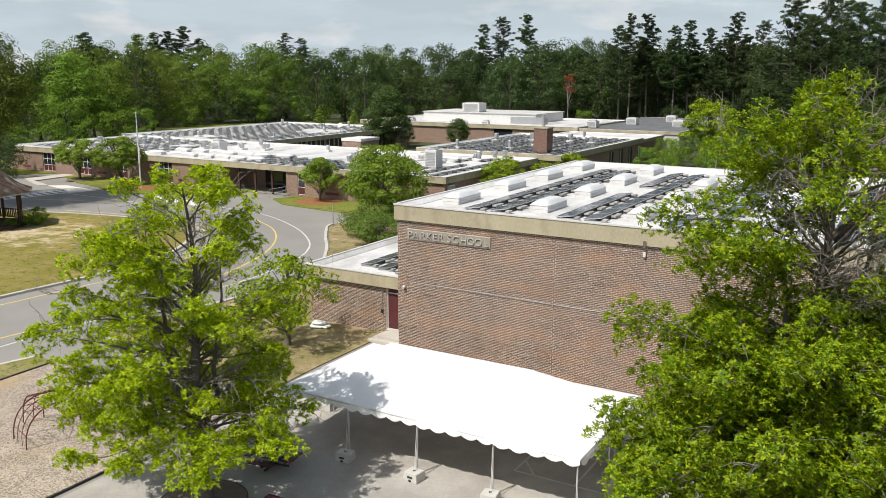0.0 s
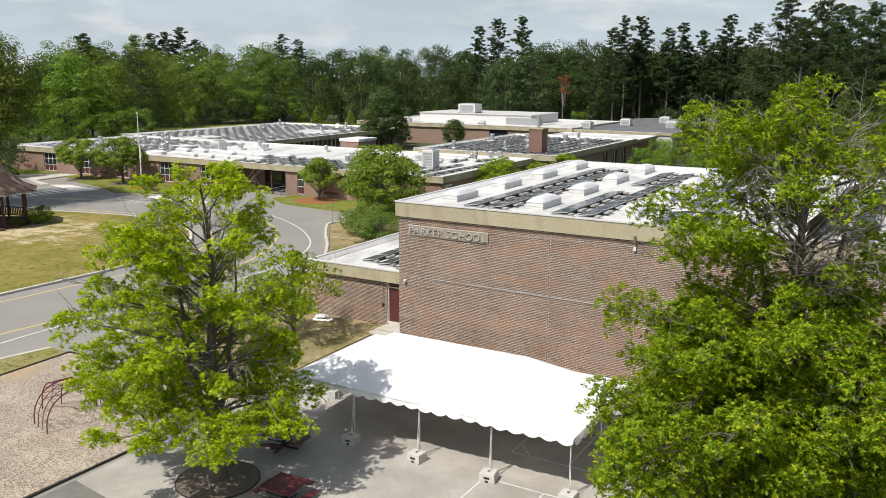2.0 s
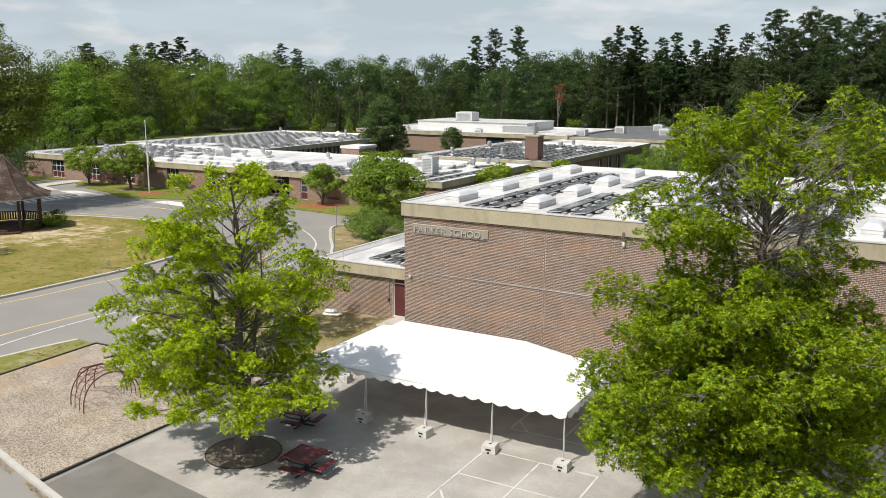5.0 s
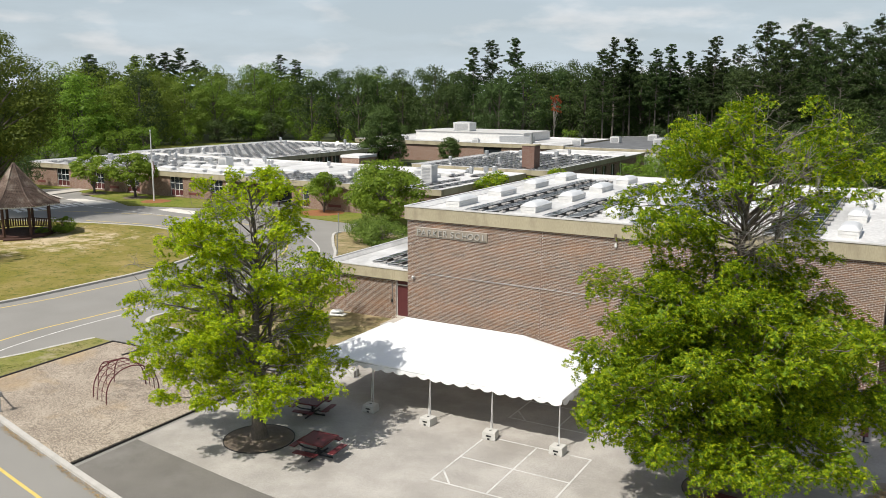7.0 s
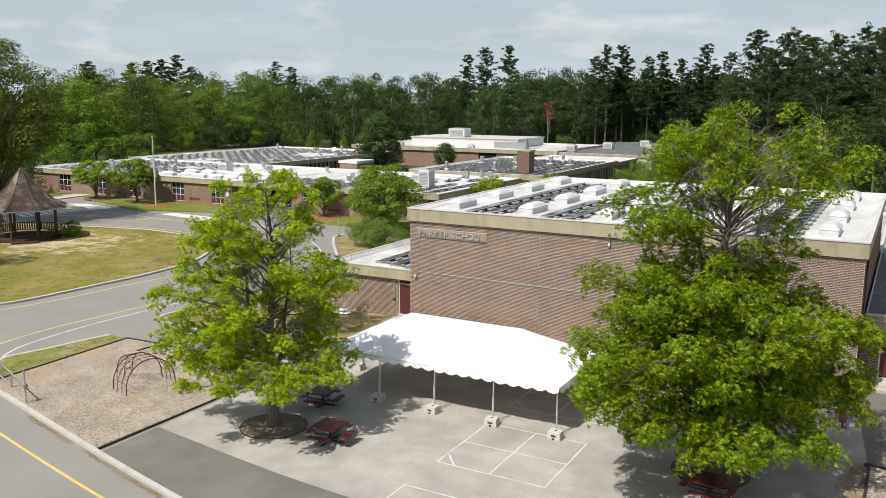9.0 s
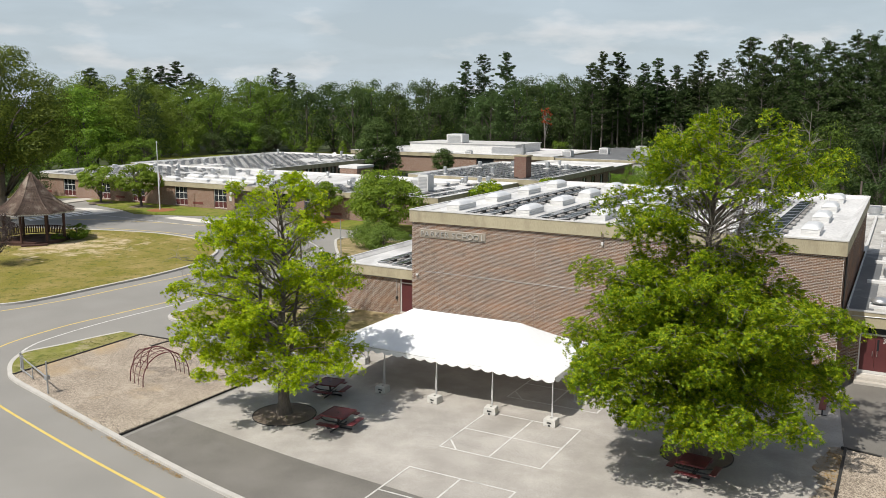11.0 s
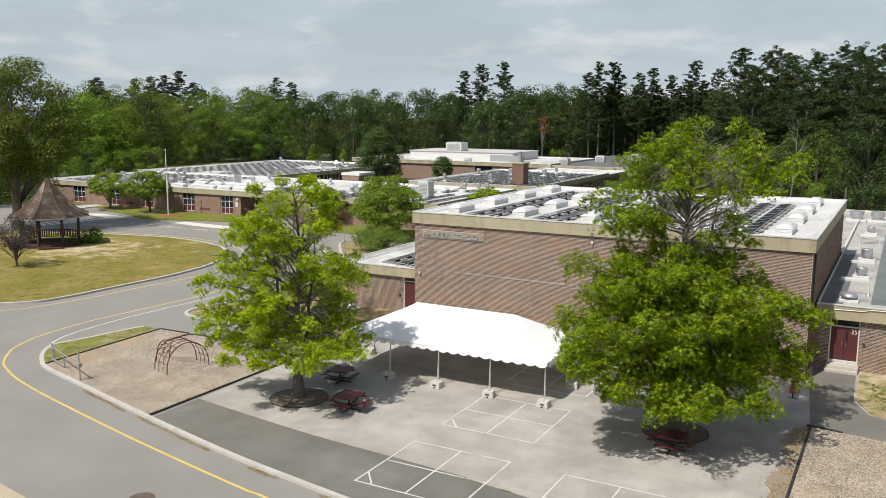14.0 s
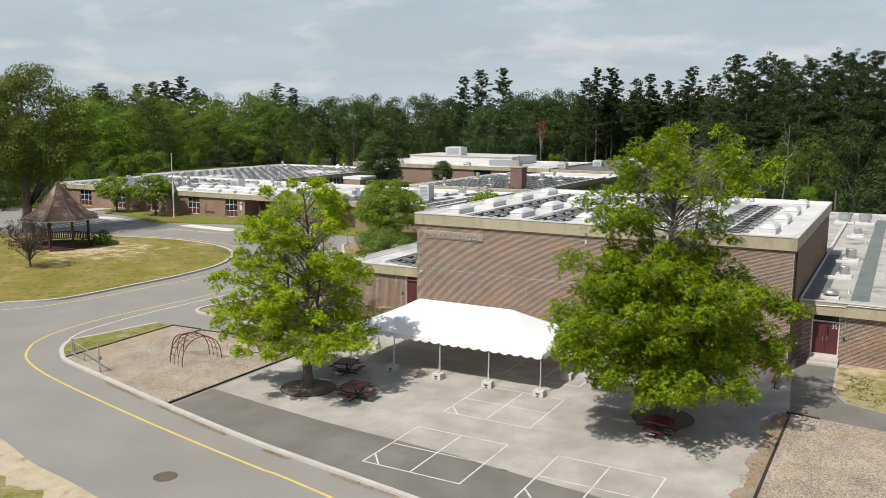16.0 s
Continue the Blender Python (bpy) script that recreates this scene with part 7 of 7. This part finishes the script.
big = clump_tree_data("spreading_tree", 6.4, 8.8, 0.8, DOMED, 33, 0.19, 24000, M_LAWN_LEAF, M_BARK, 130, 0.7, 0.22, 0.11, 3)
tree_thing(big, -23.6, 33.2, 0.0, 1.08, 40, "broad spreading green tree beside the side road", group="side road trees")
M_JUNIPER = leaf_material("grey_green_juniper", (0.085, 0.142, 0.024), (0.130, 0.205, 0.032), (0.190, 0.270, 0.045), 0.28, 0.08)
shrub = clump_tree_data("juniper", 2.7, 6.0, 0.1, ROUND, 44, 0.13, 10000, M_JUNIPER, M_BARK, 60, 0.6, 0.08, 0.13, 4)
tree_thing(shrub, -19.6, 25.2, 0.05, 0.9, 0, "wide grey green juniper mound on the side lawn", "shrub", "junipers", "shrub")
tree_thing(shrub, -16.2, 22.0, 0.05, 0.9, 120, "wide grey green juniper mound on the side lawn", "shrub", "junipers", "shrub")
tree_thing(shrub, -9.6, 25.5, 0.05, 0.9, 220, "wide grey green juniper mound on the side lawn", "shrub", "junipers", "shrub")
yard = clump_tree_data("yard_tree", 4.6, 5.4, 1.3, DOMED, 52, 0.15, 6500, M_OAK_LEAF, M_BARK, 60, 0.55, 0.14, 0.12, 3)
fork = clump_tree_data("forked_tree", 5.0, 5.8, 1.5, DOMED, 57, 0.14, 5200, M_OAK_LEAF, M_BARK, 60, 0.5, 0.15, 0.10, 3)
tree_thing(fork, -5.8, -1.45, 0.04, 1.0, 15, "small forked tree on the parched side lawn")
bush = clump_tree_data("bush", 1.5, 2.4, 0.05, ROUND, 61, 0.11, 3600, M_LEAF_BRIGHT, M_BARK, 36, 0.8, 0.05, 0.17, 3)
tree_thing(bush, -48.6, 13.2, 0.1, 1.05, 0, "round green bush beside the gazebo", "shrub", "gazebo bushes", "shrub")
tree_thing(bush, -49.2, 11.2, 0.1, 0.55, 70, "small clipped green bush by the gazebo step", "shrub", "gazebo bushes", "shrub")
plum = clump_tree_data("plum", 4.1, 4.4, 1.0, VASE, 71, 0.12, 3200, M_PLUM_LEAF, M_BARK, 90, 0.9, 0.07, 0.10, 6)
tree_thing(plum, -42.6, 0.3, 0.1, 1.18, 0, "half bare dusky plum tree on the dry lawn")
for k, (sx, sy, s) in enumerate(((-18.2, 48.5, 1.12), (-18.7, 60.5, 0.75), (-9.5, 106, 2.2), (-15.5, 62.5, 1.0))):
    tree_thing(yard, sx, sy, 0.0, s * 0.95, 60 * k, "green tree standing against the school wing", group="courtyard trees")
court_tree = clump_tree_data("courtyard_tree", 11.6, 10.2, 0.3, lambda f: 1.12 - 0.55 * f ** 1.6, 81, 0.25, 22000, M_COURT_LEAF, M_BARK, 120, 0.85, 0.25, 0.12)
tree_thing(court_tree, -66.4, 96.9, 0.0, 1.0, 0, "dense dark egg-shaped tree in the school courtyard")
for cx_, cy_, s, turn in ((-56.5, 106.5, 0.46, 40), (-69.5, 108.0, 0.34, 110)):
    tree_thing(court_tree, cx_, cy_, 0, s, turn, "small dark green tree against the brick hall", group="courtyard trees", wide=1.15)
cone = clump_tree_data("conical_tree", 6.0, 3.4, 0.2, lambda f: 1.25 - 1.0 * f, 83, 0.22, 2600, M_LAWN_LEAF, M_BARK, 50, 0.9, 0.1, 0.16)
for k, (cx_, cy_, s) in enumerate(((-113.5, 136.3, 1.0), (-84.5, 146.3, 0.95), (-73.0, 145.5, 1.0), (-106.5, 141.0, 0.8))):
    tree_thing(cone, cx_, cy_, 0, s, k * 90, "small bright conical tree behind the school", group="conical trees")

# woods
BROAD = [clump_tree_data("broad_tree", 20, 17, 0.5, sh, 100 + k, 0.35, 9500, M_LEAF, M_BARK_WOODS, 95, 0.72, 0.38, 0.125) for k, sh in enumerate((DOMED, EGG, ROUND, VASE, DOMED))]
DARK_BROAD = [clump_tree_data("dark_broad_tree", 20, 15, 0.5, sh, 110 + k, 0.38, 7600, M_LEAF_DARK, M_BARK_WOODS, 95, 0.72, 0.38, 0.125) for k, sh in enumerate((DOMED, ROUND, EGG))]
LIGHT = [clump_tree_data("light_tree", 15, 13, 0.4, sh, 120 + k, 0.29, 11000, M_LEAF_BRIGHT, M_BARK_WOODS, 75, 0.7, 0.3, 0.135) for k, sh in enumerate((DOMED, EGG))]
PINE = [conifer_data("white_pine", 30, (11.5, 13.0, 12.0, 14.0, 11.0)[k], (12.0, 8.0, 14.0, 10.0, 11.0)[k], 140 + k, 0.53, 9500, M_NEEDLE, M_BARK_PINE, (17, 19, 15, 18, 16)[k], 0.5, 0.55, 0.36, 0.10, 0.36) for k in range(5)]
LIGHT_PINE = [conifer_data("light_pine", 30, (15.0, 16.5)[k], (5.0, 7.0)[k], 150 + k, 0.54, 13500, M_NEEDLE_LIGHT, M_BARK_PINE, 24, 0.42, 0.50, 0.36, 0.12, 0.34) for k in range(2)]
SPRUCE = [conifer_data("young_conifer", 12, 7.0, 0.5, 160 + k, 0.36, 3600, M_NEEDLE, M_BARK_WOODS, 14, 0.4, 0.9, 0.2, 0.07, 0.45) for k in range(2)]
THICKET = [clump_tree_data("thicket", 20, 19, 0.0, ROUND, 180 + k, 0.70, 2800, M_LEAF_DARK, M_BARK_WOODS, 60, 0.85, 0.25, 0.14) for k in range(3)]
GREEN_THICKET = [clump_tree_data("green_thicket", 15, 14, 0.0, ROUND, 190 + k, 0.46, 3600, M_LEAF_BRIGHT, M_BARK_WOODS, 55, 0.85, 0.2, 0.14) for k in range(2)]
PLAIN = [clump_tree_data("plain_tree", 20, 17, 0.5, DOMED, 199, 0.85, 1600, M_LEAF_DARK, M_BARK_WOODS, 60, 0.85, 0.38, 0.13)]
rnd = random.Random(77)


def plant(kind, x, y, s, label, group, wide=1.0):
    data = kind[rnd.randrange(len(kind))]
    tree_thing(data, x, y, -0.1, s, rnd.uniform(0, 360), label, group=group, wide=wide)


def belt(points, depth, step, kinds, lo, hi):
    """Trees scattered along a line of the plan, some rows deep."""
    line = [Vector((*p, 0)) for p in points]
    for a, b in zip(line, line[1:]):
        d = b - a
        nrm = Vector((-d.y, d.x, 0)).normalized()
        n = max(1, int(d.length / step))
        for i in range(n):
            for row in range(depth):
                p = a + d * ((i + rnd.uniform(0.1, 0.9)) / n) + nrm * (row * step * 0.95 + rnd.uniform(-2, 2))
                label, kind, base = kinds[rnd.choices(range(len(kinds)), [k[3] for k in kinds])[0]][:3]
                plant(kind, p.x, p.y, base * rnd.uniform(lo, hi), label, "woods", rnd.uniform(0.85, 1.15))


B = ("broad-leaved woodland tree with a full green crown", BROAD)
L_ = ("lighter green young woodland tree", LIGHT)
P_ = ("tall dark white pine with level ragged boughs", PINE)
LP_ = ("broad white pine with light green level plumes", LIGHT_PINE)
T_ = ("low thicket of broad-leaved saplings", THICKET)
G_ = ("low thicket of light green saplings", GREEN_THICKET)
Q_ = ("broad-leaved tree with a full green crown", PLAIN)
D_ = ("broad-leaved woodland tree with a full dark crown", DARK_BROAD)
S_ = ("young dark green conifer at the wood's edge", SPRUCE)
# left of and behind the school
belt([(-128, 14), (-124, 50), (-121, 84)], 2, 11, [(*B, 0.95, 5), (*L_, 1.15, 5), (*LP_, 0.52, 1)], 0.8, 1.1)
belt([(-121, 84), (-138, 104), (-154, 122), (-150, 146), (-136, 172), (-112, 186)], 2, 11, [(*B, 0.92, 6), (*L_, 1.0, 2), (*D_, 0.9, 2)], 0.8, 1.08)
belt([(-112, 186), (-92, 194), (-66, 208), (-44, 214)], 2, 11, [(*D_, 0.95, 6), (*B, 0.95, 2)], 0.8, 1.08)
belt([(-165, 60), (-172, 110), (-165, 190), (-110, 245), (-60, 270)], 2, 15, [(*B, 1.08, 3), (*Q_, 1.08, 5)], 0.9, 1.08)
belt([(-116, 30), (-112, 60), (-110, 84)], 1, 7.0, [(*G_, 0.55, 5), (*T_, 0.40, 3), (*LP_, 0.36, 1)], 0.75, 1.2)
belt([(-143, 118), (-146, 134), (-132, 158), (-114, 172), (-92, 182)], 2, 6.0, [(*G_, 0.50, 4), (*T_, 0.42, 5), (*S_, 0.5, 1)], 0.75, 1.25)
single("meadow", slab([(-152, 108), (-128, 92), (-104, 108), (-100, 140), (-112, 168), (-134, 156), (-146, 132)], -0.06, 0.02), M_GRASS_GREEN, "mown green grass behind the school", "lawn", kind="structure")
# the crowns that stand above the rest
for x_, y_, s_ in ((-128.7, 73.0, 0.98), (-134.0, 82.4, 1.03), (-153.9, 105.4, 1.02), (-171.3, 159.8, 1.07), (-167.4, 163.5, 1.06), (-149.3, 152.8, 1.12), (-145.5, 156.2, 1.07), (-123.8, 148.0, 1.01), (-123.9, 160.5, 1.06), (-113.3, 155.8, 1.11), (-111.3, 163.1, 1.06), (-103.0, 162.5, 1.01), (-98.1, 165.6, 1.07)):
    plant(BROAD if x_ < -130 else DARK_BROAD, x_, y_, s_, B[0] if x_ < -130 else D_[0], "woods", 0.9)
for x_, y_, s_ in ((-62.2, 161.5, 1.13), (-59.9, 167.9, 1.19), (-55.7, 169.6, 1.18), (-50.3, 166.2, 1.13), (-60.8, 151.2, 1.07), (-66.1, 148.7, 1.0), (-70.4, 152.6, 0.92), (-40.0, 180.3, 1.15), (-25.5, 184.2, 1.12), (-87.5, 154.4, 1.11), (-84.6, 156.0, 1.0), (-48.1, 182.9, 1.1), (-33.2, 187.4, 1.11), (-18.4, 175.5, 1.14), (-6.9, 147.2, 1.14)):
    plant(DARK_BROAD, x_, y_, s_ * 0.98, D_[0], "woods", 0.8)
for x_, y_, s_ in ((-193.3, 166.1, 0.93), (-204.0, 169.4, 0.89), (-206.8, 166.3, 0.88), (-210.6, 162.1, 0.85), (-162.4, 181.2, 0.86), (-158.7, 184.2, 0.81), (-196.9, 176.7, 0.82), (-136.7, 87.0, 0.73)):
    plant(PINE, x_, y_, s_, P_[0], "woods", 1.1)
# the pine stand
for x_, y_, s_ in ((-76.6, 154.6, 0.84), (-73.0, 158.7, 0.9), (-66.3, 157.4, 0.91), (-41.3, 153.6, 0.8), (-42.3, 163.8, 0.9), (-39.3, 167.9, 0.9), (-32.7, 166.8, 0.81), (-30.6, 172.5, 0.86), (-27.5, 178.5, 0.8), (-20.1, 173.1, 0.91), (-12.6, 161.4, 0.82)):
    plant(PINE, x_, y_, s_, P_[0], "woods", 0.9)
belt([(-50, 168), (-30, 176), (-10, 166), (4, 148)], 2, 6.5, [(*P_, 0.72, 1)], 0.85, 1.05)
belt([(-58, 190), (-30, 196), (-8, 188), (6, 168)], 2, 8, [(*Q_, 0.98, 1)], 0.9, 1.08)
belt([(-54, 158), (-34, 160), (-16, 156), (-4, 142)], 1, 6, [(*T_, 0.30, 3), (*S_, 0.75, 3), (*G_, 0.32, 2)], 0.75, 1.25)
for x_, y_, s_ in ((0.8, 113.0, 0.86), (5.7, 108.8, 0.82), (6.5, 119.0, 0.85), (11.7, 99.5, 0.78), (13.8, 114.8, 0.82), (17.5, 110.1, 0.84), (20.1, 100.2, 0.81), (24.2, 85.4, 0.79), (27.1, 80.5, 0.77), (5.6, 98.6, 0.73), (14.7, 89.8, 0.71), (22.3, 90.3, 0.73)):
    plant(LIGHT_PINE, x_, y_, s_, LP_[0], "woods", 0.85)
belt([(2, 126), (14, 122), (30, 104), (44, 92), (64, 76)], 2, 8.5, [(*D_, 1.0, 4), (*LP_, 0.8, 2)], 0.85, 1.05)
belt([(-8, 134), (2, 112), (10, 92), (20, 80), (34, 70), (60, 62)], 2, 7.0, [(*D_, 0.62, 4), (*B, 0.5, 2), (*S_, 1.0, 1)], 0.7, 1.2)
belt([(-2, 104), (8, 84), (20, 72), (36, 64), (60, 58)], 1, 5.0, [(*T_, 0.30, 4), (*G_, 0.30, 1), (*S_, 0.6, 1)], 0.75, 1.25)
belt([(-13, 104), (-8, 90), (-2, 82)], 3, 5, [(*G_, 0.27, 1)], 0.8, 1.2)
belt([(-14.0, 100), (-13.0, 92), (-10.5, 82), (-8.0, 74)], 1, 3.6, [(*G_, 0.24, 1)], 0.8, 1.2)
belt([(-135, 275), (-100, 300), (-60, 300), (-20, 285), (20, 255), (60, 210), (100, 160)], 1, 12, [(*Q_, 1.1, 1)], 0.9, 1.05)
belt([(-78, 172), (-52, 182), (-30, 180)], 1, 6, [(*T_, 0.26, 3), (*S_, 0.5, 1)], 0.8, 1.25)
# behind the camera, for the closing of the place
belt([(60, -90), (0, -110), (-70, -100), (-130, -60), (-140, 0)], 1, 16, [(*Q_, 1.0, 1)], 0.9, 1.1)
belt([(75, 60), (85, 10), (80, -60)], 1, 14, [(*Q_, 0.9, 1)], 0.9, 1.1)
# single trees
M_OLD_LEAF = leaf_material("olive_leaf", (0.054, 0.080, 0.012), (0.094, 0.128, 0.016), (0.160, 0.192, 0.024), 0.32, 0.05)
for x_, y_, s_ in ((-84.5, 33.5, 0.26), (-89, 35, 0.32), (-94, 33, 0.34), (-91, 30, 0.22), (-99, 30, 0.30), (-103, 36, 0.30), (-97.5, 38, 0.22), (-108, 31, 0.35)):
    plant(THICKET, x_, y_, s_, T_[0], "woods")
oldtree = clump_tree_data("old_tree", 21.5, 17, 4.2, DOMED, 91, 0.22, 56000, M_OLD_LEAF, M_BARK, 140, 0.75, 0.62, 0.125)
tree_thing(oldtree, -66.0, 16.6, 0.0, 0.96, 0, "tall old shade tree behind the gazebo", wide=1.05)
tree_thing(oldtree, -104.0, 26.0, 0.0, 0.95, 150, "tall old shade tree behind the gazebo")
red = clump_tree_data("red_tree", 12, 3.6, 7.6, EGG, 95, 0.38, 230, M_RED_LEAF, M_BARK_PALE, 18, 0.7, 0.13, 0.14)
tree_thing(red, -49.3, 143.2, 0, 1.16, 0, "thin tree with rust red dying leaves")
for k, (bx_, by_, h) in enumerate(((15.6, 67.2, 13.6), (-0.8, 72.0, 12.0))):
    rng = np.random.default_rng(200 + k)
    w_ = Wood()
    st = crooked(rng, (0, 0, -0.1), 0, 1.52, h, 0.1, 0.12, 10)
    w_.branch(st, [0.11 * (1 - 0.8 * i / 10) for i in range(11)], 6)
    for j in range(14):
        i = rng.integers(5, 10)
        w_.branch(crooked(rng, st[i], rng.uniform(0, 6.28), rng.uniform(0.3, 1.1), rng.uniform(1.0, 2.4), 0.2, 0.2, 4), [0.045, 0.035, 0.025, 0.018, 0.01], 4)
    dead = thing("dead_tree", (bx_, by_, 0), "bare pale dead tree at the wood's edge", "tree", "dead trees")
    data_part("trunk", w_.mesh("trunk", M_BARK_PALE), dead)
pole = thing("utility_pole", (22.3, 62.0, 0), "short wooden service pole behind the gym roof", "pole")
part("shaft", tubes(([(0, 0, 0), (0, 0, 5.75)], [0.14, 0.11]), sides=8), M_BARK, pole)
part("wire", tubes(([(0, 0, 5.6), (18, 12, 5.2), (40, 26, 5.8)], 0.015), sides=4), M_BLACK, pole)


# leaf litter along the kerb and tufts in the seam
rng = np.random.default_rng(300)


def litter(name, line, count, width, z, size, material, label, clump):
    P = []
    n = len(line)
    for _ in range(count * 6):
        if len(P) >= count:
            break
        u = rng.uniform(0, n - 1.001)
        if noise.noise(Vector((u * clump, 3.3, 1.7))) < 0.02:
            continue
        i = int(u)
        a, b = line[i], line[i + 1]
        P.append((a.x + (b.x - a.x) * (u - i) + rng.normal() * width, a.y + (b.y - a.y) * (u - i) + rng.normal() * width, z))
    P = np.array(P)
    N = rng.normal(size=(len(P), 3)) * 0.35 + (0, 0, 1)
    o = new(name, leaf_mesh(name, P, N, size * rng.uniform(0.6, 1.4, len(P)), material, 0.6, rng))
    tagged(o, label, "leaf litter", kind="stuff")


kerb_foot = [Vector((p.x - 0.05, p.y - 0.26, 0)) for p in near_line if -8 < p.x < 22]
litter("leaf_litter", kerb_foot, 1500, 0.07, 0.012, 0.065, M_LITTER, "dry orange leaves drifted along the kerb", 0.16)
litter("leaf_litter", [Vector((25.0 + 0.004 * k, -20.8 + 0.35 * k, 0)) for k in range(39)], 1100, 0.24, 0.055, 0.075, M_LITTER, "dry brown leaves beside the edging", 0.4)
litter("grass_tuft", [Vector((p.x, p.y, 0)) for p in seam if 8 < p.x < 22], 190, 0.05, 0.035, 0.055, M_LEAF_BRIGHT, "small weeds growing in the asphalt seam", 0.35)


def tufts(name, label, x0, x1, y0, y1, count, z, size, inside, material):
    """Small weed clumps of a few blades each, scattered over a lawn."""
    P, N = [], []
    for _ in range(count * 8):
        if len(P) >= count * 7:
            break
        x, y = rng.uniform(x0, x1), rng.uniform(y0, y1)
        if not inside(x, y) or noise.noise(Vector((x * 0.35, y * 0.35, 7.0))) < -0.1:
            continue
        for k in range(7):
            d = rng.normal(size=3) * (0.4, 0.4, 0.12)
            P.append((x + d[0] * size, y + d[1] * size, z + size * 0.25 + d[2] * size))
            N.append((d[0], d[1], 0.7 + rng.normal() * 0.3))
    P, N = np.array(P), np.array(N)
    o = new(name, leaf_mesh(name, P, N, size * rng.uniform(0.5, 1.1, len(P)), material, 0.5, rng))
    tagged(o, label, "weeds", kind="stuff")


tufts("weed_tuft", "dark green weed tufts in the worn grass", 27.6, 40, -3.4, 3.0, 900, 0.06, 0.085, lambda x, y: y > -3.6 - (x - 27.5) * 0.16 + 0.5 and (x > 28.6 or y < 1.2), M_WEED)
lawn_pts = [(p.x, p.y) for p in lawn_line]


def in_lawn(x, y):
    hit = False
    for (ax, ay), (bx, by) in zip(lawn_pts, lawn_pts[1:] + lawn_pts[:1]):
        if (ay > y) != (by > y) and x < (bx - ax) * (y - ay) / (by - ay) + ax:
            hit = not hit
    return hit


tufts("weed_tuft", "dark green weed tufts in the dry lawn", -60, -28, -14, 19.5, 1500, 0.12, 0.07, in_lawn, M_WEED)
tufts("weed_tuft", "green weed tufts in the roadside grass", -16.3, -13.5, -17.5, -9.4, 160, 0.11, 0.06, lambda x, y: x < -13.7 - (y + 17.5) * 0.01 and x > -15.7 + abs(y + 13.0) * 0.33, M_WEED)
